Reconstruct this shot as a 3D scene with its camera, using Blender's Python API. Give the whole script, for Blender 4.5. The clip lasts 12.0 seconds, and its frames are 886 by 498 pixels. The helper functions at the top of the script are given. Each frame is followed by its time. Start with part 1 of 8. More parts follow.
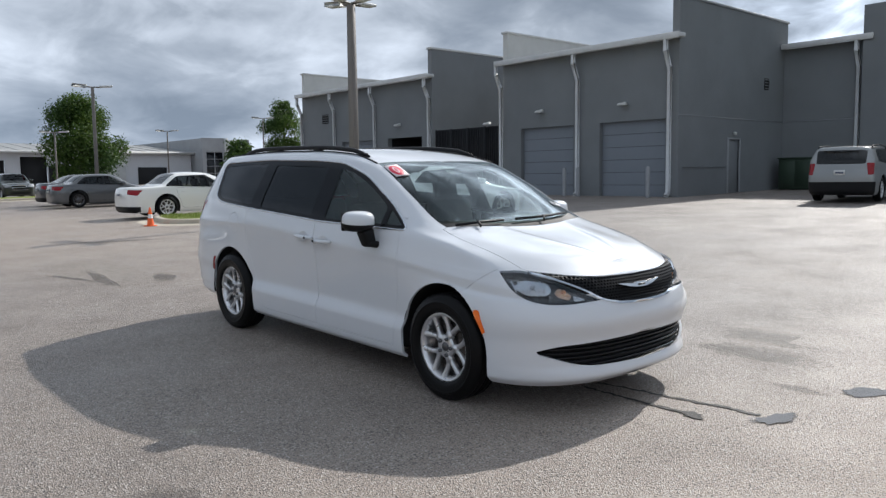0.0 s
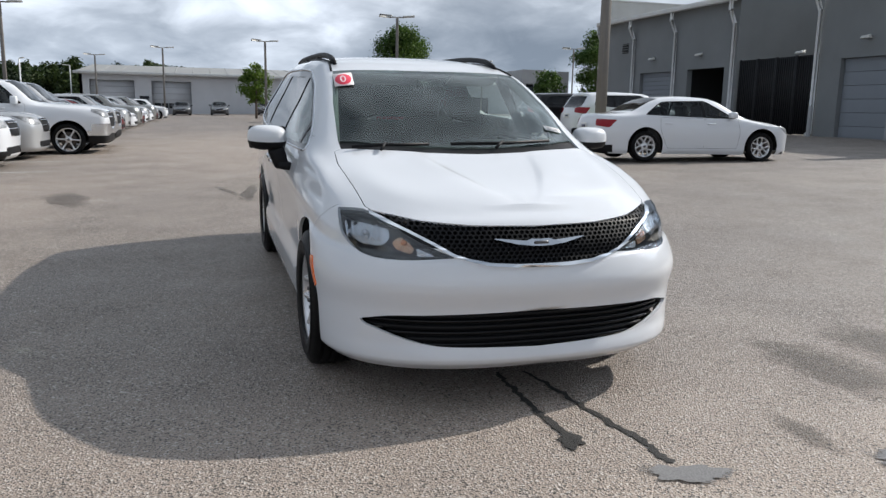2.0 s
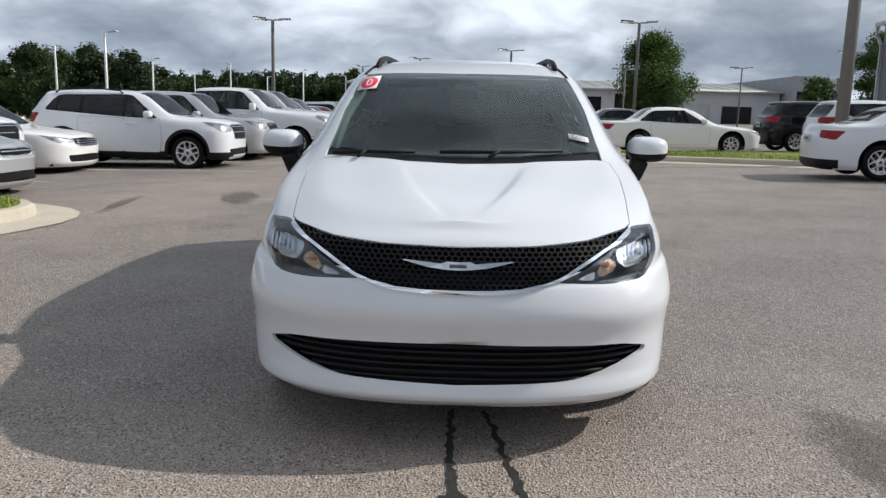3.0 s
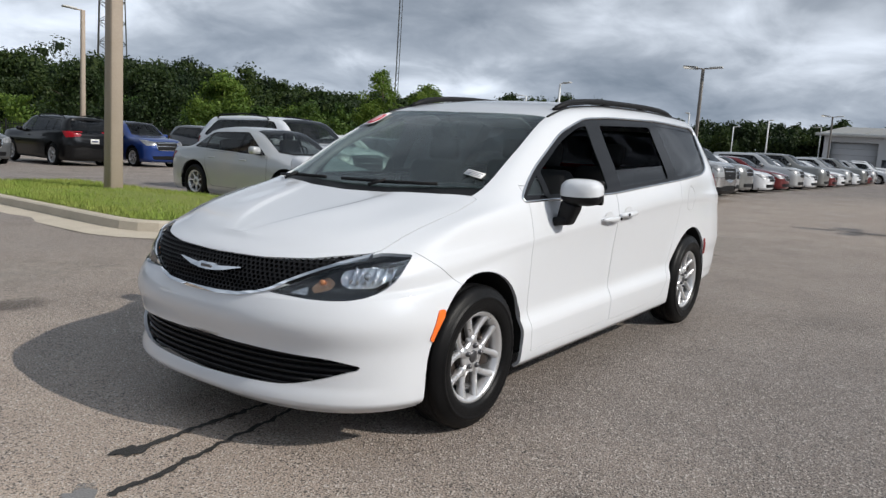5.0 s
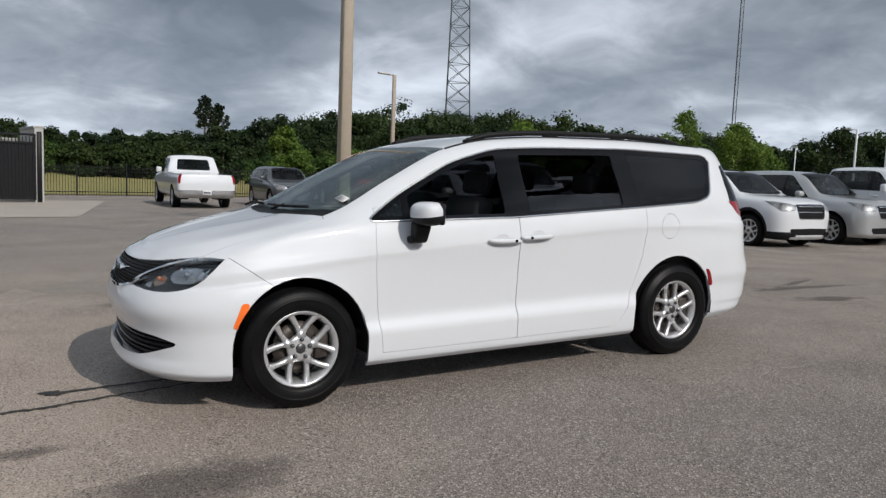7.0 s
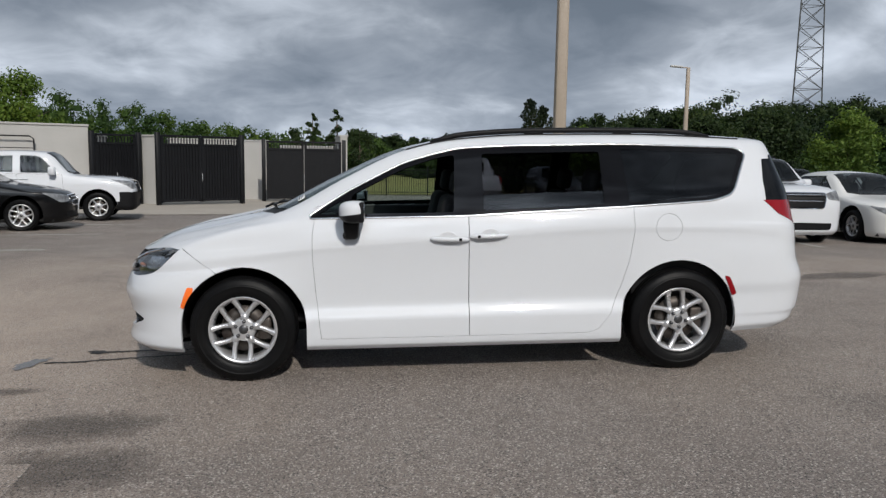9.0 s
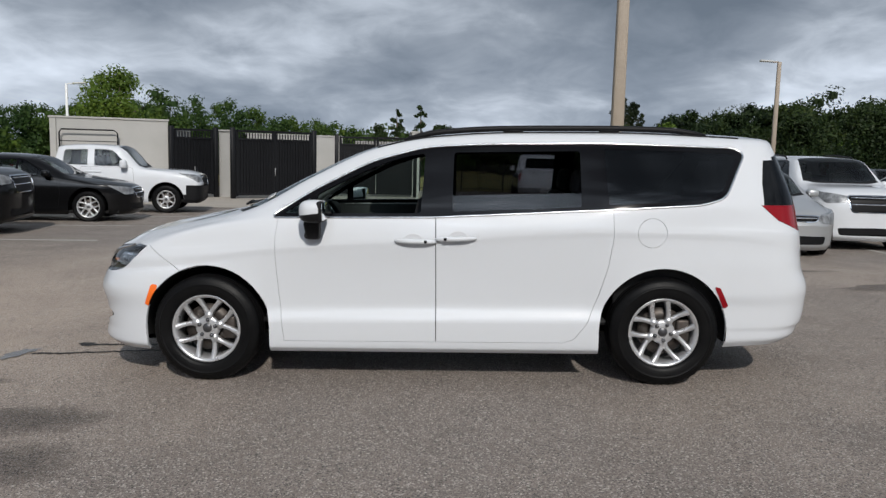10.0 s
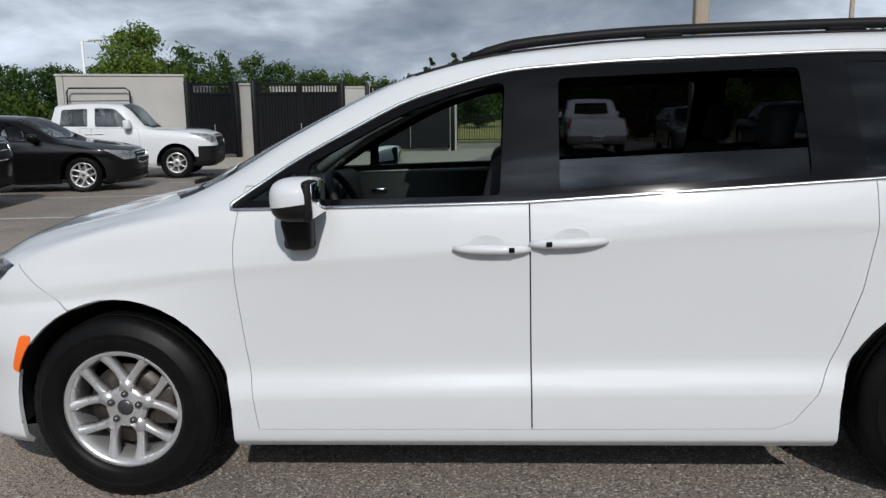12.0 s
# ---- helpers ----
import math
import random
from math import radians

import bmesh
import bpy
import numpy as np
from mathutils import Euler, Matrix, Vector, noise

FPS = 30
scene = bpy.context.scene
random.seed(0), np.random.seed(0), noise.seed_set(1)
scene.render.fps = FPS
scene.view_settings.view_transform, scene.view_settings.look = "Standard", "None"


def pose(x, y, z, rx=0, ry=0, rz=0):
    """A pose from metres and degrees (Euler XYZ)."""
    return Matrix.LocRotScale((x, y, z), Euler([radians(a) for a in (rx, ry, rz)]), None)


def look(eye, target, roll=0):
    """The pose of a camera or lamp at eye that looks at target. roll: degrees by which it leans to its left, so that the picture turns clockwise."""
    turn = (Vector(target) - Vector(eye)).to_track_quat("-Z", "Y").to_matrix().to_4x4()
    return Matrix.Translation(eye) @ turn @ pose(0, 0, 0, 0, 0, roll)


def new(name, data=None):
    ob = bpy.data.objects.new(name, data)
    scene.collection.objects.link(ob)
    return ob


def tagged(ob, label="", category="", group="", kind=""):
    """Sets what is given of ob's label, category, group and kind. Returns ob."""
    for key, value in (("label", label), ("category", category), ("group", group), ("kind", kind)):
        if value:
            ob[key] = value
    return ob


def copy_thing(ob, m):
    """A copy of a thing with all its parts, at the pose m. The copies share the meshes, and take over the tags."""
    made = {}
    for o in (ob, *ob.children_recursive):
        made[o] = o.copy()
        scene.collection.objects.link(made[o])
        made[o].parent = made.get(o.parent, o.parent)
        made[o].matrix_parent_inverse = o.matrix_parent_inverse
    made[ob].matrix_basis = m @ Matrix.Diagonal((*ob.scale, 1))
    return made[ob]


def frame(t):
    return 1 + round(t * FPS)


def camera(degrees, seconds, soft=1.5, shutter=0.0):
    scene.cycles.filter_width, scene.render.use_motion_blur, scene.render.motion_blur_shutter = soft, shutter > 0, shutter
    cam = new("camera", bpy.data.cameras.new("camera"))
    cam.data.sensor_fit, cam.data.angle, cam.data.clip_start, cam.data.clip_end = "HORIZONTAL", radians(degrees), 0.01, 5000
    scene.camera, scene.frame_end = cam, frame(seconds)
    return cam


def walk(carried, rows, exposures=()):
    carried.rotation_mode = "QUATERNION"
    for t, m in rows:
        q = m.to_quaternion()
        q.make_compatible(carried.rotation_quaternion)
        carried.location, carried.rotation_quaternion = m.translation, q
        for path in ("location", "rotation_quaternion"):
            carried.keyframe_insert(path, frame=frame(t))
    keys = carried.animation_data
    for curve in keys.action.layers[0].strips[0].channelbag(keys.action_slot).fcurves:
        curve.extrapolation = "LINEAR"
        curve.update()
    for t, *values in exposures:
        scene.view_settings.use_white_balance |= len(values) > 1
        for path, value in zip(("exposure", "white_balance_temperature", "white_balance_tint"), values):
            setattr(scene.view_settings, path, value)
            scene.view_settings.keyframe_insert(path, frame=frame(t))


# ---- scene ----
cam = camera(59.6, 12.0, soft=1.4)


PATH = [
    (0, (5.409, -4.334, 1.469), (3.912, -3.02, 1.282), -0.7),
    (0.5, (5.495, -3.717, 1.42), (3.905, -2.527, 1.179), 1.3),
    (1, (5.612, -2.975, 1.381), (3.918, -1.951, 1.097), 1.7),
    (1.5, (5.677, -2.258, 1.377), (3.871, -1.457, 1.064), 1.6),
    (2, (5.682, -1.471, 1.336), (3.801, -0.89, 0.983), 1.1),
    (2.5, (5.608, -0.734, 1.341), (3.659, -0.462, 0.98), 1.1),
    (3, (5.484, 0.022, 1.347), (3.515, -0.036, 1.001), 1.5),
    (3.2, (5.402, 0.298, 1.37), (3.441, 0.104, 1.031), 1.7),
    (4.8, (4.81, 2.685, 1.385), (3.155, 1.601, 1.097), 3.5),
    (5, (4.734, 2.995, 1.402), (3.126, 1.838, 1.124), 3.7),
    (5.5, (4.425, 3.659, 1.426), (2.962, 2.32, 1.168), 4.2),
    (6, (4.086, 4.331, 1.438), (2.776, 2.839, 1.195), 3.8),
    (6.5, (3.617, 4.853, 1.452), (2.468, 3.232, 1.228), 3.1),
    (7, (3.093, 5.328, 1.449), (2.109, 3.6, 1.242), 2.2),
    (8.8, (0.897, 6.237, 1.517), (0.64, 4.267, 1.289), 0.7),
    (9, (0.66, 6.266, 1.529), (0.482, 4.287, 1.296), 0.9),
    (9.5, (0.143, 6.199, 1.54), (0.139, 4.214, 1.298), 1.2),
    (10, (-0.178, 6.07, 1.562), (-0.127, 4.086, 1.315), 1.4),
    (10.5, (-0.226, 5.653, 1.533), (-0.179, 3.675, 1.242), 1.0),
    (11, (-0.147, 5.024, 1.518), (-0.081, 3.055, 1.175), 0.7),
    (11.5, (0.017, 4.34, 1.496), (0.146, 2.376, 1.144), 0.4),
    (12, (0.111, 3.667, 1.481), (0.256, 1.707, 1.11), -0.6),
]
walk(cam, [(t, look(eye, target, roll)) for t, eye, target, roll in PATH],
     exposures=[(0, 0.18, 6320, 10), (1.5, 0.16, 6400, 10), (2.5, 0.12, 6500, 10), (3.2, 0.0, 6500, 10), (5.0, -0.20, 6500, 10), (6.5, -0.40, 6500, 10), (9.0, -0.59, 6450, 10), (12.0, -0.57, 6330, 9)])

# ---- light ----
SUN_AZ, SUN_EL = radians(102.0), radians(37.0)   # towards the sun, from +x, and its height
world = bpy.data.worlds.new("world")
scene.world = world
world.use_nodes = True


def nodes_of(tree):
    tree.nodes.clear()

    def node(kind, **kw):
        n = tree.nodes.new(kind)
        for k, v in kw.items():
            if k.startswith("i_"):
                n.inputs[k[2:]].default_value = v
            else:
                setattr(n, k, v)
        return n

    def link(a, b):
        tree.links.new(a, b)
    return node, link


def build_sky():
    node, link = nodes_of(world.node_tree)
    sky = node("ShaderNodeTexSky", sky_type="NISHITA", sun_disc=False, sun_elevation=SUN_EL,
               sun_rotation=math.pi / 2 - SUN_AZ, altitude=50, air_density=1.2, dust_density=2.0)
    geo = node("ShaderNodeTexCoord")
    sep = node("ShaderNodeSeparateXYZ")
    link(geo.outputs["Generated"], sep.inputs[0])
    # the cloud deck lies flat overhead: divide by the height over the horizon
    up = node("ShaderNodeMath", operation="MAXIMUM", i_Value=0.0)
    up.inputs[1].default_value = 0.0
    link(sep.outputs["Z"], up.inputs[0])
    add = node("ShaderNodeMath", operation="ADD")
    add.inputs[1].default_value = 0.33
    link(up.outputs[0], add.inputs[0])
    dx, dy = node("ShaderNodeMath", operation="DIVIDE"), node("ShaderNodeMath", operation="DIVIDE")
    link(sep.outputs["X"], dx.inputs[0]), link(add.outputs[0], dx.inputs[1])
    link(sep.outputs["Y"], dy.inputs[0]), link(add.outputs[0], dy.inputs[1])
    comb = node("ShaderNodeCombineXYZ")
    link(dx.outputs[0], comb.inputs[0]), link(dy.outputs[0], comb.inputs[1])
    big = node("ShaderNodeTexNoise", noise_dimensions="3D", i_Scale=1.15, i_Detail=5.0, i_Roughness=0.46, i_Distortion=0.35)
    fine = node("ShaderNodeTexNoise", noise_dimensions="3D", i_Scale=4.2, i_Detail=6.0, i_Roughness=0.55, i_Distortion=0.4)
    link(comb.outputs[0], big.inputs["Vector"]), link(comb.outputs[0], fine.inputs["Vector"])
    mixn = node("ShaderNodeMix", data_type="FLOAT")
    mixn.inputs[0].default_value = 0.30
    link(big.outputs[0], mixn.inputs[2]), link(fine.outputs[0], mixn.inputs[3])
    ramp = node("ShaderNodeValToRGB")
    cr = ramp.color_ramp
    cr.elements[0].position, cr.elements[0].color = 0.36, (0.215, 0.265, 0.335, 1)
    cr.elements[1].position, cr.elements[1].color = 0.64, (0.93, 1.02, 1.15, 1)
    for pos, c in ((0.44, (0.315, 0.37, 0.45, 1)), (0.50, (0.43, 0.49, 0.575, 1)), (0.56, (0.64, 0.71, 0.81, 1))):
        e = cr.elements.new(pos)
        e.color = c
    link(mixn.outputs[0], ramp.inputs[0])
    # thin places in the deck let the blue sky through
    thin = node("ShaderNodeMapRange", i_Value=0.0)
    thin.inputs["From Min"].default_value, thin.inputs["From Max"].default_value = 0.70, 0.80
    thin.inputs["To Max"].default_value = 0.5
    link(mixn.outputs[0], thin.inputs["Value"])
    # the deck is paler away from the sun, and glows close round the veiled sun
    dot = node("ShaderNodeVectorMath", operation="DOT_PRODUCT")
    link(geo.outputs["Generated"], dot.inputs[0])
    dot.inputs[1].default_value = (math.cos(SUN_AZ) * math.cos(SUN_EL), math.sin(SUN_AZ) * math.cos(SUN_EL), math.sin(SUN_EL))
    glow = node("ShaderNodeMapRange", interpolation_type="SMOOTHSTEP")
    glow.inputs["From Min"].default_value, glow.inputs["From Max"].default_value = -0.6, 0.75
    glow.inputs["To Min"].default_value, glow.inputs["To Max"].default_value = 1.20, 0.95
    link(dot.outputs["Value"], glow.inputs["Value"])
    veil = node("ShaderNodeMapRange", interpolation_type="SMOOTHSTEP")
    veil.inputs["From Min"].default_value, veil.inputs["From Max"].default_value = 0.82, 1.0
    veil.inputs["To Min"].default_value, veil.inputs["To Max"].default_value = 0.0, 3.6
    link(dot.outputs["Value"], veil.inputs["Value"])
    both = node("ShaderNodeMath", operation="ADD")
    gaps, shine = node("ShaderNodeMapRange", interpolation_type="SMOOTHSTEP"), node("ShaderNodeMath", operation="MULTIPLY")
    gaps.inputs["From Min"].default_value, gaps.inputs["From Max"].default_value = 0.43, 0.60
    gaps.inputs["To Min"].default_value, gaps.inputs["To Max"].default_value = 0.05, 2.2
    link(mixn.outputs[0], gaps.inputs["Value"]), link(veil.outputs[0], shine.inputs[0]), link(gaps.outputs[0], shine.inputs[1])
    link(glow.outputs[0], both.inputs[0]), link(shine.outputs[0], both.inputs[1])
    deck = node("ShaderNodeVectorMath", operation="SCALE")
    link(ramp.outputs[0], deck.inputs[0]), link(both.outputs[0], deck.inputs["Scale"])
    # a pale haze low over the land
    haze = node("ShaderNodeMapRange", interpolation_type="SMOOTHSTEP")
    haze.inputs["From Min"].default_value, haze.inputs["From Max"].default_value = 0.0, 0.22
    haze.inputs["To Min"].default_value, haze.inputs["To Max"].default_value = 1.28, 1.0
    low = node("ShaderNodeMath", operation="MULTIPLY")
    link(sep.outputs["Z"], haze.inputs["Value"]), link(both.outputs[0], low.inputs[0]), link(haze.outputs[0], low.inputs[1])
    link(low.outputs[0], deck.inputs["Scale"])
    bg_cloud, bg_sky = node("ShaderNodeBackground"), node("ShaderNodeBackground")
    bg_cloud.inputs["Strength"].default_value, bg_sky.inputs["Strength"].default_value = 0.86, 0.12
    link(deck.outputs[0], bg_cloud.inputs["Color"]), link(sky.outputs[0], bg_sky.inputs["Color"])
    mix, out = node("ShaderNodeMixShader"), node("ShaderNodeOutputWorld")
    link(thin.outputs[0], mix.inputs[0]), link(bg_cloud.outputs[0], mix.inputs[1]), link(bg_sky.outputs[0], mix.inputs[2])
    link(mix.outputs[0], out.inputs["Surface"])


build_sky()
sun = new("sun", bpy.data.lights.new("sun", "SUN"))
sun.data.energy, sun.data.angle, sun.data.color = 4.1, radians(0.7), (1.0, 0.945, 0.868)
sun.matrix_world = look((0, 0, 30), (-math.cos(SUN_AZ) * math.cos(SUN_EL), -math.sin(SUN_AZ) * math.cos(SUN_EL), 30 - math.sin(SUN_EL)))

# ---- materials ----
def material(name, base=(0.5, 0.5, 0.5), rough=0.5, metal=0.0, coat=0.0, spec=0.5, vary=0.0, scale=4.0, fine=0.0, fine_scale=80.0,
             bump=0.0, bump_scale=60.0, second=None, per=0.0, trans=0.0, ior=1.45, rough_vary=0.0, emit=None):
    """A surface: a base colour that varies at two scales, with a fine relief and uneven gloss."""
    m = bpy.data.materials.new(name)
    m.use_nodes = True
    node, link = nodes_of(m.node_tree)
    out, b = node("ShaderNodeOutputMaterial"), node("ShaderNodeBsdfPrincipled")
    link(b.outputs[0], out.inputs[0])
    b.inputs["Roughness"].default_value, b.inputs["Metallic"].default_value = rough, metal
    b.inputs["Coat Weight"].default_value, b.inputs["Coat Roughness"].default_value = coat, 0.04
    b.inputs["Specular IOR Level"].default_value, b.inputs["IOR"].default_value = spec, ior
    b.inputs["Transmission Weight"].default_value = trans
    b.inputs["Base Color"].default_value = (*base, 1)
    if emit:
        b.inputs["Emission Color"].default_value, b.inputs["Emission Strength"].default_value = (*base, 1), emit
    co = node("ShaderNodeTexCoord")
    if vary or fine or per:
        big = node("ShaderNodeTexNoise", i_Scale=scale, i_Detail=4.0, i_Roughness=0.6)
        small = node("ShaderNodeTexNoise", i_Scale=fine_scale, i_Detail=3.0, i_Roughness=0.65)
        link(co.outputs["Object"], big.inputs["Vector"]), link(co.outputs["Object"], small.inputs["Vector"])
        mixc = node("ShaderNodeMix", data_type="RGBA")
        dark = second or tuple(c * 0.55 for c in base)
        mixc.inputs[6].default_value, mixc.inputs[7].default_value = (*base, 1), (*dark, 1)
        fac = node("ShaderNodeMapRange")
        fac.inputs["From Min"].default_value, fac.inputs["From Max"].default_value, fac.inputs["To Max"].default_value = 0.35, 0.75, vary
        link(big.outputs[0], fac.inputs["Value"])
        val = fac.outputs[0]
        if per:
            info = node("ShaderNodeObjectInfo")
            mul = node("ShaderNodeMath", operation="MULTIPLY")
            mul.inputs[1].default_value = per
            link(info.outputs["Random"], mul.inputs[0])
            addp = node("ShaderNodeMath", operation="ADD", use_clamp=True)
            link(val, addp.inputs[0]), link(mul.outputs[0], addp.inputs[1])
            val = addp.outputs[0]
        link(val, mixc.inputs[0])
        col = mixc.outputs[2]
        if fine:
            grain = node("ShaderNodeMapRange")
            grain.inputs["From Min"].default_value, grain.inputs["From Max"].default_value = 0.25, 0.75
            grain.inputs["To Min"].default_value, grain.inputs["To Max"].default_value = 1.0 - fine, 1.0 + fine
            link(small.outputs[0], grain.inputs["Value"])
            sc = node("ShaderNodeVectorMath", operation="SCALE")
            link(col, sc.inputs[0]), link(grain.outputs[0], sc.inputs["Scale"])
            col = sc.outputs[0]
        link(col, b.inputs["Base Color"])
        if rough_vary:
            rv = node("ShaderNodeMapRange")
            rv.inputs["To Min"].default_value, rv.inputs["To Max"].default_value = max(rough - rough_vary, 0.02), min(rough + rough_vary, 1)
            link(big.outputs[0], rv.inputs["Value"]), link(rv.outputs[0], b.inputs["Roughness"])
    if bump:
        nb = node("ShaderNodeTexNoise", i_Scale=bump_scale, i_Detail=4.0, i_Roughness=0.6)
        link(co.outputs["Object"], nb.inputs["Vector"])
        bp = node("ShaderNodeBump", i_Strength=min(bump, 1.0), i_Distance=0.01)
        link(nb.outputs[0], bp.inputs["Height"]), link(bp.outputs[0], b.inputs["Normal"])
    return m


def car_paint(name, base, flake=0.0):
    return material(name, base, rough=0.35, coat=1.0, spec=0.15, metal=flake, vary=0.06, scale=1.3, second=tuple(c * 0.8 for c in base), fine=0.015, fine_scale=400)


def glass_material(name, tint, alpha):
    """Thin vehicle glass: sharp reflections over a tinted see-through pane."""
    m = bpy.data.materials.new(name)
    m.use_nodes = True
    node, link = nodes_of(m.node_tree)
    out, mix = node("ShaderNodeOutputMaterial"), node("ShaderNodeMixShader")
    gloss, clear = node("ShaderNodeBsdfGlossy", i_Roughness=0.015), node("ShaderNodeBsdfTransparent")
    clear.inputs["Color"].default_value = (*[c * alpha for c in tint], 1)
    facing = node("ShaderNodeLayerWeight", i_Blend=0.5)
    power, scaled = node("ShaderNodeMath", operation="POWER"), node("ShaderNodeMath", operation="MULTIPLY_ADD")
    power.inputs[1].default_value, scaled.inputs[1].default_value, scaled.inputs[2].default_value = 4.6, 0.94, 0.048
    link(facing.outputs["Facing"], power.inputs[0]), link(power.outputs[0], scaled.inputs[0])
    link(scaled.outputs[0], mix.inputs[0]), link(clear.outputs[0], mix.inputs[1]), link(gloss.outputs[0], mix.inputs[2])
    link(mix.outputs[0], out.inputs[0])
    return m


WHITE_PAINT = car_paint("white_paint", (0.655, 0.672, 0.700))
PEARL = car_paint("pearl_white", (0.74, 0.735, 0.71))
SILVER = car_paint("silver_paint", (0.45, 0.46, 0.47), 0.5)
GREY_PAINT = car_paint("grey_paint", (0.10, 0.105, 0.11), 0.4)
LIGHT_GREY = car_paint("light_grey_paint", (0.27, 0.28, 0.28), 0.3)
MID_GREY = car_paint("mid_grey_paint", (0.20, 0.205, 0.20), 0.4)
DARK_GREY = car_paint("dark_grey_paint", (0.05, 0.053, 0.06), 0.4)
BLACK_PAINT = material("black_paint", (0.004, 0.004, 0.0045), rough=0.3, coat=0.6, spec=0.1, vary=0.06, scale=1.3)
BLUE_PAINT = car_paint("blue_paint", (0.01, 0.035, 0.16), 0.2)
RED_PAINT = car_paint("dark_red_paint", (0.12, 0.01, 0.012), 0.2)
GREEN_PAINT = car_paint("dark_green_paint", (0.02, 0.026, 0.02), 0.2)
CHROME = material("chrome", (0.82, 0.83, 0.85), rough=0.08, metal=1.0)
BRIGHT = material("satin_trim", (0.66, 0.67, 0.69), rough=0.26, metal=1.0)
ALLOY = material("alloy", (0.68, 0.68, 0.69), rough=0.30, metal=0.7, vary=0.15, scale=9, rough_vary=0.1)
ALLOY_DARK = material("dark_alloy", (0.12, 0.12, 0.125), rough=0.35, metal=0.8)
STEEL = material("brake_steel", (0.085, 0.078, 0.072), rough=0.5, metal=0.7, vary=0.6, scale=20, second=(0.06, 0.036, 0.025))
TYRE = material("tyre_rubber", (0.0045, 0.0045, 0.005), rough=0.42, spec=0.16, vary=0.5, scale=7, second=(0.010, 0.0098, 0.0095), bump=0.12, bump_scale=240, rough_vary=0.14)
BLACK_PLASTIC = material("black_plastic", (0.010, 0.010, 0.011), rough=0.5, spec=0.2, fine=0.2, fine_scale=300, bump=0.1, bump_scale=500)
GLOSS_BLACK = material("gloss_black", (0.005, 0.005, 0.006), rough=0.05, spec=0.26)
LINER = material("arch_liner", (0.008, 0.008, 0.008), rough=0.9)
MESH_BLACK = material("grille_black", (0.008, 0.008, 0.009), rough=0.5, spec=0.2)
LENS_CLEAR = glass_material("lens_clear", (0.92, 0.94, 0.96), 0.95)
LAMP_DARK = material("lamp_housing", (0.022, 0.023, 0.026), rough=0.3, spec=0.3)
LAMP_AMBER = material("amber_reflector", (0.70, 0.42, 0.26), rough=0.12, metal=1.0, bump=0.9, bump_scale=45)
LAMP_CHROME = material("lamp_reflector", (0.80, 0.81, 0.82), rough=0.18, metal=0.9, bump=0.7, bump_scale=70)
AMBER = material("amber_lens", (0.95, 0.17, 0.015), rough=0.15, coat=1.0)
AMBER_BULB = material("amber_bulb", (0.75, 0.28, 0.10), rough=0.2, coat=0.6)
CAR_LAMP = material("parked_headlight", (0.34, 0.35, 0.36), rough=0.35, metal=0.3, coat=0.5, vary=1.0, scale=9, second=(0.03, 0.031, 0.034))
RED_LENS = material("red_lens", (0.24, 0.003, 0.008), rough=0.18, coat=0.25, spec=0.3)
GLASS_LIGHT = glass_material("windscreen_glass", (0.78, 0.86, 0.83), 0.95)
GLASS_DARK = glass_material("privacy_glass", (0.60, 0.62, 0.66), 0.42)
CAR_GLASS = glass_material("car_glass", (0.72, 0.78, 0.77), 0.62)
DARK_CAR_GLASS = glass_material("dark_car_glass", (0.62, 0.64, 0.68), 0.20)
PANE = material("building_pane", (0.010, 0.012, 0.014), rough=0.03, spec=0.45, ior=1.45)
TRIM_INNER = material("cabin_black", (0.012, 0.012, 0.013), rough=0.6, fine=0.2)
TRIM_GREY = material("cabin_grey", (0.26, 0.265, 0.26), rough=0.7, fine=0.1, fine_scale=200)
SEAT_CLOTH = material("seat_cloth", (0.018, 0.018, 0.020), rough=0.9, fine=0.35, fine_scale=500, bump=0.2, bump_scale=600)
MIRROR = material("mirror_glass", (0.85, 0.86, 0.87), rough=0.01, metal=1.0)
PLATE = material("plate_white", (0.62, 0.62, 0.60), rough=0.4)
PLATE_BAR = material("plate_bars", (0.10, 0.11, 0.16), rough=0.5)
PAPER = material("paper_white", (0.78, 0.78, 0.76), rough=0.6)
STICKER_RED = material("sticker_red", (0.66, 0.03, 0.07), rough=0.45)

# ---- shaping helpers ----
def ground_z(x, y):
    """The lot falls gently away to the south; the patch under the van tips towards its nose."""
    near, far = -0.021 * x + 0.006 * y, 0.018 * max(min(y, 45), -70) - 0.003 * max(min(x, 40), -120) + 0.11
    w = min(max((math.hypot(x, y) - 4) / 7, 0), 1)
    w = w * w * (3 - 2 * w)
    return near * (1 - w) + far * w


def mesh_of(name, bm, mat, smooth=True, normals=False):
    me = bpy.data.meshes.new(name)
    nl = bm.verts.layers.float_vector.get("nrm")
    vecs = [v[nl].normalized() if v[nl].length > 0.1 else v.normal.copy() for v in bm.verts] if (normals and nl) else None
    for f in bm.faces:
        f.smooth = smooth
    bm.to_mesh(me)
    bm.free()
    for m in (mat if isinstance(mat, (list, tuple)) else [mat]):
        me.materials.append(m)
    if vecs:
        me.normals_split_custom_set_from_vertices([tuple(v) for v in vecs])
    return me


def part(name, bm, mat, parent=None, label="", smooth=True, at=None, normals=False):
    """Links a bmesh as one mesh object under a thing or a part."""
    ob = new(name, mesh_of(name, bm, mat, smooth, normals))
    if parent is not None:
        ob.parent = parent
    if at is not None:
        ob.matrix_local = at
    if label:
        tagged(ob, label)
    return ob


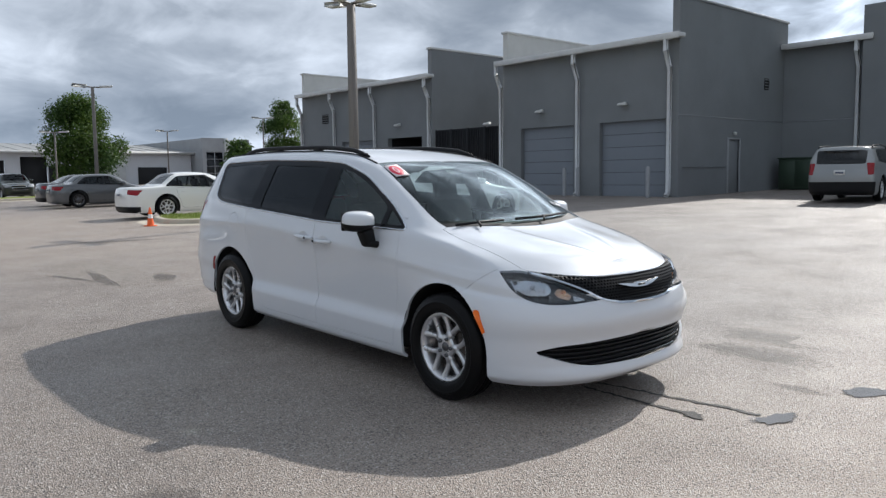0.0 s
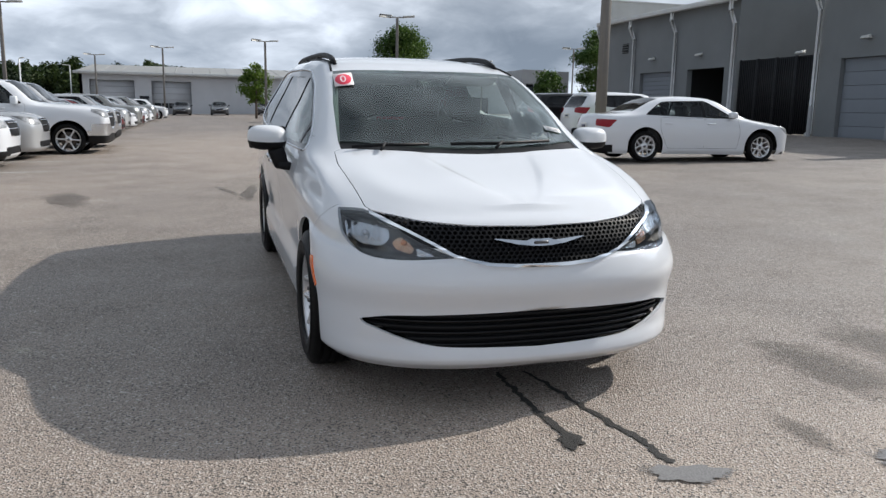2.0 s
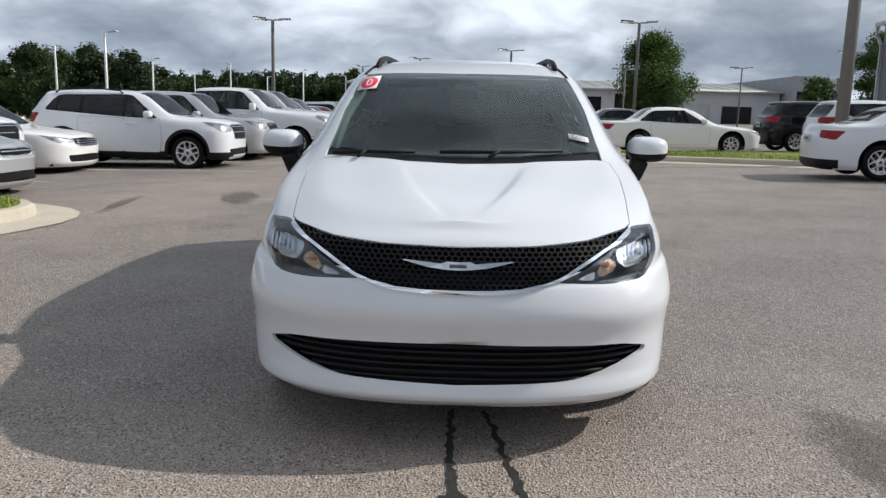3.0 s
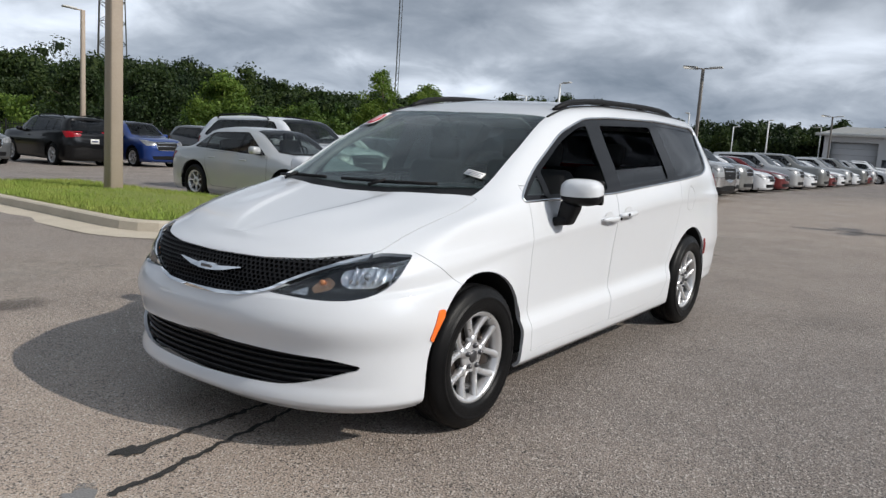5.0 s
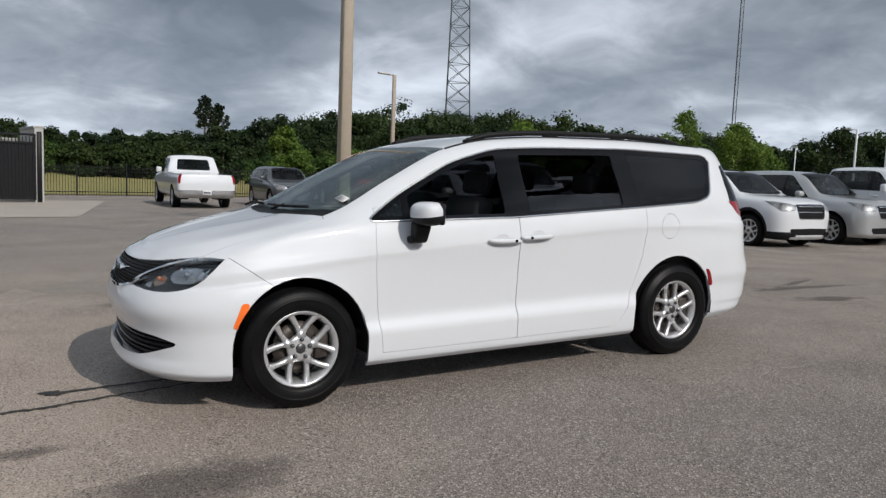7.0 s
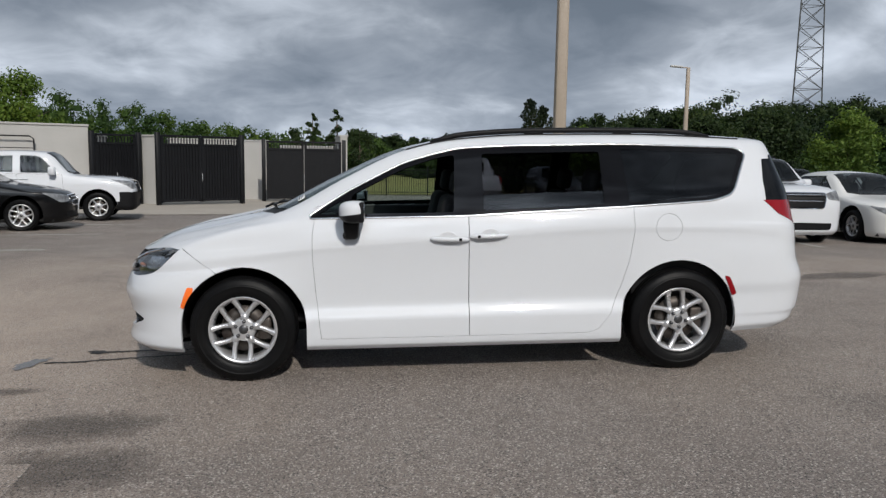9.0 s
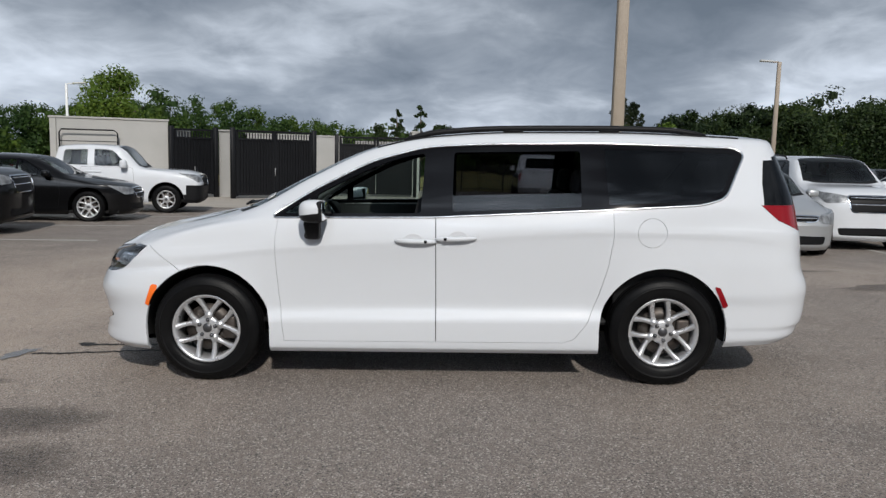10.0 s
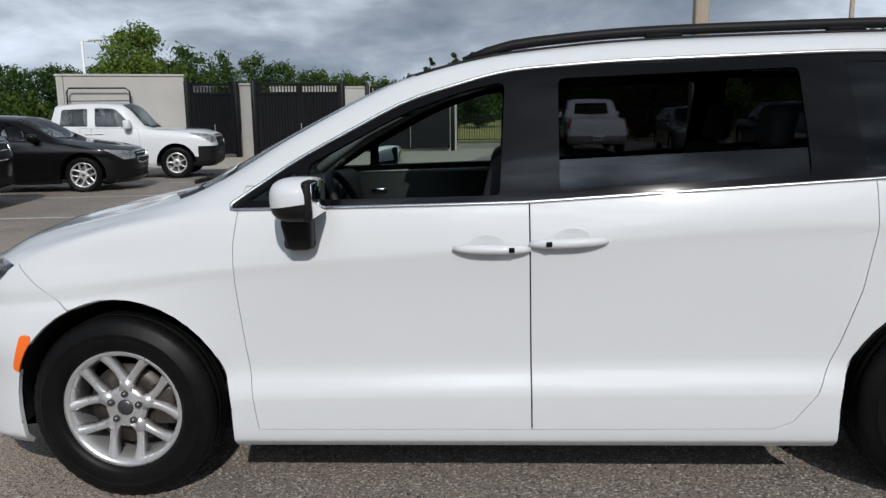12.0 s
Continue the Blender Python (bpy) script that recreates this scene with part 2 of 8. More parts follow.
def again(name, mesh, parent, at=None, label=""):
    """Another part on a mesh that is already there."""
    ob = new(name, mesh)
    if parent is not None:
        ob.parent = parent
    if at is not None:
        ob.matrix_local = at
    if label:
        tagged(ob, label)
    return ob


def thing(name, label, category, m=None, group="", kind=""):
    ob = new(name)
    ob.empty_display_size = 0.2
    if m is not None:
        ob.matrix_world = m
    return tagged(ob, label, category, group, kind)


def box(bm, size, at=(0, 0, 0), rot=None, bevel=0.0, seg=1, taper=None):
    """A box of that size centred at the place; taper scales its top face in x and y."""
    m = Matrix.Translation(at) @ (rot if rot is not None else Matrix()) @ Matrix.Diagonal((*size, 1))
    r = bmesh.ops.create_cube(bm, size=1.0, matrix=Matrix())
    vs = r["verts"]
    if taper:
        for v in vs:
            if v.co.z > 0:
                v.co.x *= taper[0]
                v.co.y *= taper[1]
    for v in vs:
        v.co = m @ v.co
    if bevel:
        es = list({e for v in vs for e in v.link_edges})
        bmesh.ops.bevel(bm, geom=es, offset=bevel, segments=seg, profile=0.5, affect="EDGES", clamp_overlap=True)
    return bm


def tube(bm, pts, r, n=8, closed=False, caps=True, radii=None, flat=1.0):
    """A round bar along points."""
    pts = [Vector(p) for p in pts]
    rings, side = [], None
    k = len(pts)
    for i, p in enumerate(pts):
        a = pts[(i - 1) % k] if (closed or i > 0) else p
        b = pts[(i + 1) % k] if (closed or i < k - 1) else p
        d = (b - a).normalized()
        if side is None:
            side = d.orthogonal().normalized() if abs(d.z) > 0.95 else d.cross(Vector((0, 0, 1))).normalized()
        side = (side - d * side.dot(d))
        side = side.normalized() if side.length > 1e-6 else d.orthogonal().normalized()
        up = d.cross(side)
        rr = radii[i] if radii else r
        rings.append([bm.verts.new(p + side * math.cos(2 * math.pi * j / n) * rr + up * math.sin(2 * math.pi * j / n) * rr * flat) for j in range(n)])
    for i in range(k if closed else k - 1):
        a, b = rings[i], rings[(i + 1) % k]
        for j in range(n):
            bm.faces.new((a[j], a[(j + 1) % n], b[(j + 1) % n], b[j]))
    if caps and not closed:
        bm.faces.new(rings[0][::-1])
        bm.faces.new(rings[-1])
    return bm


def lathe(bm, profile, n=48, axis="y", closed=False):
    """Turns a profile of (radius, along) about an axis."""
    rings = []
    for r, h in profile:
        ring = []
        for j in range(n):
            a = 2 * math.pi * j / n
            c, s = r * math.cos(a), r * math.sin(a)
            ring.append(bm.verts.new((c, h, s) if axis == "y" else (c, s, h)))
        rings.append(ring)
    k = len(rings)
    for i in range(k if closed else k - 1):
        a, b = rings[i], rings[(i + 1) % k]
        for j in range(n):
            bm.faces.new((a[j], b[j], b[(j + 1) % n], a[(j + 1) % n]))
    return bm


def prism(bm, poly, z0, z1, m=None):
    """A polygon in x, y raised from z0 to z1."""
    m = m or Matrix()
    lo = [bm.verts.new(m @ Vector((x, y, z0))) for x, y in poly]
    hi = [bm.verts.new(m @ Vector((x, y, z1))) for x, y in poly]
    k = len(poly)
    for i in range(k):
        bm.faces.new((lo[i], lo[(i + 1) % k], hi[(i + 1) % k], hi[i]))
    bm.faces.new(hi)
    bm.faces.new(lo[::-1])
    return bm


def fixed(bm):
    bmesh.ops.recalc_face_normals(bm, faces=bm.faces)
    return bm


def curve(*knots):
    """A smooth function through (x, value) knots that does not overshoot."""
    ks = sorted(knots)
    xs, vs = [k[0] for k in ks], [k[1] for k in ks]
    n = len(xs)
    if n == 1:
        return lambda x: vs[0]
    d = [(vs[i + 1] - vs[i]) / (xs[i + 1] - xs[i]) for i in range(n - 1)]
    t = [d[0]] + [0 if d[i - 1] * d[i] <= 0 else 2 * d[i - 1] * d[i] / (d[i - 1] + d[i]) for i in range(1, n - 1)] + [d[-1]]

    def f(x):
        if x <= xs[0]:
            return vs[0]
        if x >= xs[-1]:
            return vs[-1]
        i = max(j for j in range(n - 1) if xs[j] <= x)
        h = xs[i + 1] - xs[i]
        s = (x - xs[i]) / h
        return ((1 + 2 * s) * (1 - s) ** 2 * vs[i] + s * (1 - s) ** 2 * h * t[i] + s * s * (3 - 2 * s) * vs[i + 1] + s * s * (s - 1) * h * t[i + 1])
    return f


def loft(lines, xsf, xsr, nf=12, ns=40, nr=9, sub=4):
    """Half of a vehicle's skin (its left side) as a bmesh. Each line runs from the nose round the side to the tail:
    (nose x, nose roundness, tail x, tail roundness, half width by x, height by x). Lines go from the sill to the centre of the roof."""
    cols = []
    st = [("f", math.pi / 2 * (1 - i / nf)) for i in range(nf)] + [("s", i / ns) for i in range(ns + 1)] + [("r", math.pi / 2 * (i + 1) / nr) for i in range(nr)]
    for kind, v in st:
        col = []
        for xf, pf, xr, pr, w, z in lines:
            if kind == "s":
                x, k = xsf + (xsr - xsf) * v, 1.0
            elif kind == "f":
                x, k = xsf + (xf - xsf) * math.sin(v) ** (2 / pf), max(math.cos(v), 0) ** (2 / pf)
            else:
                x, k = xsr + (xr - xsr) * math.sin(v) ** (2 / pr), max(math.cos(v), 0) ** (2 / pr)
            if (kind, v) == ("f", math.pi / 2) or (kind == "r" and v > math.pi / 2 - 1e-6):
                k = 0.0
            col.append(Vector((x, w(x) * k, z(x))))
        cols.append(col)
    rows = len(lines)
    grid = []
    for col in cols:
        u = [0.0]
        for i in range(rows - 1):
            u.append(u[-1] + max((col[i + 1] - col[i]).length, 1e-4))
        fs = [curve(*[(u[i], col[i][a]) for i in range(rows)]) for a in range(3)]
        out = []
        for i in range(rows - 1):
            for j in range(sub):
                q = u[i] + (u[i + 1] - u[i]) * j / sub
                out.append(Vector([f(q) for f in fs]))
        out.append(col[-1])
        grid.append(out)
    bm = bmesh.new()
    vs = [[bm.verts.new(p) for p in g] for g in grid]
    for i in range(len(vs) - 1):
        for j in range(len(vs[0]) - 1):
            q = (vs[i][j], vs[i][j + 1], vs[i + 1][j + 1], vs[i + 1][j])
            bm.faces.new(q)
    bmesh.ops.remove_doubles(bm, verts=bm.verts, dist=0.0004)
    bmesh.ops.recalc_face_normals(bm, faces=bm.faces)
    if sum(f.normal.y for f in bm.faces) < 0:
        bmesh.ops.reverse_faces(bm, faces=bm.faces)
    bm.normal_update()
    nl = bm.verts.layers.float_vector.new("nrm")
    for v in bm.verts:
        n = v.normal.copy()
        if abs(v.co.y) < 1e-4:
            n.y = 0
        v[nl] = n.normalized() if n.length > 0 else Vector((0, 0, 1))
    bm.faces.layers.int.new("what")
    return bm


def inside(poly, p):
    hit, k = False, len(poly)
    for i in range(k):
        (x1, y1), (x2, y2) = poly[i], poly[(i + 1) % k]
        if (y1 > p[1]) != (y2 > p[1]) and p[0] < (x2 - x1) * (p[1] - y1) / (y2 - y1) + x1:
            hit = not hit
    return hit


def inset(poly, d):
    """The polygon drawn in by d."""
    k = len(poly)
    area = sum(poly[i][0] * poly[(i + 1) % k][1] - poly[(i + 1) % k][0] * poly[i][1] for i in range(k))
    sg = 1 if area > 0 else -1
    out = []
    for i in range(k):
        p0, p1, p2 = Vector(poly[i - 1]), Vector(poly[i]), Vector(poly[(i + 1) % k])
        a, b = (p1 - p0).normalized(), (p2 - p1).normalized()
        na, nb = Vector((-a.y, a.x)) * sg, Vector((-b.y, b.x)) * sg
        n = (na + nb)
        n = n / max(n.length_squared, 0.3) * 2 if n.length > 1e-6 else na
        out.append(tuple(p1 + n * d))
    return out


def rounded(poly, r, seg=4):
    """The polygon with its corners rounded; r may be one radius or one for each corner."""
    out, k = [], len(poly)
    for i in range(k):
        p0, p1, p2 = Vector(poly[i - 1]), Vector(poly[i]), Vector(poly[(i + 1) % k])
        rr = r[i] if isinstance(r, (list, tuple)) else r
        a, b = (p0 - p1), (p2 - p1)
        d = min(rr, a.length * 0.49, b.length * 0.49)
        if d < 1e-4:
            out.append(tuple(p1))
            continue
        s, e = p1 + a.normalized() * d, p1 + b.normalized() * d
        for j in range(seg + 1):
            t = j / seg
            out.append(tuple(s * (1 - t) ** 2 + p1 * 2 * t * (1 - t) + e * t * t))
    return out


SIDE = (lambda c: (c.x, c.z), Vector((1, 0, 0)), Vector((0, 0, 1)))
FRONT = (lambda c: (c.y, c.z), Vector((0, 1, 0)), Vector((0, 0, 1)))
TOP = (lambda c: (c.x, c.y), Vector((1, 0, 0)), Vector((0, 1, 0)))


def oblique(deg):
    """A view at that angle from straight ahead towards the left side."""
    s = Vector((-math.sin(radians(deg)), math.cos(radians(deg)), 0))
    return (lambda c: (c.dot(s), c.z), s, Vector((0, 0, 1)))


def stamp(bm, view, poly, code, where=None, over=None):
    """Cuts the outline into the skin and marks the faces within it with the code."""
    flat, ax, az = view
    lay = bm.faces.layers.int["what"]
    where = where or (lambda f: True)
    k = len(poly)
    px0, px1, py0, py1 = min(p[0] for p in poly), max(p[0] for p in poly), min(p[1] for p in poly), max(p[1] for p in poly)

    def near(f, a0, a1, b0, b1):
        q = [flat(v.co) for v in f.verts]
        return not (max(p[0] for p in q) < a0 or min(p[0] for p in q) > a1 or max(p[1] for p in q) < b0 or min(p[1] for p in q) > b1)
    live = [f for f in bm.faces if (over is None or f[lay] in over) and near(f, px0, px1, py0, py1) and where(f)]
    for i in range(k):
        (x1, y1), (x2, y2) = poly[i], poly[(i + 1) % k]
        if math.hypot(x2 - x1, y2 - y1) < 1e-5:
            continue
        no = ax * (y1 - y2) + az * (x2 - x1)
        fs = [f for f in live if near(f, min(x1, x2) - 1e-3, max(x1, x2) + 1e-3, min(y1, y2) - 1e-3, max(y1, y2) + 1e-3)]
        if not fs:
            continue
        geom = list({e for f in fs for e in f.edges}) + list({v for f in fs for v in f.verts}) + fs
        r = bmesh.ops.bisect_plane(bm, geom=geom, dist=1e-5, plane_co=ax * x1 + az * y1, plane_no=no)
        live = list({f for f in live if f.is_valid} | {g for g in r["geom"] if isinstance(g, bmesh.types.BMFace)})
    for f in live:
        if inside(poly, flat(f.calc_center_median())):
            f[lay] = code


def peel(bm, codes, thick=0.0, lift=0.0, flip=False):
    """A copy of the faces that carry one of the codes, moved out by lift and given a thickness inwards; flip mirrors it to the right side, "both" takes both sides."""
    lay, nl = bm.faces.layers.int["what"], bm.verts.layers.float_vector["nrm"]
    out = bmesh.new()
    ol = out.verts.layers.float_vector.new("nrm")
    for sgn in ((1, -1) if flip == "both" else ((-1,) if flip else (1,))):
        vmap, back = {}, {}
        fs = [f for f in bm.faces if f[lay] in codes]
        for f in fs:
            for v in f.verts:
                if v not in vmap:
                    n = v[nl].normalized() if v[nl].length > 0 else v.normal
                    n = Vector((n.x, n.y * sgn, n.z))
                    c = Vector((v.co.x, v.co.y * sgn, v.co.z)) + n * lift
                    a = out.verts.new(c)
                    a[ol] = n
                    vmap[v] = a
                    if thick:
                        b = out.verts.new(c - n * thick)
                        b[ol] = -n
                        back[v] = b
        own = set(fs)
        for f in fs:
            vs = [vmap[v] for v in f.verts]
            out.faces.new(vs if sgn > 0 else vs[::-1])
            if thick:
                ws = [back[v] for v in f.verts]
                out.faces.new(ws[::-1] if sgn > 0 else ws)
        if thick:
            for f in fs:
                for lp in f.loops:
                    e = lp.edge
                    if sum(1 for g in e.link_faces if g in own) == 1 and not (abs(e.verts[0].co.y) < 1e-4 and abs(e.verts[1].co.y) < 1e-4):
                        a, b = lp.vert, lp.link_loop_next.vert
                        ra, rb = [out.verts.new(x.co) for x in (vmap[a], vmap[b])], [out.verts.new(x.co) for x in (back[b], back[a])]
                        q = (ra[1], ra[0], rb[1], rb[0])
                        face = out.faces.new(q if sgn > 0 else q[::-1])
                        face.normal_update()
                        for v in q:
                            v[ol] = face.normal
    if flip == "both":
        bmesh.ops.remove_doubles(out, verts=[v for v in out.verts if abs(v.co.y) < 1e-4], dist=0.0005)
    return out

# ---- ground ----
def asphalt_material():
    """Worn asphalt: pale stones in dark binder, broad pale and dark areas, tyre-worn and damp patches."""
    m = bpy.data.materials.new("asphalt")
    m.use_nodes = True
    node, link = nodes_of(m.node_tree)
    out, b = node("ShaderNodeOutputMaterial"), node("ShaderNodeBsdfPrincipled")
    link(b.outputs[0], out.inputs[0])
    co = node("ShaderNodeTexCoord")
    tex = lambda s, d=4.0, r=0.6: node("ShaderNodeTexNoise", i_Scale=s, i_Detail=d, i_Roughness=r)
    broad, mid, speck, mottle = tex(0.12, 3.0), tex(0.9, 5.0), tex(95.0, 2.0, 0.5), tex(22.0, 3.0, 0.7)
    stones = node("ShaderNodeTexVoronoi", i_Scale=110.0)
    for n in (broad, mid, speck, mottle, stones):
        link(co.outputs["Object"], n.inputs["Vector"])

    def band(src, a, z, lo=0.0, hi=1.0):
        r = node("ShaderNodeMapRange")
        for k, v in zip(("From Min", "From Max", "To Min", "To Max"), (a, z, lo, hi)):
            r.inputs[k].default_value = v
        link(src, r.inputs["Value"])
        return r.outputs[0]

    def mixed(fac, a, z):
        x = node("ShaderNodeMix", data_type="RGBA")
        link(fac, x.inputs[0])
        for v, k in ((a, 6), (z, 7)):
            if isinstance(v, tuple):
                x.inputs[k].default_value = (*v, 1)
            else:
                link(v, x.inputs[k])
        return x.outputs[2]
    tone = mixed(band(broad.outputs[0], 0.38, 0.64), (0.200, 0.169, 0.149), (0.275, 0.227, 0.188))
    tone = mixed(band(mid.outputs[0], 0.52, 0.75, 0, 0.65), tone, (0.155, 0.134, 0.121))
    tone = mixed(band(mottle.outputs[0], 0.50, 0.72, 0, 0.55), tone, (0.104, 0.094, 0.087))
    for cx, cy, rx, ry, k in ((5.0, 0.4, 3.3, 6.0, 1.0), (-17.0, 0.5, 14.0, 6.5, 0.8), (-6.0, -4.2, 4.2, 1.6, 0.5)):
        off, scl, dist, wob, sum_ = (node("ShaderNodeVectorMath", operation="SUBTRACT"), node("ShaderNodeVectorMath", operation="MULTIPLY"), node("ShaderNodeVectorMath", operation="LENGTH"),
                                     node("ShaderNodeMath", operation="MULTIPLY"), node("ShaderNodeMath", operation="ADD"))
        off.inputs[1].default_value, scl.inputs[1].default_value, wob.inputs[1].default_value = (cx, cy, 0), (1 / rx, 1 / ry, 0), 0.9
        link(co.outputs["Object"], off.inputs[0]), link(off.outputs[0], scl.inputs[0]), link(scl.outputs[0], dist.inputs[0])
        link(mid.outputs[0], wob.inputs[0]), link(wob.outputs[0], sum_.inputs[0]), link(dist.outputs["Value"], sum_.inputs[1])
        tone = mixed(band(sum_.outputs[0], 0.85, 1.65, k, 0.0), tone, (0.405, 0.328, 0.266))
    stone = mixed(band(stones.outputs["Color"], 0.62, 0.94), tone, (0.54, 0.49, 0.445))
    pits = mixed(band(speck.outputs[0], 0.53, 0.64, 0, 0.9), stone, (0.030, 0.028, 0.027))
    link(pits, b.inputs["Base Color"])
    link(band(mid.outputs[0], 0.3, 0.7, 0.46, 0.70), b.inputs["Roughness"])
    b.inputs["Specular IOR Level"].default_value, b.inputs["Diffuse Roughness"].default_value = 0.5, 0.3
    h = node("ShaderNodeMath", operation="ADD")
    link(speck.outputs[0], h.inputs[0]), link(stones.outputs["Distance"], h.inputs[1])
    bp = node("ShaderNodeBump", i_Strength=0.8, i_Distance=0.008)
    link(h.outputs[0], bp.inputs["Height"]), link(bp.outputs[0], b.inputs["Normal"])
    return m


def build_ground():
    bm = bmesh.new()
    xs = [-900, -500, -300, -200] + [-140 + 10 * i for i in range(10)] + [-40 + 2 * i for i in range(36)] + [40, 60, 90, 140, 250, 500, 900]
    ys = [-900, -500, -300, -200, -140, -100, -80, -70] + [-60 + 2 * i for i in range(56)] + [54, 70, 90, 140, 250, 500, 900]
    vs = [[bm.verts.new((x, y, ground_z(x, y))) for y in ys] for x in xs]
    for i in range(len(xs) - 1):
        for j in range(len(ys) - 1):
            bm.faces.new((vs[i][j], vs[i + 1][j], vs[i + 1][j + 1], vs[i][j + 1]))
    return tagged(part("ground", bm, ASPHALT), "sunlit grey asphalt of a dealership lot with stains", "ground", kind="structure")


ASPHALT = asphalt_material()
WALL_GREY = material("grey_stucco", (0.192, 0.203, 0.210), rough=0.85, vary=0.3, scale=0.6, fine=0.08, fine_scale=40, bump=0.2, bump_scale=80)
build_ground()

# ---- fittings of the minivan ----
from mathutils.bvhtree import BVHTree


def text_mesh(name, words, size, mat, depth=0.0006):
    cu = bpy.data.curves.new(name, "FONT")
    cu.body, cu.size, cu.align_x, cu.align_y, cu.extrude = words, size, "CENTER", "CENTER", depth
    tmp = bpy.data.objects.new(name, cu)
    scene.collection.objects.link(tmp)
    bpy.context.view_layer.update()
    me = bpy.data.meshes.new_from_object(tmp.evaluated_get(bpy.context.evaluated_depsgraph_get()))
    bpy.data.objects.remove(tmp)
    me.materials.clear()
    me.materials.append(mat)
    return me


def van_details(van, bm):
    tree = BVHTree.FromBMesh(bm)

    def hit(p, d):
        loc, n, _, _ = tree.ray_cast(Vector(p), Vector(d).normalized())
        return loc, n

    def side_at(x, z):
        return hit((x, 3, z), (0, -1, 0))

    def top_at(x, y, lift=0.0):
        s = 1 if y >= 0 else -1
        loc, n = hit((x, abs(y), 3), (0, 0, -1))
        n = Vector((n.x, n.y * s, n.z))
        loc = Vector((loc.x, loc.y * s, loc.z)) + n * lift
        return loc, n

    def front_x(y, z):
        loc, n = hit((4, abs(y), z), (-1, 0, 0))
        return loc.x
    for s in (1, -1):
        # door mirror: painted cap, black lower shell, glass and stalk
        base = Vector((0.765, s * 1.095, 1.175))
        b = bmesh.new()
        bmesh.ops.create_uvsphere(b, u_segments=20, v_segments=14, radius=1.0)
        for v in b.verts:
            v.co = Vector((math.copysign(abs(v.co.x) ** 0.75, v.co.x) * 0.105, math.copysign(abs(v.co.y) ** 0.62, v.co.y) * 0.118, math.copysign(abs(v.co.z) ** 0.7, v.co.z) * 0.075))
            v.co.x = min(max(v.co.x, -0.062), 0.2) * (1.0 - 0.25 * max(v.co.y * s, 0) / 0.118)
            v.co += base
        keep = b.copy()
        bmesh.ops.bisect_plane(keep, geom=keep.verts[:] + keep.edges[:] + keep.faces[:], plane_co=base + Vector((0, 0, -0.012)), plane_no=(0.12, 0, 1), clear_inner=True)
        bmesh.ops.bisect_plane(b, geom=b.verts[:] + b.edges[:] + b.faces[:], plane_co=base + Vector((0, 0, -0.014)), plane_no=(0.12, 0, 1), clear_outer=True)
        shell = part("mirror", b, BLACK_PLASTIC, van, "door mirror with a white cap")
        part("mirror_cap", keep, WHITE_PAINT, shell, "white painted cap")
        b = bmesh.new()
        box(b, (0.006, 0.19, 0.115), base + Vector((-0.0635, 0, 0.0)), bevel=0.002)
        part("mirror_glass", b, MIRROR, shell)
        b = bmesh.new()
        box(b, (0.034, 0.222, 0.136), base + Vector((-0.047, -0.004 * s, 0.0)), bevel=0.014, seg=2)
        part("bezel", b, BLACK_PLASTIC, shell)
        b = bmesh.new()
        box(b, (0.09, 0.085, 0.13), Vector((0.79, s * 1.03, 1.055)), Matrix.Rotation(radians(-18 * s), 4, "X"), bevel=0.022, seg=3, taper=(1.25, 1.2))
        box(b, (0.10, 0.12, 0.05), Vector((0.80, s * 0.985, 1.005)), Matrix.Rotation(radians(10 * s), 4, "X"), bevel=0.02, seg=2)
        part("stalk", b, BLACK_PLASTIC, shell)
        # pull handles; behind each a flat disc, greyer to give the cup its shade
        for x, z, d in ((0.117, 0.972, 1), (-0.152, 0.990, -1)):
            loc, n = side_at(x, z)
            y = loc.y
            b = bmesh.new()
            pts = [(x + d * 0.135 * (1 - 2 * k / 10), s * (y + 0.028 * math.sin(math.pi * min(max((k + 0.6) / 11, 0), 1)) ** 0.5), z + 0.004 * (k - 5) * -0.2) for k in range(11)]
            tube(b, pts, 0.016, 10, radii=[0.008, 0.013, 0.016, 0.017, 0.017, 0.017, 0.017, 0.017, 0.016, 0.014, 0.010])
            h = part("door_handle", b, WHITE_PAINT, van)
            b = bmesh.new()
            box(b, (0.020, 0.006, 0.018), (x - d * 0.07, s * (y + 0.045), z), bevel=0.002)
            part("key_cover", b, GLOSS_BLACK, h)
            b = bmesh.new()
            lathe(b, [(0.0, 0.0), (0.046, 0.0), (0.052, 0.0015), (0.054, 0.0)], 28)
            for v in b.verts:
                v.co = Vector((v.co.x * 1.25 + x + d * 0.015, s * (y + 0.0015 + v.co.y), v.co.z * 0.85 + z + 0.006))
            part("handle_cup", fixed(b), CUP_SHADE, h)
        # bright bead round the side windows
        ring = inset(DLO, -0.010)
        pts = []
        for i in range(len(ring)):
            a, c = Vector(ring[i]), Vector(ring[(i + 1) % len(ring)])
            k = max(1, int((c - a).length / 0.05))
            pts += [a.lerp(c, j / k) for j in range(k)]
        b = bmesh.new()
        tube(b, [(p.x, s * (side_at(p.x, p.y)[0].y + 0.0015), p.y) for p in pts], 0.0075, 8, closed=True)
        part("window_trim", b, BRIGHT, van, "bright trim round the windows")
        # roof rail and the dark strip that runs forward from it
        b = bmesh.new()
        n = 22
        pts, rad = [], []
        for k in range(n + 1):
            x = 0.22 - 2.10 * k / n
            loc, nn = top_at(x, s * 0.585)
            lift = 0.006 + 0.024 * min(1, k / 2.2, (n - k) / 2.2)
            pts.append(loc + Vector((0, 0, lift)))
            rad.append(0.020 if 0 < k < n else 0.012)
        tube(b, pts, 0.02, 8, radii=rad, flat=1.0)
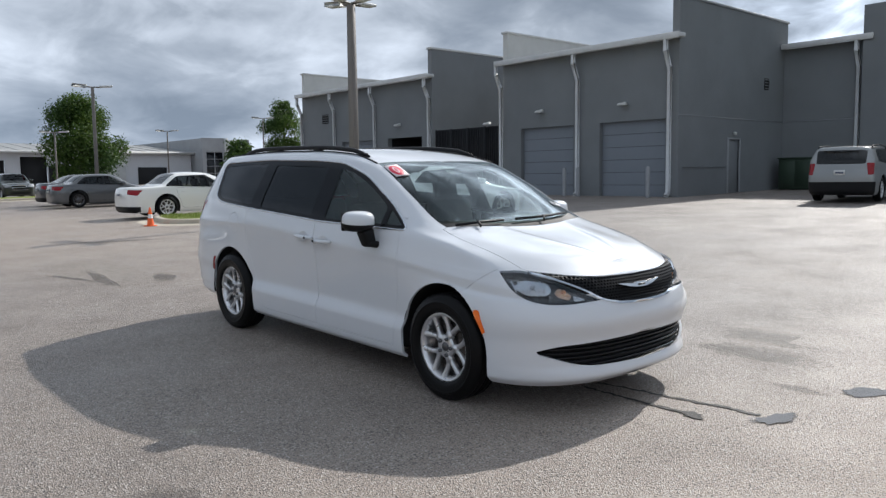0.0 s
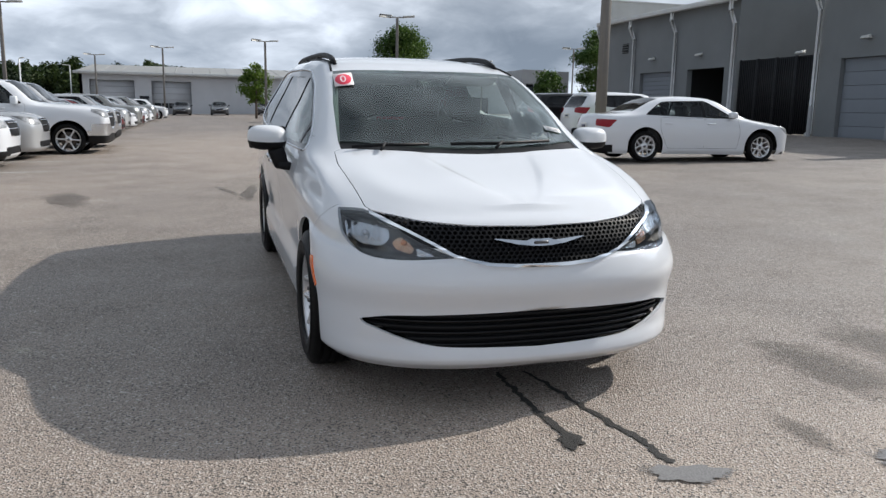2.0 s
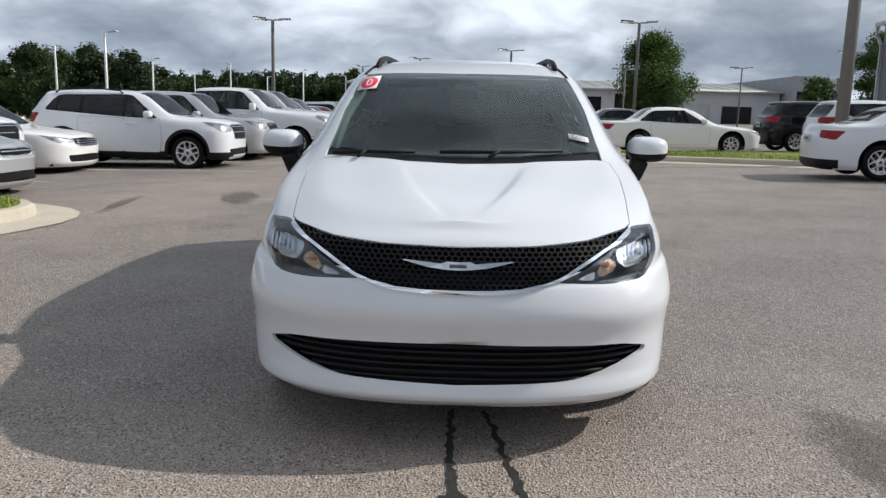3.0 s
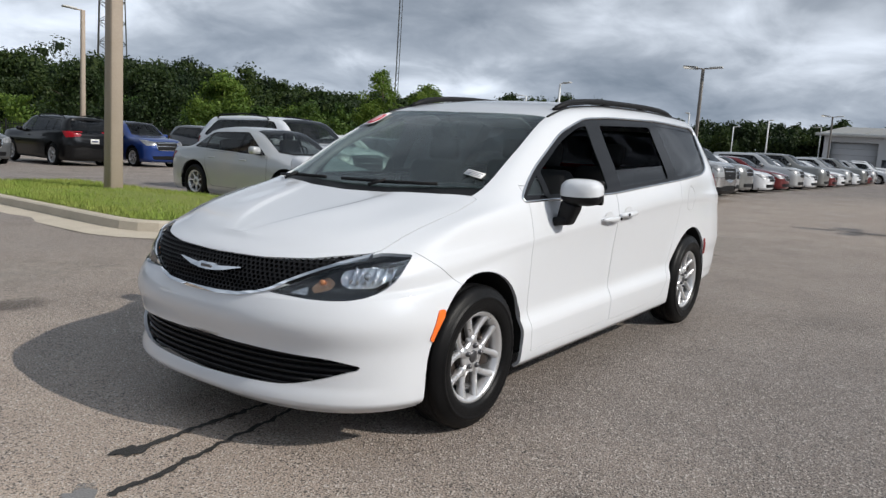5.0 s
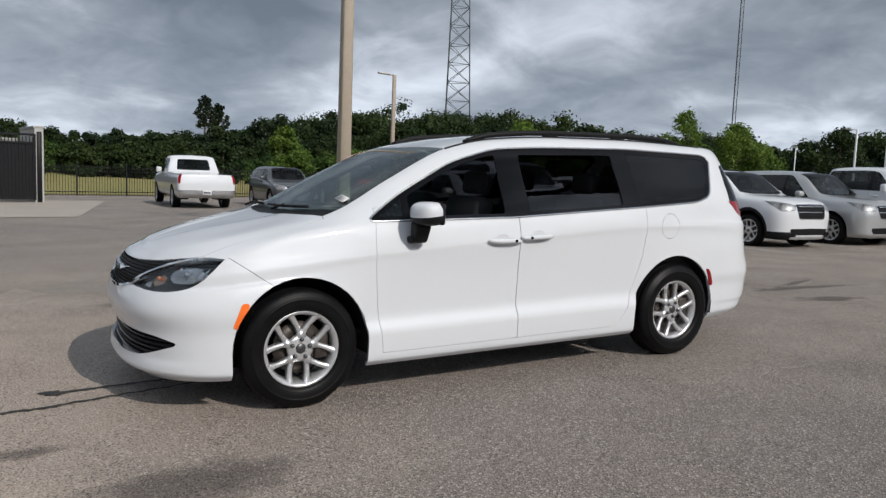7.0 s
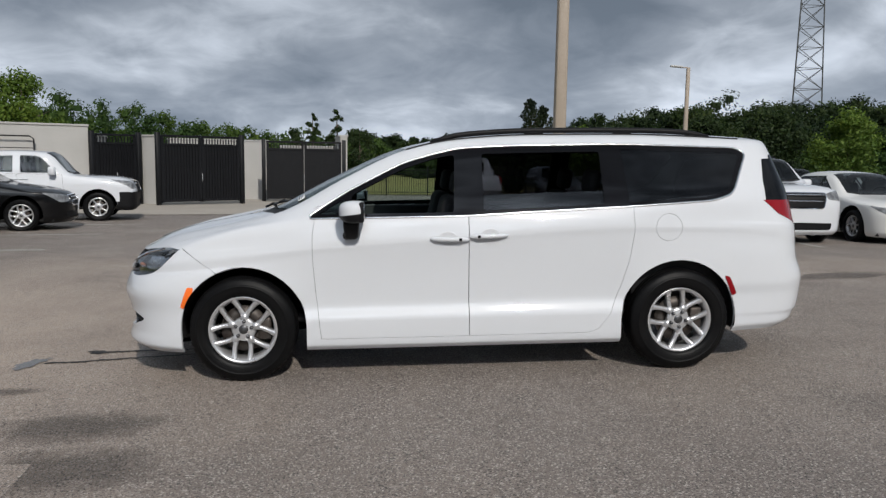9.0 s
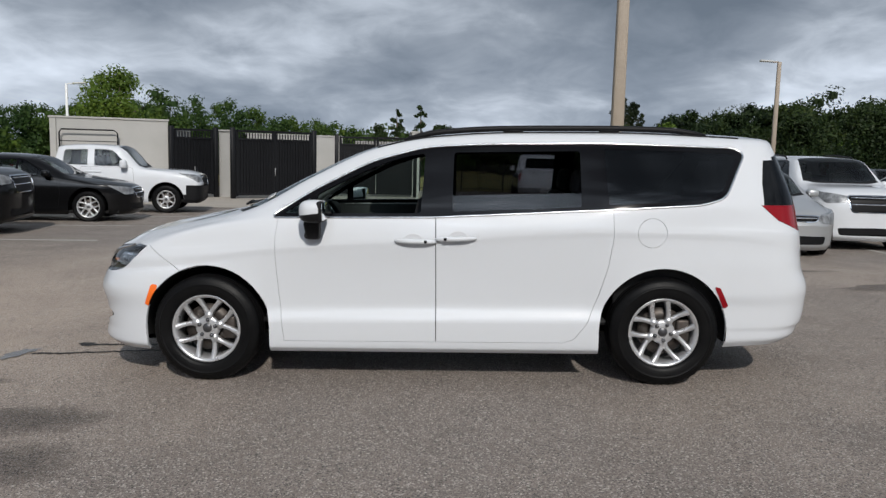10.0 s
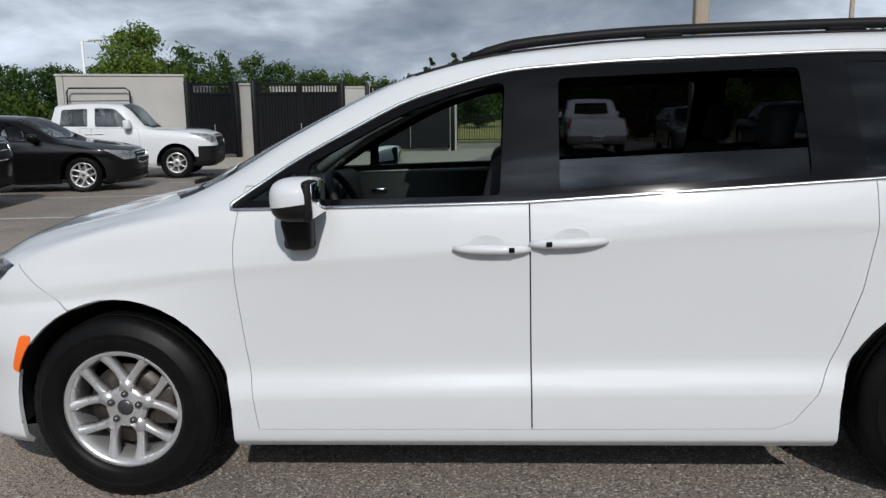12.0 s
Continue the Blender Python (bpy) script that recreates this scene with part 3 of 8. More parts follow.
        rail = part("roof_rail", b, BLACK_PLASTIC, van, "black roof rail")
        for k in (1, 8, 15, 21):
            b = bmesh.new()
            box(b, (0.14, 0.03, 0.034), pts[k] - Vector((0, 0, 0.014)), bevel=0.008)
            part("rail_foot", b, BLACK_PLASTIC, rail)
        b = bmesh.new()
        tube(b, [top_at(0.40 - 0.065 * k, s * (0.640 - 0.007 * k), 0.002)[0] for k in range(5)] + [top_at(-0.0 - 0.3 * k, s * 0.600, 0.002)[0] for k in range(8)], 0.008, 6)
        part("roof_strip", b, BLACK_PLASTIC, van)
        # upright flutes over the main reflector
        for k in range(6):
            y = 0.715 + 0.024 * k
            b = bmesh.new()
            tube(b, [(front_x(y, z) - 0.034, s * y, z) for z in (0.790, 0.815, 0.838, 0.858)], 0.0065, 6)
            part("flute", b, CHROME, van)
        # bulbs before the reflectors
        for y, z, r, mat in ((0.765, 0.822, 0.016, GLOSS_BULB), (0.615, 0.792, 0.013, AMBER_BULB)):
            b = bmesh.new()
            bmesh.ops.create_uvsphere(b, u_segments=12, v_segments=8, radius=r)
            bmesh.ops.translate(b, verts=b.verts[:], vec=(front_x(y, z) - 0.03, s * y, z))
            part("bulb", b, mat, van)
    # inside of the lower grille: slats that follow the nose
    for k, z in enumerate((0.325, 0.352, 0.380, 0.408, 0.436, 0.462)):
        ymax = 0.50 + 0.30 * min(max((z - 0.315) / 0.10, 0), 1) - max(0, z - 0.44) * 4
        b = bmesh.new()
        ys = [ymax * (i / 10 - 1) for i in range(21)]
        tube(b, [(front_x(y, z) - 0.034 - 0.01 * (abs(y) / 0.8) ** 4, y, z) for y in ys], 0.011, 6, flat=0.8)
        part("grille_slat", b, BLACK_PLASTIC if k % 2 else GLOSS_BLACK, van)
    # honeycomb of the upper grille
    g = bmesh.new()
    ring = [(y, z) for y, z in GRILLE if y >= 0]
    ring = inset(ring + [(-y, z) for y, z in ring[::-1]], 0.002)
    px, pz = 0.026, 0.0175
    for row in range(16):
        z = 0.70 + pz * row
        for col in range(-30, 31):
            y = px * (col + 0.5 * (row % 2))
            if not inside(ring, (y, z)):
                continue
            hexa = [(y + px * 0.5 * hy, z + pz * hz) for hy, hz in ((0, 0.66), (1, 0.34), (1, -0.34), (0, -0.66), (-1, -0.34), (-1, 0.34))]
            hole = [(y + (a - y) * 0.74, z + (c - z) * 0.74) for a, c in hexa]
            try_x = [hit((4, abs(a), c), (-1, 0, 0))[0] for a, c in hexa + hole]
            if any(q is None for q in try_x):
                continue
            o = [g.verts.new((q.x - 0.010, a, c)) for q, (a, c) in zip(try_x[:6], hexa)]
            h = [g.verts.new((q.x - 0.010, a, c)) for q, (a, c) in zip(try_x[6:], hole)]
            d = [g.verts.new((q.x - 0.026, a, c)) for q, (a, c) in zip(try_x[6:], hole)]
            for k in range(6):
                n = (k + 1) % 6
                g.faces.new((o[k], o[n], h[n], h[k]))
                g.faces.new((h[k], h[n], d[n], d[k]))
    part("grille_mesh", g, MESH_BLACK, van, "black honeycomb mesh", smooth=False)
    # winged badge
    b = bmesh.new()
    half = [(0.0, 0.014), (0.045, 0.016), (0.07, 0.008), (0.215, 0.020), (0.225, 0.017), (0.12, -0.006), (0.05, -0.014), (0.0, -0.016)]
    loop = half + [(-y, z) for y, z in half[::-1][1:-1]]
    zc = 0.800
    f0 = [b.verts.new((front_x(y, zc + z) + 0.010, y, zc + z)) for y, z in loop]
    f1 = [b.verts.new((front_x(y, zc + z) - 0.015, y, zc + z)) for y, z in loop]
    b.faces.new(f0)
    for i in range(len(loop)):
        b.faces.new((f0[i], f0[(i + 1) % len(loop)], f1[(i + 1) % len(loop)], f1[i]))
    bmesh.ops.triangulate(b, faces=b.faces[:])
    badge = part("badge", fixed(b), CHROME, van, "chrome winged badge", smooth=False)
    b = bmesh.new()
    box(b, (0.008, 0.07, 0.014), (front_x(0, zc) + 0.012, 0, zc), bevel=0.003)
    part("badge_bar", b, ALLOY_DARK, badge)
    # wipers
    for pts in (((1.37, -0.68), (1.40, -0.5), (1.412, -0.25)), ((1.412, -0.12), (1.40, 0.2), (1.345, 0.52))):
        b = bmesh.new()
        P = [top_at(x, y, 0.016)[0] for x, y in pts]
        tube(b, P, 0.010, 6)
        w = part("wiper", b, BLACK_PLASTIC, van)
        b = bmesh.new()
        A = top_at(1.47, (pts[0][1] + pts[1][1]) / 2 * 0.4 + pts[1][1] * 0.6, 0.02)[0]
        tube(b, [A, P[1] + Vector((0, 0, 0.012))], 0.009, 6)
        part("wiper_arm", b, BLACK_PLASTIC, w)
    # sensor pod behind the top of the windscreen, price sticker and stock label on it
    loc, n = top_at(0.60, 0.0, -0.075)
    b = bmesh.new()
    box(b, (0.14, 0.11, 0.05), loc, n.to_track_quat("Z", "Y").to_matrix().to_4x4(), bevel=0.015)
    part("sensor_pod", b, TRIM_INNER, van)

    def laid(x, y, lift, up_hint=(-1, 0, 0)):
        loc, n = top_at(x, y, lift)
        t = (Vector(up_hint) - n * Vector(up_hint).dot(n)).normalized()
        r = t.cross(n)
        return Matrix.Translation(loc) @ Matrix((r, t, n)).transposed().to_4x4()
    m = laid(0.585, -0.592, 0.004) @ Matrix.Rotation(radians(-8), 4, "Z")
    b = bmesh.new()
    box(b, (0.122, 0.200, 0.001), bevel=0)
    st = part("window_sticker", b, STICKER_WHITE, van, "white sticker with a red numbered disc", at=m)
    b = bmesh.new()
    lathe(b, [(0.0, 0.0012), (0.052, 0.0012), (0.053, 0.0)], 32, "z")
    for v in b.verts:
        v.co.y *= 1.6
    disc = part("disc", b, STICKER_RED, st, "red disc")
    again("numeral", text_mesh("numeral", "0", 0.10, STICKER_WHITE), disc, Matrix.Translation((0, 0.0, 0.0022)) @ Matrix.Diagonal((0.85, 1.45, 1, 1)))
    m = laid(1.155, 0.628, 0.004) @ Matrix.Rotation(radians(6), 4, "Z")
    b = bmesh.new()
    box(b, (0.115, 0.055, 0.001))
    lb = part("stock_label", b, PAPER, van, "small white stock label", at=m)
    for k, (y, w) in enumerate(((0.014, 0.09), (0.0, 0.075), (-0.013, 0.085))):
        b = bmesh.new()
        box(b, (w, 0.006, 0.0006), (0, y, 0.001))
        part("print_bar", b, PLATE_BAR, lb)
    # roof fin
    b = bmesh.new()
    box(b, (0.16, 0.05, 0.05), top_at(-1.80, 0.0, 0.022)[0], bevel=0.02, seg=2, taper=(0.45, 0.5))
    part("roof_fin", b, WHITE_PAINT, van)
    cabin(van)


def cabin(van):
    """What shows through the windows."""
    def seat(x, y, w=0.50, back=0.66):
        s = part("seat", box(bmesh.new(), (0.52, w, 0.16), (x, y, 0.60), bevel=0.05, seg=3), SEAT_CLOTH, van)
        part("seat_back", box(bmesh.new(), (0.15, w, back), (x - 0.30, y, 0.60 + back / 2), Matrix.Rotation(radians(-14), 4, "Y"), bevel=0.06, seg=3), SEAT_CLOTH, s)
        part("headrest", box(bmesh.new(), (0.09, 0.26, 0.17), (x - 0.41, y, 0.69 + back), Matrix.Rotation(radians(-10), 4, "Y"), bevel=0.04, seg=3), SEAT_CLOTH, s)
    for y in (0.42, -0.42):
        seat(0.42, y)
        seat(-0.62, y, 0.48)
    seat(-1.55, 0.0, 1.2, 0.6)
    part("cabin_floor", box(bmesh.new(), (3.9, 1.66, 0.03), (-0.5, 0, 0.40)), TRIM_INNER, van)
    dash = bmesh.new()
    box(dash, (0.50, 1.50, 0.26), (1.12, 0, 0.99), Matrix.Rotation(radians(8), 4, "Y"), bevel=0.06, seg=3)
    d = part("dashboard", dash, TRIM_INNER, van)
    part("instrument_hood", box(bmesh.new(), (0.24, 0.42, 0.10), (0.92, 0.42, 1.12), bevel=0.04, seg=3), TRIM_INNER, d)
    part("centre_stack", box(bmesh.new(), (0.10, 0.26, 0.30), (0.90, 0, 0.98), Matrix.Rotation(radians(-18), 4, "Y"), bevel=0.02), GLOSS_BLACK, d)
    m = Matrix.Translation((0.72, 0.42, 1.04)) @ Matrix.Rotation(radians(-64), 4, "Y")
    b = bmesh.new()
    tube(b, [(0.185 * math.cos(2 * math.pi * k / 32), 0.185 * math.sin(2 * math.pi * k / 32), 0) for k in range(32)], 0.017, 8, closed=True)
    w = part("steering_wheel", b, TRIM_INNER, van, at=m)
    b = bmesh.new()
    box(b, (0.12, 0.13, 0.05), (0, 0, -0.02), bevel=0.02, seg=2)
    for a in (90, -90, 180):
        c = Vector((math.cos(radians(a)), math.sin(radians(a)), 0))
        tube(b, [c * 0.05, c * 0.18], 0.014, 6)
    part("hub", b, TRIM_INNER, w)
    for s in (1, -1):
        for x0, x1 in ((1.02, 0.02), (-0.06, -1.1)):
            b = bmesh.new()
            box(b, (x0 - x1, 0.04, 0.76), ((x0 + x1) / 2, s * 0.885, 0.73), bevel=0.015)
            c = part("door_card", b, TRIM_INNER, van)
            b = bmesh.new()
            box(b, ((x0 - x1) * 0.7, 0.07, 0.06), ((x0 + x1) / 2, s * 0.85, 0.88), bevel=0.02, seg=2)
            part("armrest", b, TRIM_GREY, c)
            b = bmesh.new()
            box(b, (0.10, 0.02, 0.03), (x0 - 0.22, s * 0.86, 1.0), bevel=0.006)
            part("inner_handle", b, CHROME, c)
        b = bmesh.new()
        box(b, (1.0, 0.03, 0.90), (-1.72, s * 0.83, 0.75), bevel=0.01)
        part("side_trim", b, TRIM_INNER, van)
        b = bmesh.new()
        tube(b, [(1.12, s * 0.735, 1.14), (0.83, s * 0.695, 1.345), (0.40, s * 0.63, 1.545), (0.20, s * 0.60, 1.60)], 0.03, 8)
        part("pillar_trim", b, TRIM_GREY, van)
    b = bmesh.new()
    box(b, (2.4, 1.10, 0.012), (-1.0, 0, 1.63))
    part("headliner", b, TRIM_GREY, van)
    b = bmesh.new()
    box(b, (0.05, 0.22, 0.06), (0.52, 0, 1.46), bevel=0.015, seg=2)
    part("rear_view_mirror", b, TRIM_INNER, van)
    for s in (1, -1):
        b = bmesh.new()
        box(b, (0.16, 0.34, 0.015), (0.42, s * 0.34, 1.545), Matrix.Rotation(radians(-20), 4, "Y"), bevel=0.006)
        part("sun_visor", b, TRIM_GREY, van)


# greyer copy of the white paint: the cup's shade is in its colour
CUP_SHADE = material("handle_cup_shade", (0.62, 0.63, 0.65), rough=0.35, coat=0.6)
GLOSS_BULB = material("bulb_glass", (0.55, 0.57, 0.60), rough=0.05, metal=0.6)
STICKER_WHITE = material("sticker_white", (0.78, 0.70, 0.70), rough=0.4)

# ---- the white minivan ----
def blend(f, g, t):
    return lambda x: f(x) * (1 - t) + g(x) * t


def van_skin():
    w7 = curve((2.36, 0.80), (2.0, 0.85), (1.75, 0.885), (1.5, 0.897), (1.1, 0.922), (0, 0.960), (-1.1, 0.960), (-1.9, 0.92), (-2.5, 0.86))
    z7 = curve((2.36, 0.885), (2.2, 0.895), (2.0, 0.925), (1.75, 0.995), (1.5, 1.055), (1.1, 1.098), (0, 1.112), (-1.1, 1.162), (-1.9, 1.218), (-2.6, 1.225))
    w8 = curve((2.3, 0.58), (2.0, 0.63), (1.6, 0.68), (1.3, 0.745), (1.2, 0.765), (0.83, 0.73), (0.37, 0.665), (0, 0.65), (-1.2, 0.655), (-2.0, 0.63), (-2.4, 0.60))
    z8 = curve((2.3, 0.922), (2.0, 1.0), (1.6, 1.088), (1.35, 1.14), (1.2, 1.185), (0.83, 1.385), (0.37, 1.59), (0, 1.655), (-0.6, 1.682), (-1.2, 1.680), (-2.0, 1.655), (-2.4, 1.638))
    z9 = curve((2.25, 0.955), (2.15, 0.99), (1.6, 1.108), (1.45, 1.15), (0.943, 1.398), (0.45, 1.605), (0, 1.692), (-0.4, 1.722), (-1.2, 1.728), (-2.1, 1.695), (-2.45, 1.655))
    fold, ridge = curve((2.3, 0.25), (1.4, 0.50), (0, 0.50)), curve((2.3, 0.0), (2.15, 0.006), (1.9, 0.015), (1.65, 0.011), (1.46, 0.002), (1.36, 0.0), (0, 0.0))
    # the crease along the doors: a lower and an upper edge close together
    w5, z5 = curve((-2.05, 0.952), (-1, 0.990), (0, 0.988), (1, 0.975), (1.75, 0.942), (2.3, 0.91)), curve((-2.6, 0.93), (-1.9, 1.02), (-1.1, 1.036), (0, 0.977), (1.0, 0.919), (1.75, 0.835), (2.4, 0.775))
    w6, z6 = curve((-2.05, 0.947), (-1, 0.9895), (0, 0.9875), (1, 0.974), (1.75, 0.925), (2.3, 0.88)), curve((-2.6, 1.02), (-1.9, 1.045), (-1.1, 1.047), (0, 0.988), (1.0, 0.930), (1.75, 0.895), (2.4, 0.835))
    shoulder = curve((-2.4, 0.0), (-1.8, 0.7), (-1.3, 1.0), (0.9, 1.0), (1.4, 0.5), (1.8, 0.0), (2.4, 0.0))
    lines = [
        (2.42, 2.6, -2.50, 3.5, curve((-2.05, 0.90), (-1, 0.925), (1, 0.925), (1.75, 0.92)), curve((-2.6, 0.29), (-2, 0.26), (-1.1, 0.205), (1.1, 0.205), (1.9, 0.205), (2.4, 0.20))),
        (2.49, 2.6, -2.58, 3.5, curve((-2.05, 0.935), (-1, 0.962), (1, 0.962), (1.75, 0.96)), curve((-2.6, 0.34), (-2, 0.31), (-1.1, 0.245), (1.1, 0.245), (1.9, 0.25), (2.5, 0.262))),
        (2.486, 2.6, -2.60, 3.5, curve((-2.05, 0.94), (-1, 0.978), (1, 0.976), (1.75, 0.965)), curve((-2.6, 0.385), (-2, 0.37), (-1.1, 0.400), (1.1, 0.385), (1.7, 0.30), (2.5, 0.283))),
        (2.468, 2.6, -2.62, 3.6, curve((-2.05, 0.945), (-1, 0.979), (1, 0.977), (1.75, 0.97)), curve((-2.6, 0.42), (-2, 0.40), (-1.1, 0.424), (1.1, 0.409), (1.7, 0.345), (2.5, 0.345))),
        (2.47, 2.6, -2.64, 3.6, curve((-2.05, 0.95), (-1.3, 0.958), (-1, 0.943), (1, 0.942), (1.3, 0.96), (1.75, 0.973)), curve((-2.6, 0.53), (-1.1, 0.535), (1.1, 0.515), (1.7, 0.475), (2.5, 0.475))),
        (2.505, 2.6, -2.645, 3.6, curve((-2.05, 0.965), (-1.4, 0.974), (-1, 0.949), (1, 0.948), (1.35, 0.974), (1.75, 0.985)), curve((-2.6, 0.64), (-1.1, 0.62), (1.1, 0.62), (2.5, 0.60))),
        (2.475, 2.55, -2.60, 3.4, curve((-2.05, 0.965), (-1.4, 0.974), (-1, 0.967), (1, 0.963), (1.75, 0.965), (2.3, 0.94)), curve((-2.6, 0.80), (-1.1, 0.80), (1.1, 0.79), (2.0, 0.74), (2.5, 0.705))),
        (2.46, 2.54, -2.595, 3.4, lambda x: w5(x) - 0.0055 * shoulder(x), lambda x: z5(x) - 0.042),
        (2.45, 2.52, -2.59, 3.4, w5, z5),
        (2.415, 2.5, -2.58, 3.4, w6, z6),
        (2.395, 2.5, -2.57, 3.4, lambda x: w6(x) - 0.0065 * shoulder(x) - 0.012 * (1 - shoulder(x)), lambda x: z6(x) + 0.024 + 0.016 * shoulder(x)),
        (2.37, 2.5, -2.55, 3.4, w7, z7),
        (2.335, 2.5, -2.47, 3.8, blend(w8, w7, 0.56), blend(z8, z7, 0.48)),
        (2.30, 2.5, -2.40, 4.0, w8, z8),
        (2.275, 2.5, -2.42, 4.0, lambda x: w8(x) * 0.74, blend(z8, z9, 0.66)),
        (2.268, 2.5, -2.425, 4.0, lambda x: w8(x) * fold(x), lambda x: blend(z8, z9, 0.88)(x) + ridge(x)),
        (2.265, 2.5, -2.426, 4.0, lambda x: w8(x) * (fold(x) - 0.09), lambda x: blend(z8, z9, 0.92)(x) + ridge(x) * 0.25),
        (2.25, 2.5, -2.43, 4.0, lambda x: 0.0, z9),
    ]
    return loft(lines, 1.75, -2.05, nf=16, ns=64, nr=10, sub=5)


LEFT = lambda f: f.normal.y > 0.2 and f.calc_center_median().y > 0.3
AHEAD = lambda f: f.normal.x > 0.12 and f.calc_center_median().x > 1.7
ABOVE = lambda f: f.normal.z > 0.15 and f.calc_center_median().z > 0.86
OBL = oblique(45)

DLO = rounded([(1.075, 1.128), (0.0, 1.138), (-1.17, 1.192), (-1.78, 1.225), (-1.93, 1.268), (-2.095, 1.55), (-2.03, 1.583), (-1.16, 1.612), (-0.34, 1.605),
               (0.06, 1.585), (0.42, 1.49), (0.83, 1.285)], [0.02, 0, 0, 0.06, 0.05, 0.03, 0.05, 0.1, 0.1, 0.1, 0.1, 0.1], 3)
WIN_TRI = rounded([(1.02, 1.15), (0.855, 1.15), (0.84, 1.255)], 0.012, 2)
WIN_FRONT = rounded([(0.80, 1.15), (0.085, 1.155), (0.06, 1.555), (0.20, 1.53), (0.44, 1.452), (0.79, 1.275)], [0.01, 0.02, 0.03, 0.05, 0.1, 0.02], 3)
WIN_SLIDE = rounded([(-0.125, 1.165), (-0.985, 1.202), (-0.99, 1.572), (-0.135, 1.56)], 0.025, 3)
WIN_REAR = rounded([(-1.165, 1.215), (-1.77, 1.246), (-1.905, 1.285), (-2.055, 1.535), (-2.01, 1.558), (-1.155, 1.588)], [0.01, 0.05, 0.05, 0.025, 0.04, 0.01], 3)
DOOR_FRONT = [(1.035, 1.2), (1.062, 1.0), (1.062, 0.84), (1.045, 0.60), (1.012, 0.285), (-0.018, 0.285), (-0.018, 1.2)]
DOOR_SLIDE = [(-0.018, 1.2), (-0.018, 0.285), (-0.88, 0.287), (-0.95, 0.315), (-1.03, 0.42), (-1.105, 0.60), (-1.165, 0.80), (-1.195, 1.0), (-1.19, 1.24)]


def circle(cx, cy, r, n=28, a0=0.0, a1=2 * math.pi):
    return [(cx + r * math.cos(a0 + (a1 - a0) * i / n), cy + r * math.sin(a0 + (a1 - a0) * i / n)) for i in range(n if abs(a1 - a0 - 2 * math.pi) < 1e-6 else n + 1)]


def arch(cx, r, zc=0.372):
    return [(cx - r * 0.97, -0.2)] + circle(cx, zc, r, 22, math.pi, 0)[::1] + [(cx + r * 0.97, -0.2)]


HEADLIGHT = rounded([(-0.785, 0.915), (-0.93, 0.922), (-1.07, 0.885), (-1.25, 0.812), (-1.43, 0.735), (-1.25, 0.722), (-1.08, 0.722), (-0.95, 0.748), (-0.865, 0.80)], [0.01, 0.05, 0.08, 0.08, 0.01, 0.05, 0.1, 0.06, 0.06], 2)
REFLECTOR_MAIN = rounded([(-0.855, 0.833), (-0.94, 0.880), (-1.10, 0.857), (-1.12, 0.823), (-1.09, 0.772), (-0.95, 0.772)], 0.025, 2)
REFLECTOR_TURN = rounded([(-1.135, 0.806), (-1.165, 0.833), (-1.22, 0.806), (-1.25, 0.767), (-1.235, 0.746), (-1.155, 0.766)], 0.015, 2)
REFLECTOR_SIDE = rounded([(-1.258, 0.775), (-1.345, 0.742), (-1.265, 0.740)], 0.006, 1)
GRILLE = [(-0.2, 0.704), (0.12, 0.706), (0.25, 0.713), (0.34, 0.73), (0.41, 0.755), (0.48, 0.793), (0.60, 0.853), (0.735, 0.912), (0.735, 0.919), (0.53, 0.888), (0.30, 0.873), (0.0, 0.868), (-0.2, 0.868)]
LOWER = rounded([(-0.2, 0.305), (0.49, 0.325), (0.62, 0.35), (0.80, 0.415), (0.81, 0.435), (0.70, 0.466), (0.4, 0.478), (-0.2, 0.487)], [0, 0.1, 0.1, 0.02, 0.02, 0.05, 0.1, 0], 2)
SCREEN = [(1.425, -0.2), (1.425, 0.0), (1.40, 0.3), (1.33, 0.56), (1.225, 0.735), (0.83, 0.70), (0.40, 0.632), (0.435, 0.35), (0.452, 0.0), (0.452, -0.2)]
COWL = [(1.52, -0.2), (1.52, 0.0), (1.49, 0.3), (1.41, 0.58), (1.33, 0.735), (1.225, 0.735), (1.33, 0.56), (1.40, 0.3), (1.425, 0.0), (1.425, -0.2)]
HOOD = [(2.5, -0.2), (2.5, 0.5), (2.06, 0.748), (1.8, 0.772), (1.55, 0.79), (1.34, 0.775), (1.33, 0.735), (1.41, 0.58), (1.49, 0.3), (1.52, 0.0), (1.52, -0.2)]
TAIL_LIGHT = [(-2.175, 1.215), (-2.60, 1.205), (-2.60, 1.03), (-2.47, 1.04), (-2.29, 1.115)]
REAR_SIDE_GLASS = [(-2.195, 1.215), (-2.7, 1.205), (-2.7, 1.53), (-2.235, 1.51), (-2.20, 1.36)]
REAR_GLASS = [(-0.2, 1.205), (0.80, 1.205), (0.68, 1.53), (0.60, 1.55), (-0.2, 1.55)]


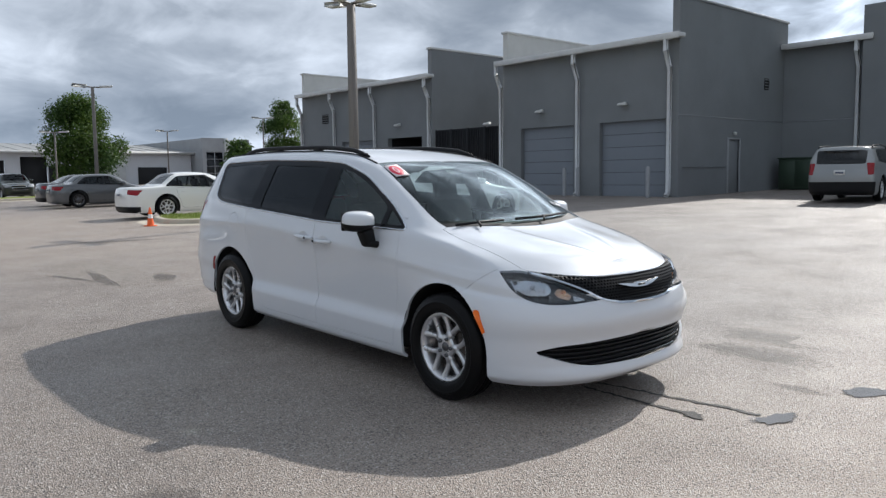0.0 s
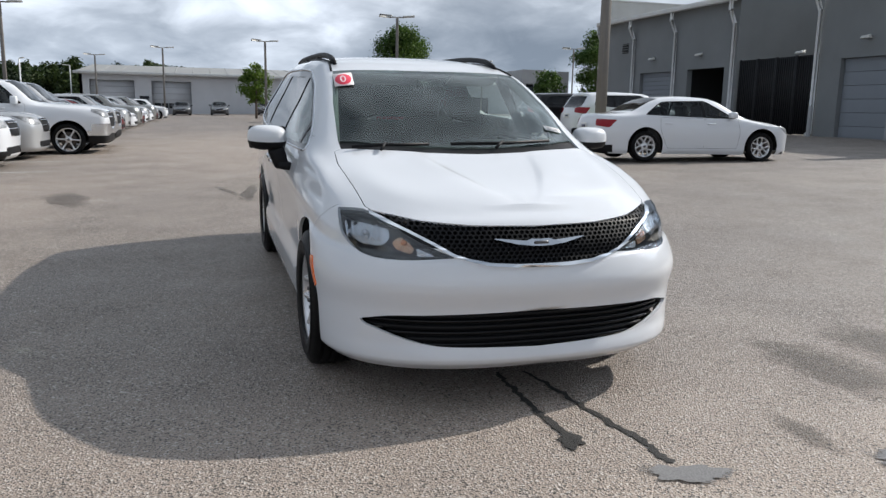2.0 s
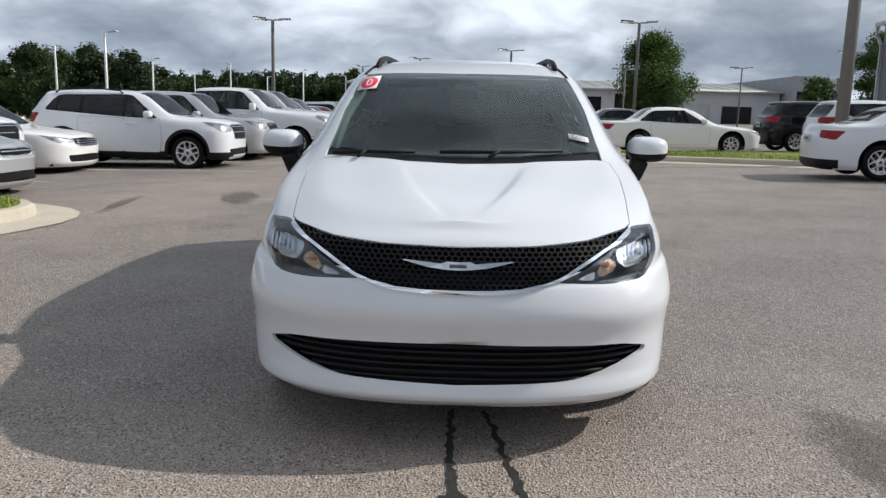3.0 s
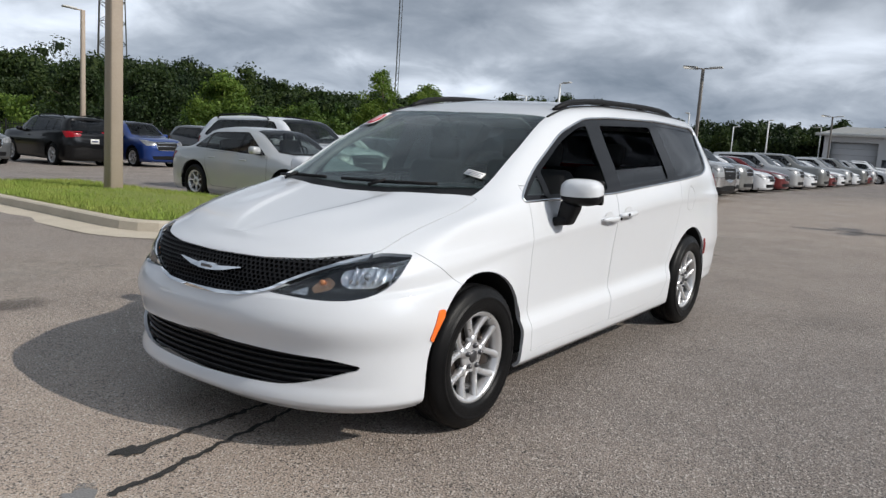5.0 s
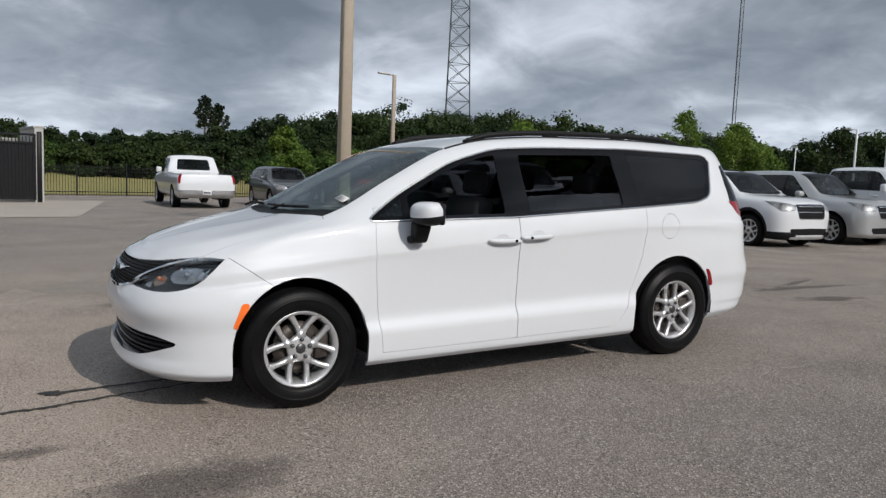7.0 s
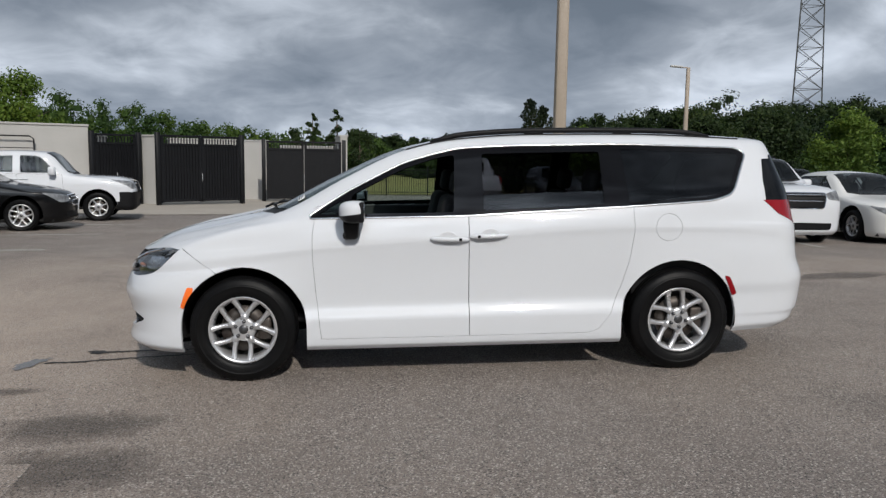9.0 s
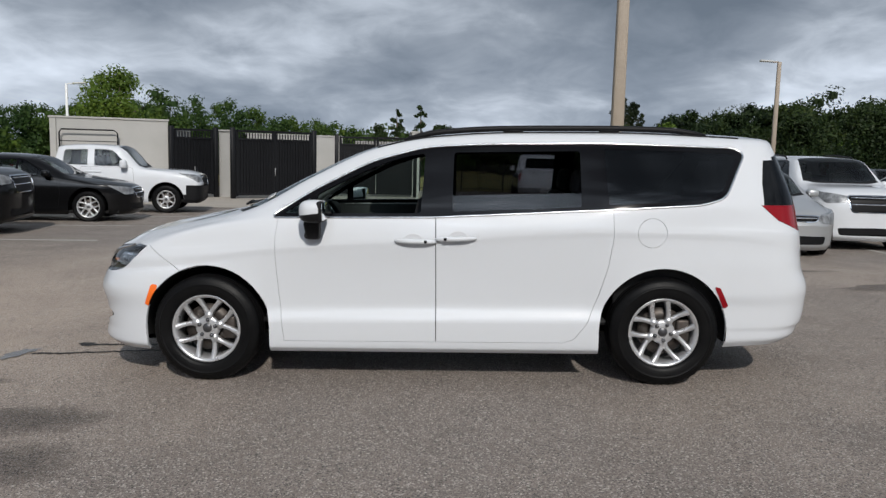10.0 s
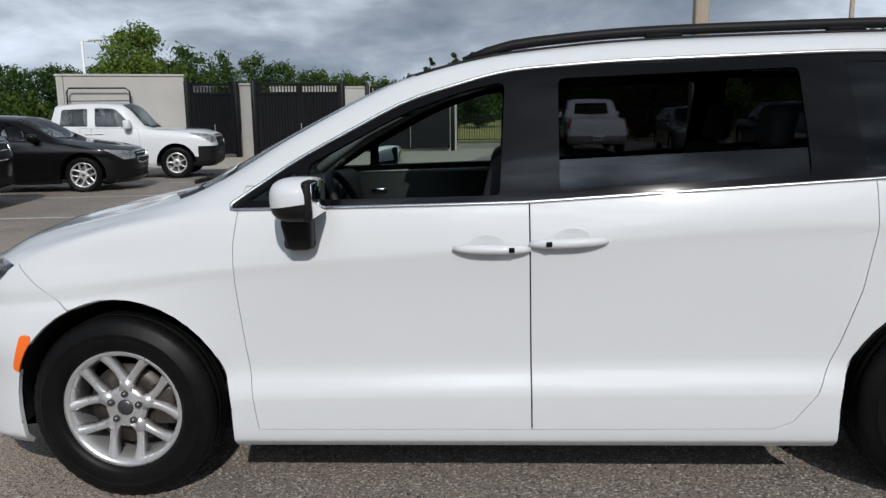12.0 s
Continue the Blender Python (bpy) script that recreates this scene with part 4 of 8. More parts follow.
def spoke_wheel(radius, width, rim_r, name_mat, spokes=10, pairs=True):
    """Meshes of a tyre, a rim, a cap, a nut and a brake disc; the outer face looks to +y."""
    bm = bmesh.new()
    w, r = width / 2, radius
    prof = [(rim_r + 0.004, w * 0.80), (rim_r + 0.012, w * 0.93), (rim_r + 0.03, w), (rim_r + (r - rim_r) * 0.45, w * 1.03), (rim_r + (r - rim_r) * 0.52, w * 1.028), (rim_r + (r - rim_r) * 0.54, w * 1.045), (rim_r + (r - rim_r) * 0.60, w * 1.04), (rim_r + (r - rim_r) * 0.62, w * 1.01), (r - 0.045, w * 0.97), (r - 0.022, w * 0.90), (r - 0.008, w * 0.80), (r - 0.001, w * 0.66)]
    for k in (0.58, 0.20):
        prof += [(r, w * (k + 0.05)), (r, w * (k - 0.03)), (r - 0.008, w * (k - 0.05)), (r - 0.008, w * (k - 0.14)), (r, w * (k - 0.16))]
    prof += [(r, 0.0)]
    prof = prof + [(a, -b) for a, b in prof[::-1][1:]]
    lathe(bm, prof, 96)
    # cross cuts in the shoulders of the tread
    for v in bm.verts:
        q = math.hypot(v.co.x, v.co.z)
        if abs(v.co.y) > 0.62 * w and q > r - 0.024:
            k = round(math.atan2(v.co.z, v.co.x) / (2 * math.pi) * 96) % 2
            v.co.x, v.co.z = v.co.x * (1 - 0.014 * k), v.co.z * (1 - 0.014 * k)
    fixed(bm)
    tyre = mesh_of("tyre", bm, TYRE)
    bm = bmesh.new()
    # barrel and lip
    lathe(bm, [(rim_r - 0.004, -w * 0.8), (rim_r - 0.02, -w * 0.5), (rim_r - 0.025, w * 0.45), (rim_r - 0.016, w * 0.72), (rim_r - 0.006, w * 0.80), (rim_r + 0.006, w * 0.84), (rim_r + 0.008, w * 0.78), (rim_r + 0.002, -w * 0.8)], 56, closed=True)
    lathe(bm, [(0.0, w * 0.64), (0.064, w * 0.63), (0.080, w * 0.585), (0.085, w * 0.46), (0.0, w * 0.40)], 30)
    nsp = spokes
    for i in range(nsp):
        if pairs:
            base = 2 * math.pi * (i // 2) / (nsp / 2) + math.pi / 2
            off = (1 if i % 2 else -1)
            a_in, a_out = base + off * 0.115, base + off * 0.385
        else:
            a_in = a_out = 2 * math.pi * i / nsp
        rings = []
        for k in range(5):
            t = k / 4
            r_in, r_out = (0.43 * rim_r if pairs else 0.060), rim_r - 0.012
            c_in, c_out = Vector((r_in * math.cos(a_in), 0, r_in * math.sin(a_in))), Vector((r_out * math.cos(a_out), 0, r_out * math.sin(a_out)))
            radial = Vector((math.cos(base), 0, math.sin(base))) if pairs else (c_out - c_in).normalized()
            across = Vector((-radial.z, 0, radial.x))
            fork = lambda u: c_in.lerp(c_out, u) + across * ((c_out - c_in).dot(across) * (u ** 1.25 - u))
            c, along = fork(t), (fork(t + 0.02) - fork(t - 0.02 if t else 0.0)).normalized()
            tang = Vector((-along.z, 0, along.x))
            hw = (0.0150 - 0.0020 * math.sin(math.pi * t) + 0.003 * t ** 3) * (rim_r / 0.22)
            y1 = w * (0.60 + 0.16 * t - 0.05 * math.sin(math.pi * t))
            y0 = y1 - 0.035
            rings.append([bm.verts.new(c + tang * hw * 1.25 + Vector((0, y0, 0))), bm.verts.new(c + tang * hw + Vector((0, y1 - 0.006, 0))), bm.verts.new(c + tang * hw * 0.55 + Vector((0, y1, 0))),
                          bm.verts.new(c - tang * hw * 0.55 + Vector((0, y1, 0))), bm.verts.new(c - tang * hw + Vector((0, y1 - 0.006, 0))), bm.verts.new(c - tang * hw * 1.25 + Vector((0, y0, 0)))])
        for k in range(4):
            for j in range(6):
                bm.faces.new((rings[k][j], rings[k][(j + 1) % 6], rings[k + 1][(j + 1) % 6], rings[k + 1][j]))
        if pairs and i % 2:
            c, q = Vector((math.cos(base), 0, math.sin(base))), Vector((-math.sin(base), 0, math.cos(base)))
            k = rim_r / 0.228
            for r0, r1, h0, h1 in ((0.050, 0.118, 0.027, 0.024),):
                lo, hi = [c * r0 * k - q * h0 * k, c * r0 * k + q * h0 * k, c * r1 * k + q * h1 * k, c * r1 * k - q * h1 * k], []
                hi = [bm.verts.new(p * (1.0 if j < 2 else 0.97) + Vector((0, w * (0.625 if j < 2 else 0.60), 0))) for j, p in enumerate(lo)]
                lo = [bm.verts.new(p + Vector((0, w * 0.60 - 0.035, 0))) for p in lo]
                bm.faces.new(hi)
                for j in range(4):
                    bm.faces.new((lo[j], lo[(j + 1) % 4], hi[(j + 1) % 4], hi[j]))
    fixed(bm)
    rim = mesh_of("rim", bm, name_mat)
    bm = bmesh.new()
    lathe(bm, [(0.0, w * 0.70), (0.026, w * 0.69), (0.032, w * 0.65), (0.033, w * 0.60)], 20)
    cap = mesh_of("centre_cap", fixed(bm), ALLOY_DARK)
    bm = bmesh.new()
    lathe(bm, [(0.0, 0.018), (0.009, 0.017), (0.013, 0.010), (0.0135, -0.004), (0.018, -0.004)], 10)
    nut = mesh_of("wheel_nut", fixed(bm), ALLOY_DARK)
    bm = bmesh.new()
    lathe(bm, [(0.05, w * 0.22), (rim_r * 0.70, w * 0.22), (rim_r * 0.70, w * 0.10), (0.05, w * 0.10)], 40, closed=True)
    lathe(bm, [(0.05, w * 0.40), (0.075, w * 0.36), (0.08, w * 0.2)], 24)
    disc = mesh_of("brake_disc", fixed(bm), STEEL)
    bm = bmesh.new()
    box(bm, (0.09, w * 0.5, 0.16), (-rim_r * 0.62, w * 0.20, 0.0), bevel=0.015, seg=2)
    caliper = mesh_of("brake_caliper", bm, STEEL)
    return tyre, rim, cap, nut, disc, caliper


def put_wheel(parent, meshes, at, left=True, spin=0.0, r_nut=0.057):
    """wheel > tyre, rim, cap, nuts, disc."""
    tyre, rim, cap, nut, disc, caliper = meshes
    turn = Matrix.Rotation(radians(spin), 4, "Y")
    m = Matrix.Translation(at) @ (Matrix() if left else Matrix.Rotation(math.pi, 4, "Z"))
    wheel = again("wheel", tyre, parent, m)
    wheel.name = "wheel"
    again("rim", rim, wheel, turn)
    if cap:
        again("centre_cap", cap, wheel)
    if nut:
        w = max(v.co.y for v in rim.vertices)
        for i in range(5):
            a = 2 * math.pi * i / 5 + math.pi / 2 + math.pi / 5 * 0
            again("wheel_nut", nut, wheel, turn @ Matrix.Translation((r_nut * math.cos(a), w * 0.765, r_nut * math.sin(a))))
    if disc:
        again("brake_disc", disc, wheel)
    if caliper:
        again("brake_caliper", caliper, wheel)
    return wheel


VAN_WHEEL = spoke_wheel(0.366, 0.235, 0.228, ALLOY)


def build_van():
    tilt = Matrix(((1, 0, 0.021, 0), (0, 1, -0.006, 0), (-0.021, 0.006, 1, 0), (0, 0, 0, 1)))
    van = thing("minivan", "white minivan with open driver windows on wet-stained asphalt", "minivan", tilt)
    bm = van_skin()
    # outlines in the skin: 1 trim, 2-5 windows, 6 black pillars, 7-8 doors, 9 gaps, 10 lamp, 11-12 grilles, 13 windscreen, 14 bonnet, 15 arches
    stamp(bm, SIDE, inset(DLO, -0.014), 1, LEFT, {0})
    stamp(bm, SIDE, DLO, 6, LEFT, {1})
    for win, code in ((WIN_TRI, 3), (WIN_FRONT, 2), (WIN_SLIDE, 4), (WIN_REAR, 5)):
        stamp(bm, SIDE, win, code, LEFT, {6})
    stamp(bm, SIDE, arch(1.535, 0.425), 15, LEFT, {0})
    stamp(bm, SIDE, arch(-1.535, 0.425), 15, LEFT, {0})
    for door, code in ((DOOR_FRONT, 7), (DOOR_SLIDE, 8)):
        stamp(bm, SIDE, door, 9, LEFT, {0})
        stamp(bm, SIDE, inset(door, 0.0026), code, LEFT, {9})
    stamp(bm, SIDE, [(1.954, 0.926), (1.9565, 0.924), (1.7012, 0.7465), (1.699, 0.7485)], 9, LEFT, {0})
    stamp(bm, SIDE, circle(-1.447, 1.032, 0.098), 9, LEFT, {0})
    stamp(bm, SIDE, circle(-1.447, 1.032, 0.0955), 16, LEFT, {9})
    stamp(bm, FRONT, GRILLE, 11, AHEAD, {0})
    edge = GRILLE[:8]
    stamp(bm, FRONT, edge + [(y + 0.009 * k, z - 0.017 + 0.008 * k) for (y, z), k in zip(edge[::-1], (0.3, 1, 1, 0.9, 0.8, 0.5, 0.2, 0))], 21, AHEAD, {0})
    stamp(bm, OBL, HEADLIGHT, 10, AHEAD, {0})
    for code, poly in ((50, REFLECTOR_MAIN), (51, REFLECTOR_TURN), (52, REFLECTOR_SIDE)):
        stamp(bm, OBL, poly, code, AHEAD, {10})
    # the black edge of the lamp unit that meets the grille's bright strip
    band = [(0.40, 0.752), (0.48, 0.793), (0.60, 0.853), (0.735, 0.912)]
    stamp(bm, FRONT, band + [(y + 0.028 * k, z - 0.040 * k) for (y, z), k in zip(band[::-1], (1.0, 1.0, 0.6, 0.0))], 53, lambda f: AHEAD(f) and 0.49 < f.calc_center_median().y < 0.70, {0})
    stamp(bm, FRONT, LOWER, 12, AHEAD, {0})
    stamp(bm, TOP, SCREEN, 13, ABOVE, {0})
    stamp(bm, TOP, COWL, 17, ABOVE, {0})
    stamp(bm, TOP, HOOD, 9, ABOVE, {0})
    stamp(bm, TOP, inset(HOOD, 0.004), 14, ABOVE, {9})
    rear = lambda f: f.calc_center_median().x < -2.1 and f.normal.y > 0.02
    stamp(bm, SIDE, TAIL_LIGHT, 18, rear, {0})
    stamp(bm, SIDE, REAR_SIDE_GLASS, 19, rear, {0})
    stamp(bm, FRONT, REAR_GLASS, 19, lambda f: f.normal.x < -0.5 and f.calc_center_median().x < -2.1, {0})
    stamp(bm, SIDE, rounded([(1.957, 0.530), (1.908, 0.512), (1.860, 0.665), (1.905, 0.668)], 0.015, 2), 22, LEFT, {0})
    stamp(bm, SIDE, rounded([(-1.868, 0.678), (-1.905, 0.672), (-1.968, 0.545), (-1.935, 0.53)], 0.012, 2), 23, LEFT, {0})
    part("body", peel(bm, {0}, 0.018, flip="both"), WHITE_PAINT, van, normals=True)
    part("bonnet", peel(bm, {14}, 0.012, flip="both"), WHITE_PAINT, van, normals=True)
    part("cowl", peel(bm, {17}, 0.02, lift=-0.012, flip="both"), BLACK_PLASTIC, van, normals=True)
    for flip in (False, True):
        part("front_door", peel(bm, {7}, 0.03, flip=flip), WHITE_PAINT, van, normals=True)
        part("sliding_door", peel(bm, {8}, 0.03, flip=flip), WHITE_PAINT, van, normals=True)
        part("window_surround", peel(bm, {1, 6}, 0.012, lift=-0.003, flip=flip), GLOSS_BLACK, van, "gloss black window pillars", normals=True)
        part("quarter_glass", peel(bm, {3}, 0.004, lift=-0.006, flip=flip), GLASS_LIGHT, van, normals=True)
        part("rear_side_window", peel(bm, {5}, 0.004, lift=-0.005, flip=flip), GLASS_DARK, van, "dark privacy glass", normals=True)
        part("headlight_lens", peel(bm, {10, 50, 51, 52}, 0.003, lift=0.001, flip=flip), LENS_CLEAR, van, normals=True)
        part("headlight_housing", peel(bm, {10, 50, 51, 52}, 0.003, lift=-0.055, flip=flip), LAMP_DARK, van, normals=True)
        part("reflector", peel(bm, {50}, 0.012, lift=-0.036, flip=flip), LAMP_CHROME, van, "fluted chrome main reflector", normals=True)
        part("reflector", peel(bm, {51}, 0.012, lift=-0.034, flip=flip), LAMP_AMBER, van, "amber-tinted turn signal reflector", normals=True)
        part("reflector", peel(bm, {52}, 0.012, lift=-0.030, flip=flip), LAMP_CHROME, van, "small chrome side reflector", normals=True)
        part("lamp_edge", peel(bm, {53}, 0.01, lift=-0.002, flip=flip), GLOSS_BLACK, van, "black edge of the headlight", normals=True)
        part("tail_light", peel(bm, {18}, 0.02, lift=0.004, flip=flip), RED_LENS, van, "red tail light", normals=True)
        part("fuel_door" if not flip else "rear_panel", peel(bm, {16}, 0.01, lift=0.0, flip=flip), WHITE_PAINT, van, normals=True)
    # the driver's window is wound down, the sliding door's glass half down; on the passenger side both are shut
    part("front_window", peel(bm, {2}, 0.004, lift=-0.008, flip=True), GLASS_LIGHT, van, normals=True)
    part("sliding_window", peel(bm, {4}, 0.004, lift=-0.008, flip=True), GLASS_DARK, van, "dark privacy glass", normals=True)
    stamp(bm, SIDE, [(0, 1.0), (-1.2, 1.0), (-1.2, 1.302), (0, 1.272)], 24, LEFT, {4})
    part("sliding_window", peel(bm, {24}, 0.004, lift=-0.012), GLASS_DARK, van, "dark privacy glass wound half down", normals=True)
    part("windscreen", peel(bm, {13}, 0.005, lift=-0.003, flip="both"), GLASS_LIGHT, van, normals=True)
    for flip in (False, True):
        part("marker_lamp", peel(bm, {22}, 0.01, lift=0.006, flip=flip), AMBER, van, "amber side marker lamp", normals=True)
        part("rear_marker", peel(bm, {23}, 0.01, lift=0.006, flip=flip), RED_LENS, van, "red side marker lamp", normals=True)
    part("grille_trim", peel(bm, {21}, 0.012, lift=0.008, flip="both"), CHROME, van, "chrome strip under the grille", normals=True)
    part("rear_window", peel(bm, {19}, 0.006, lift=0.002, flip="both"), DARK_CAR_GLASS, van, normals=True)
    part("grille_backing", peel(bm, {11}, 0.006, lift=-0.035, flip="both"), MESH_BLACK, van, normals=True)
    part("lower_grille_backing", peel(bm, {12}, 0.006, lift=-0.05, flip="both"), MESH_BLACK, van, normals=True)
    van_details(van, bm)
    # dark floor and arch liners
    b = bmesh.new()
    half = [(2.34, 0.0), (2.33, 0.55), (2.16, 0.80), (1.99, 0.885), (1.98, 0.50), (1.10, 0.50), (1.08, 0.90), (-1.08, 0.90), (-1.10, 0.50), (-1.98, 0.50), (-1.99, 0.87), (-2.40, 0.72), (-2.42, 0.0)]
    ring = half + [(x, -y) for x, y in half[::-1][1:-1]]
    lo, hi = [b.verts.new((x, y, 0.27)) for x, y in ring], [b.verts.new((x, y, 0.30)) for x, y in ring]
    b.faces.new(lo), b.faces.new(hi)
    for i in range(len(ring)):
        b.faces.new((lo[i], lo[(i + 1) % len(ring)], hi[(i + 1) % len(ring)], hi[i]))
    bmesh.ops.triangulate(b, faces=b.faces[:])
    fixed(b)
    part("underbody", b, LINER, van)
    for x in (1.535, -1.535):
        for s in (1, -1):
            b = bmesh.new()
            pts = circle(x, 0.372, 0.428, 20, math.pi * 1.05, -0.05 * math.pi)
            lo = [b.verts.new((p[0], s * 0.50, p[1])) for p in pts]
            hi = [b.verts.new((p[0], s * 0.955, p[1])) for p in pts]
            for i in range(len(pts) - 1):
                b.faces.new((lo[i], lo[i + 1], hi[i + 1], hi[i]))
            b.faces.new(lo)
            part("arch_liner", b, LINER, van)
    for x in (1.5445, -1.5445):
        for s in (1, -1):
            put_wheel(van, VAN_WHEEL, (x, s * 0.862, 0.362), s > 0, spin=12 + 31 * x + 7 * s)
    return van, bm


van, van_bm = build_van()
van_bm.free()

# ---- parked vehicles ----
def car_skin(s):
    """Skin of a parked vehicle from its main sizes: half of it, as loft() gives it."""
    W, H, belt = s["W"] / 2, s["H"], s["belt"]
    xf, xr = s["wb"] / 2 + s["fo"], -(s["wb"] / 2 + s["ro"])
    cowl, wst, rr, rg, deck = s["cowl"], s["wst"], s["rr"], s["rg"], s["deck"]
    nose, hood, clear = s["nose"], s["hood"], s["clear"]
    xsf, xsr = xf - s.get("fw", 0.75), xr + s.get("rw", 0.55)
    nf, nr = s.get("nf", 2.7), s.get("nr", 3.4)
    flat = lambda v: curve((0, v))
    tailw = s.get("tailw", 0.95)
    side = lambda k, kf=0.97: curve((xr, W * k * tailw), (xr + 0.9, W * k), (xf - 0.9, W * k), (xf, W * k * kf))
    z7 = curve((xf - 0.06, nose - 0.03), (xf - 0.45, nose + 0.03), (cowl, belt - 0.03), (wst, belt), (rr, belt + s.get("rise", 0.05)), (rg, min(belt + s.get("rise", 0.05), deck) - 0.01), (xr, min(belt + 0.02, deck) - 0.03))
    w7 = curve((xf, W * 0.86), (xf - 0.6, W * 0.90), (cowl, W * 0.935), (0, W * 0.955), (rr, W * 0.945), (xr, W * 0.88))
    gr = s.get("roofw", 0.70)
    w8 = curve((xf, W * 0.68), (cowl + 0.1, W * 0.76), (cowl - 0.05, W * 0.80), (wst, W * gr), (rr, W * gr * 0.98), (rg, W * s.get("deckw", 0.76)), (xr, W * s.get("deckw", 0.76)))
    z8 = curve((xf - 0.1, nose + 0.01), (xf - 0.5, nose + 0.09), (cowl + 0.1, hood - 0.02), (cowl - 0.06, hood + 0.03), (wst, H - 0.10), ((wst + rr) / 2, H - 0.06), (rr, H - 0.11), (rg, deck - 0.015), (xr + 0.05, deck - 0.06))
    z9 = curve((xf - 0.14, nose + 0.03), (xf - 0.45, nose + 0.11), (cowl + 0.14, hood), (cowl, hood + 0.02), (wst + 0.08, H - 0.04), ((wst + rr) / 2, H), (rr, H - 0.05), (rg, deck), (xr + 0.05, deck - 0.04))
    b = s.get("bumper", 0.0)
    lines = [
        (xf - 0.09, nf, xr + 0.10, nr, side(0.92), flat(clear)),
        (xf - 0.01, nf, xr + 0.02, nr, side(0.97), flat(clear + 0.09)),
        (xf - 0.01 + b, nf, xr, nr, side(0.985), flat(clear + 0.22)),
        (xf, nf, xr - 0.01, nr, side(1.0), flat((clear + belt) / 2 + 0.05)),
        (xf - 0.02, nf, xr + 0.0, nr, side(0.995), curve((xr, belt * 0.80), (xf - 0.5, belt * 0.76), (xf, nose - 0.16))),
        (xf - 0.05, nf, xr + 0.03, nr, side(0.975, 0.93), curve((xr, belt * 0.92), (xf - 0.5, belt * 0.86), (xf, nose - 0.07))),
        (xf - 0.09, nf, xr + 0.06, nr, w7, z7),
        (xf - 0.12, nf, xr + 0.09 if rg > xr + 0.3 else min(rg, rr) - 0.02, nr + 0.5, blend(w8, w7, 0.58), blend(z8, z7, 0.48)),
        (xf - 0.15, nf, xr + 0.12 if rg > xr + 0.3 else rr - 0.06, nr + 0.6, w8, z8),
        (xf - 0.17, nf, xr + 0.13 if rg > xr + 0.3 else rr - 0.08, nr + 0.6, lambda x: w8(x) * 0.72, blend(z8, z9, 0.68)),
        (xf - 0.19, nf, xr + 0.14 if rg > xr + 0.3 else rr - 0.09, nr + 0.6, lambda x: 0.0, z9),
    ]
    return loft(lines, xsf, xsr, nf=9, ns=34, nr=7, sub=3)


def small_wheel(radius, width, rim_r, mat, spokes):
    tyre, rim, cap, nut, disc, cal = spoke_wheel(radius, width, rim_r, mat, spokes, pairs=spokes == 10)
    return tyre, rim, cap, None, disc, None


WHEELS = {"alloy": small_wheel(0.335, 0.215, 0.228, ALLOY, 10), "dark": small_wheel(0.335, 0.215, 0.225, ALLOY_DARK, 10), "steel": small_wheel(0.325, 0.205, 0.20, ALLOY, 7), "truck": small_wheel(0.395, 0.26, 0.285, ALLOY, 6)}


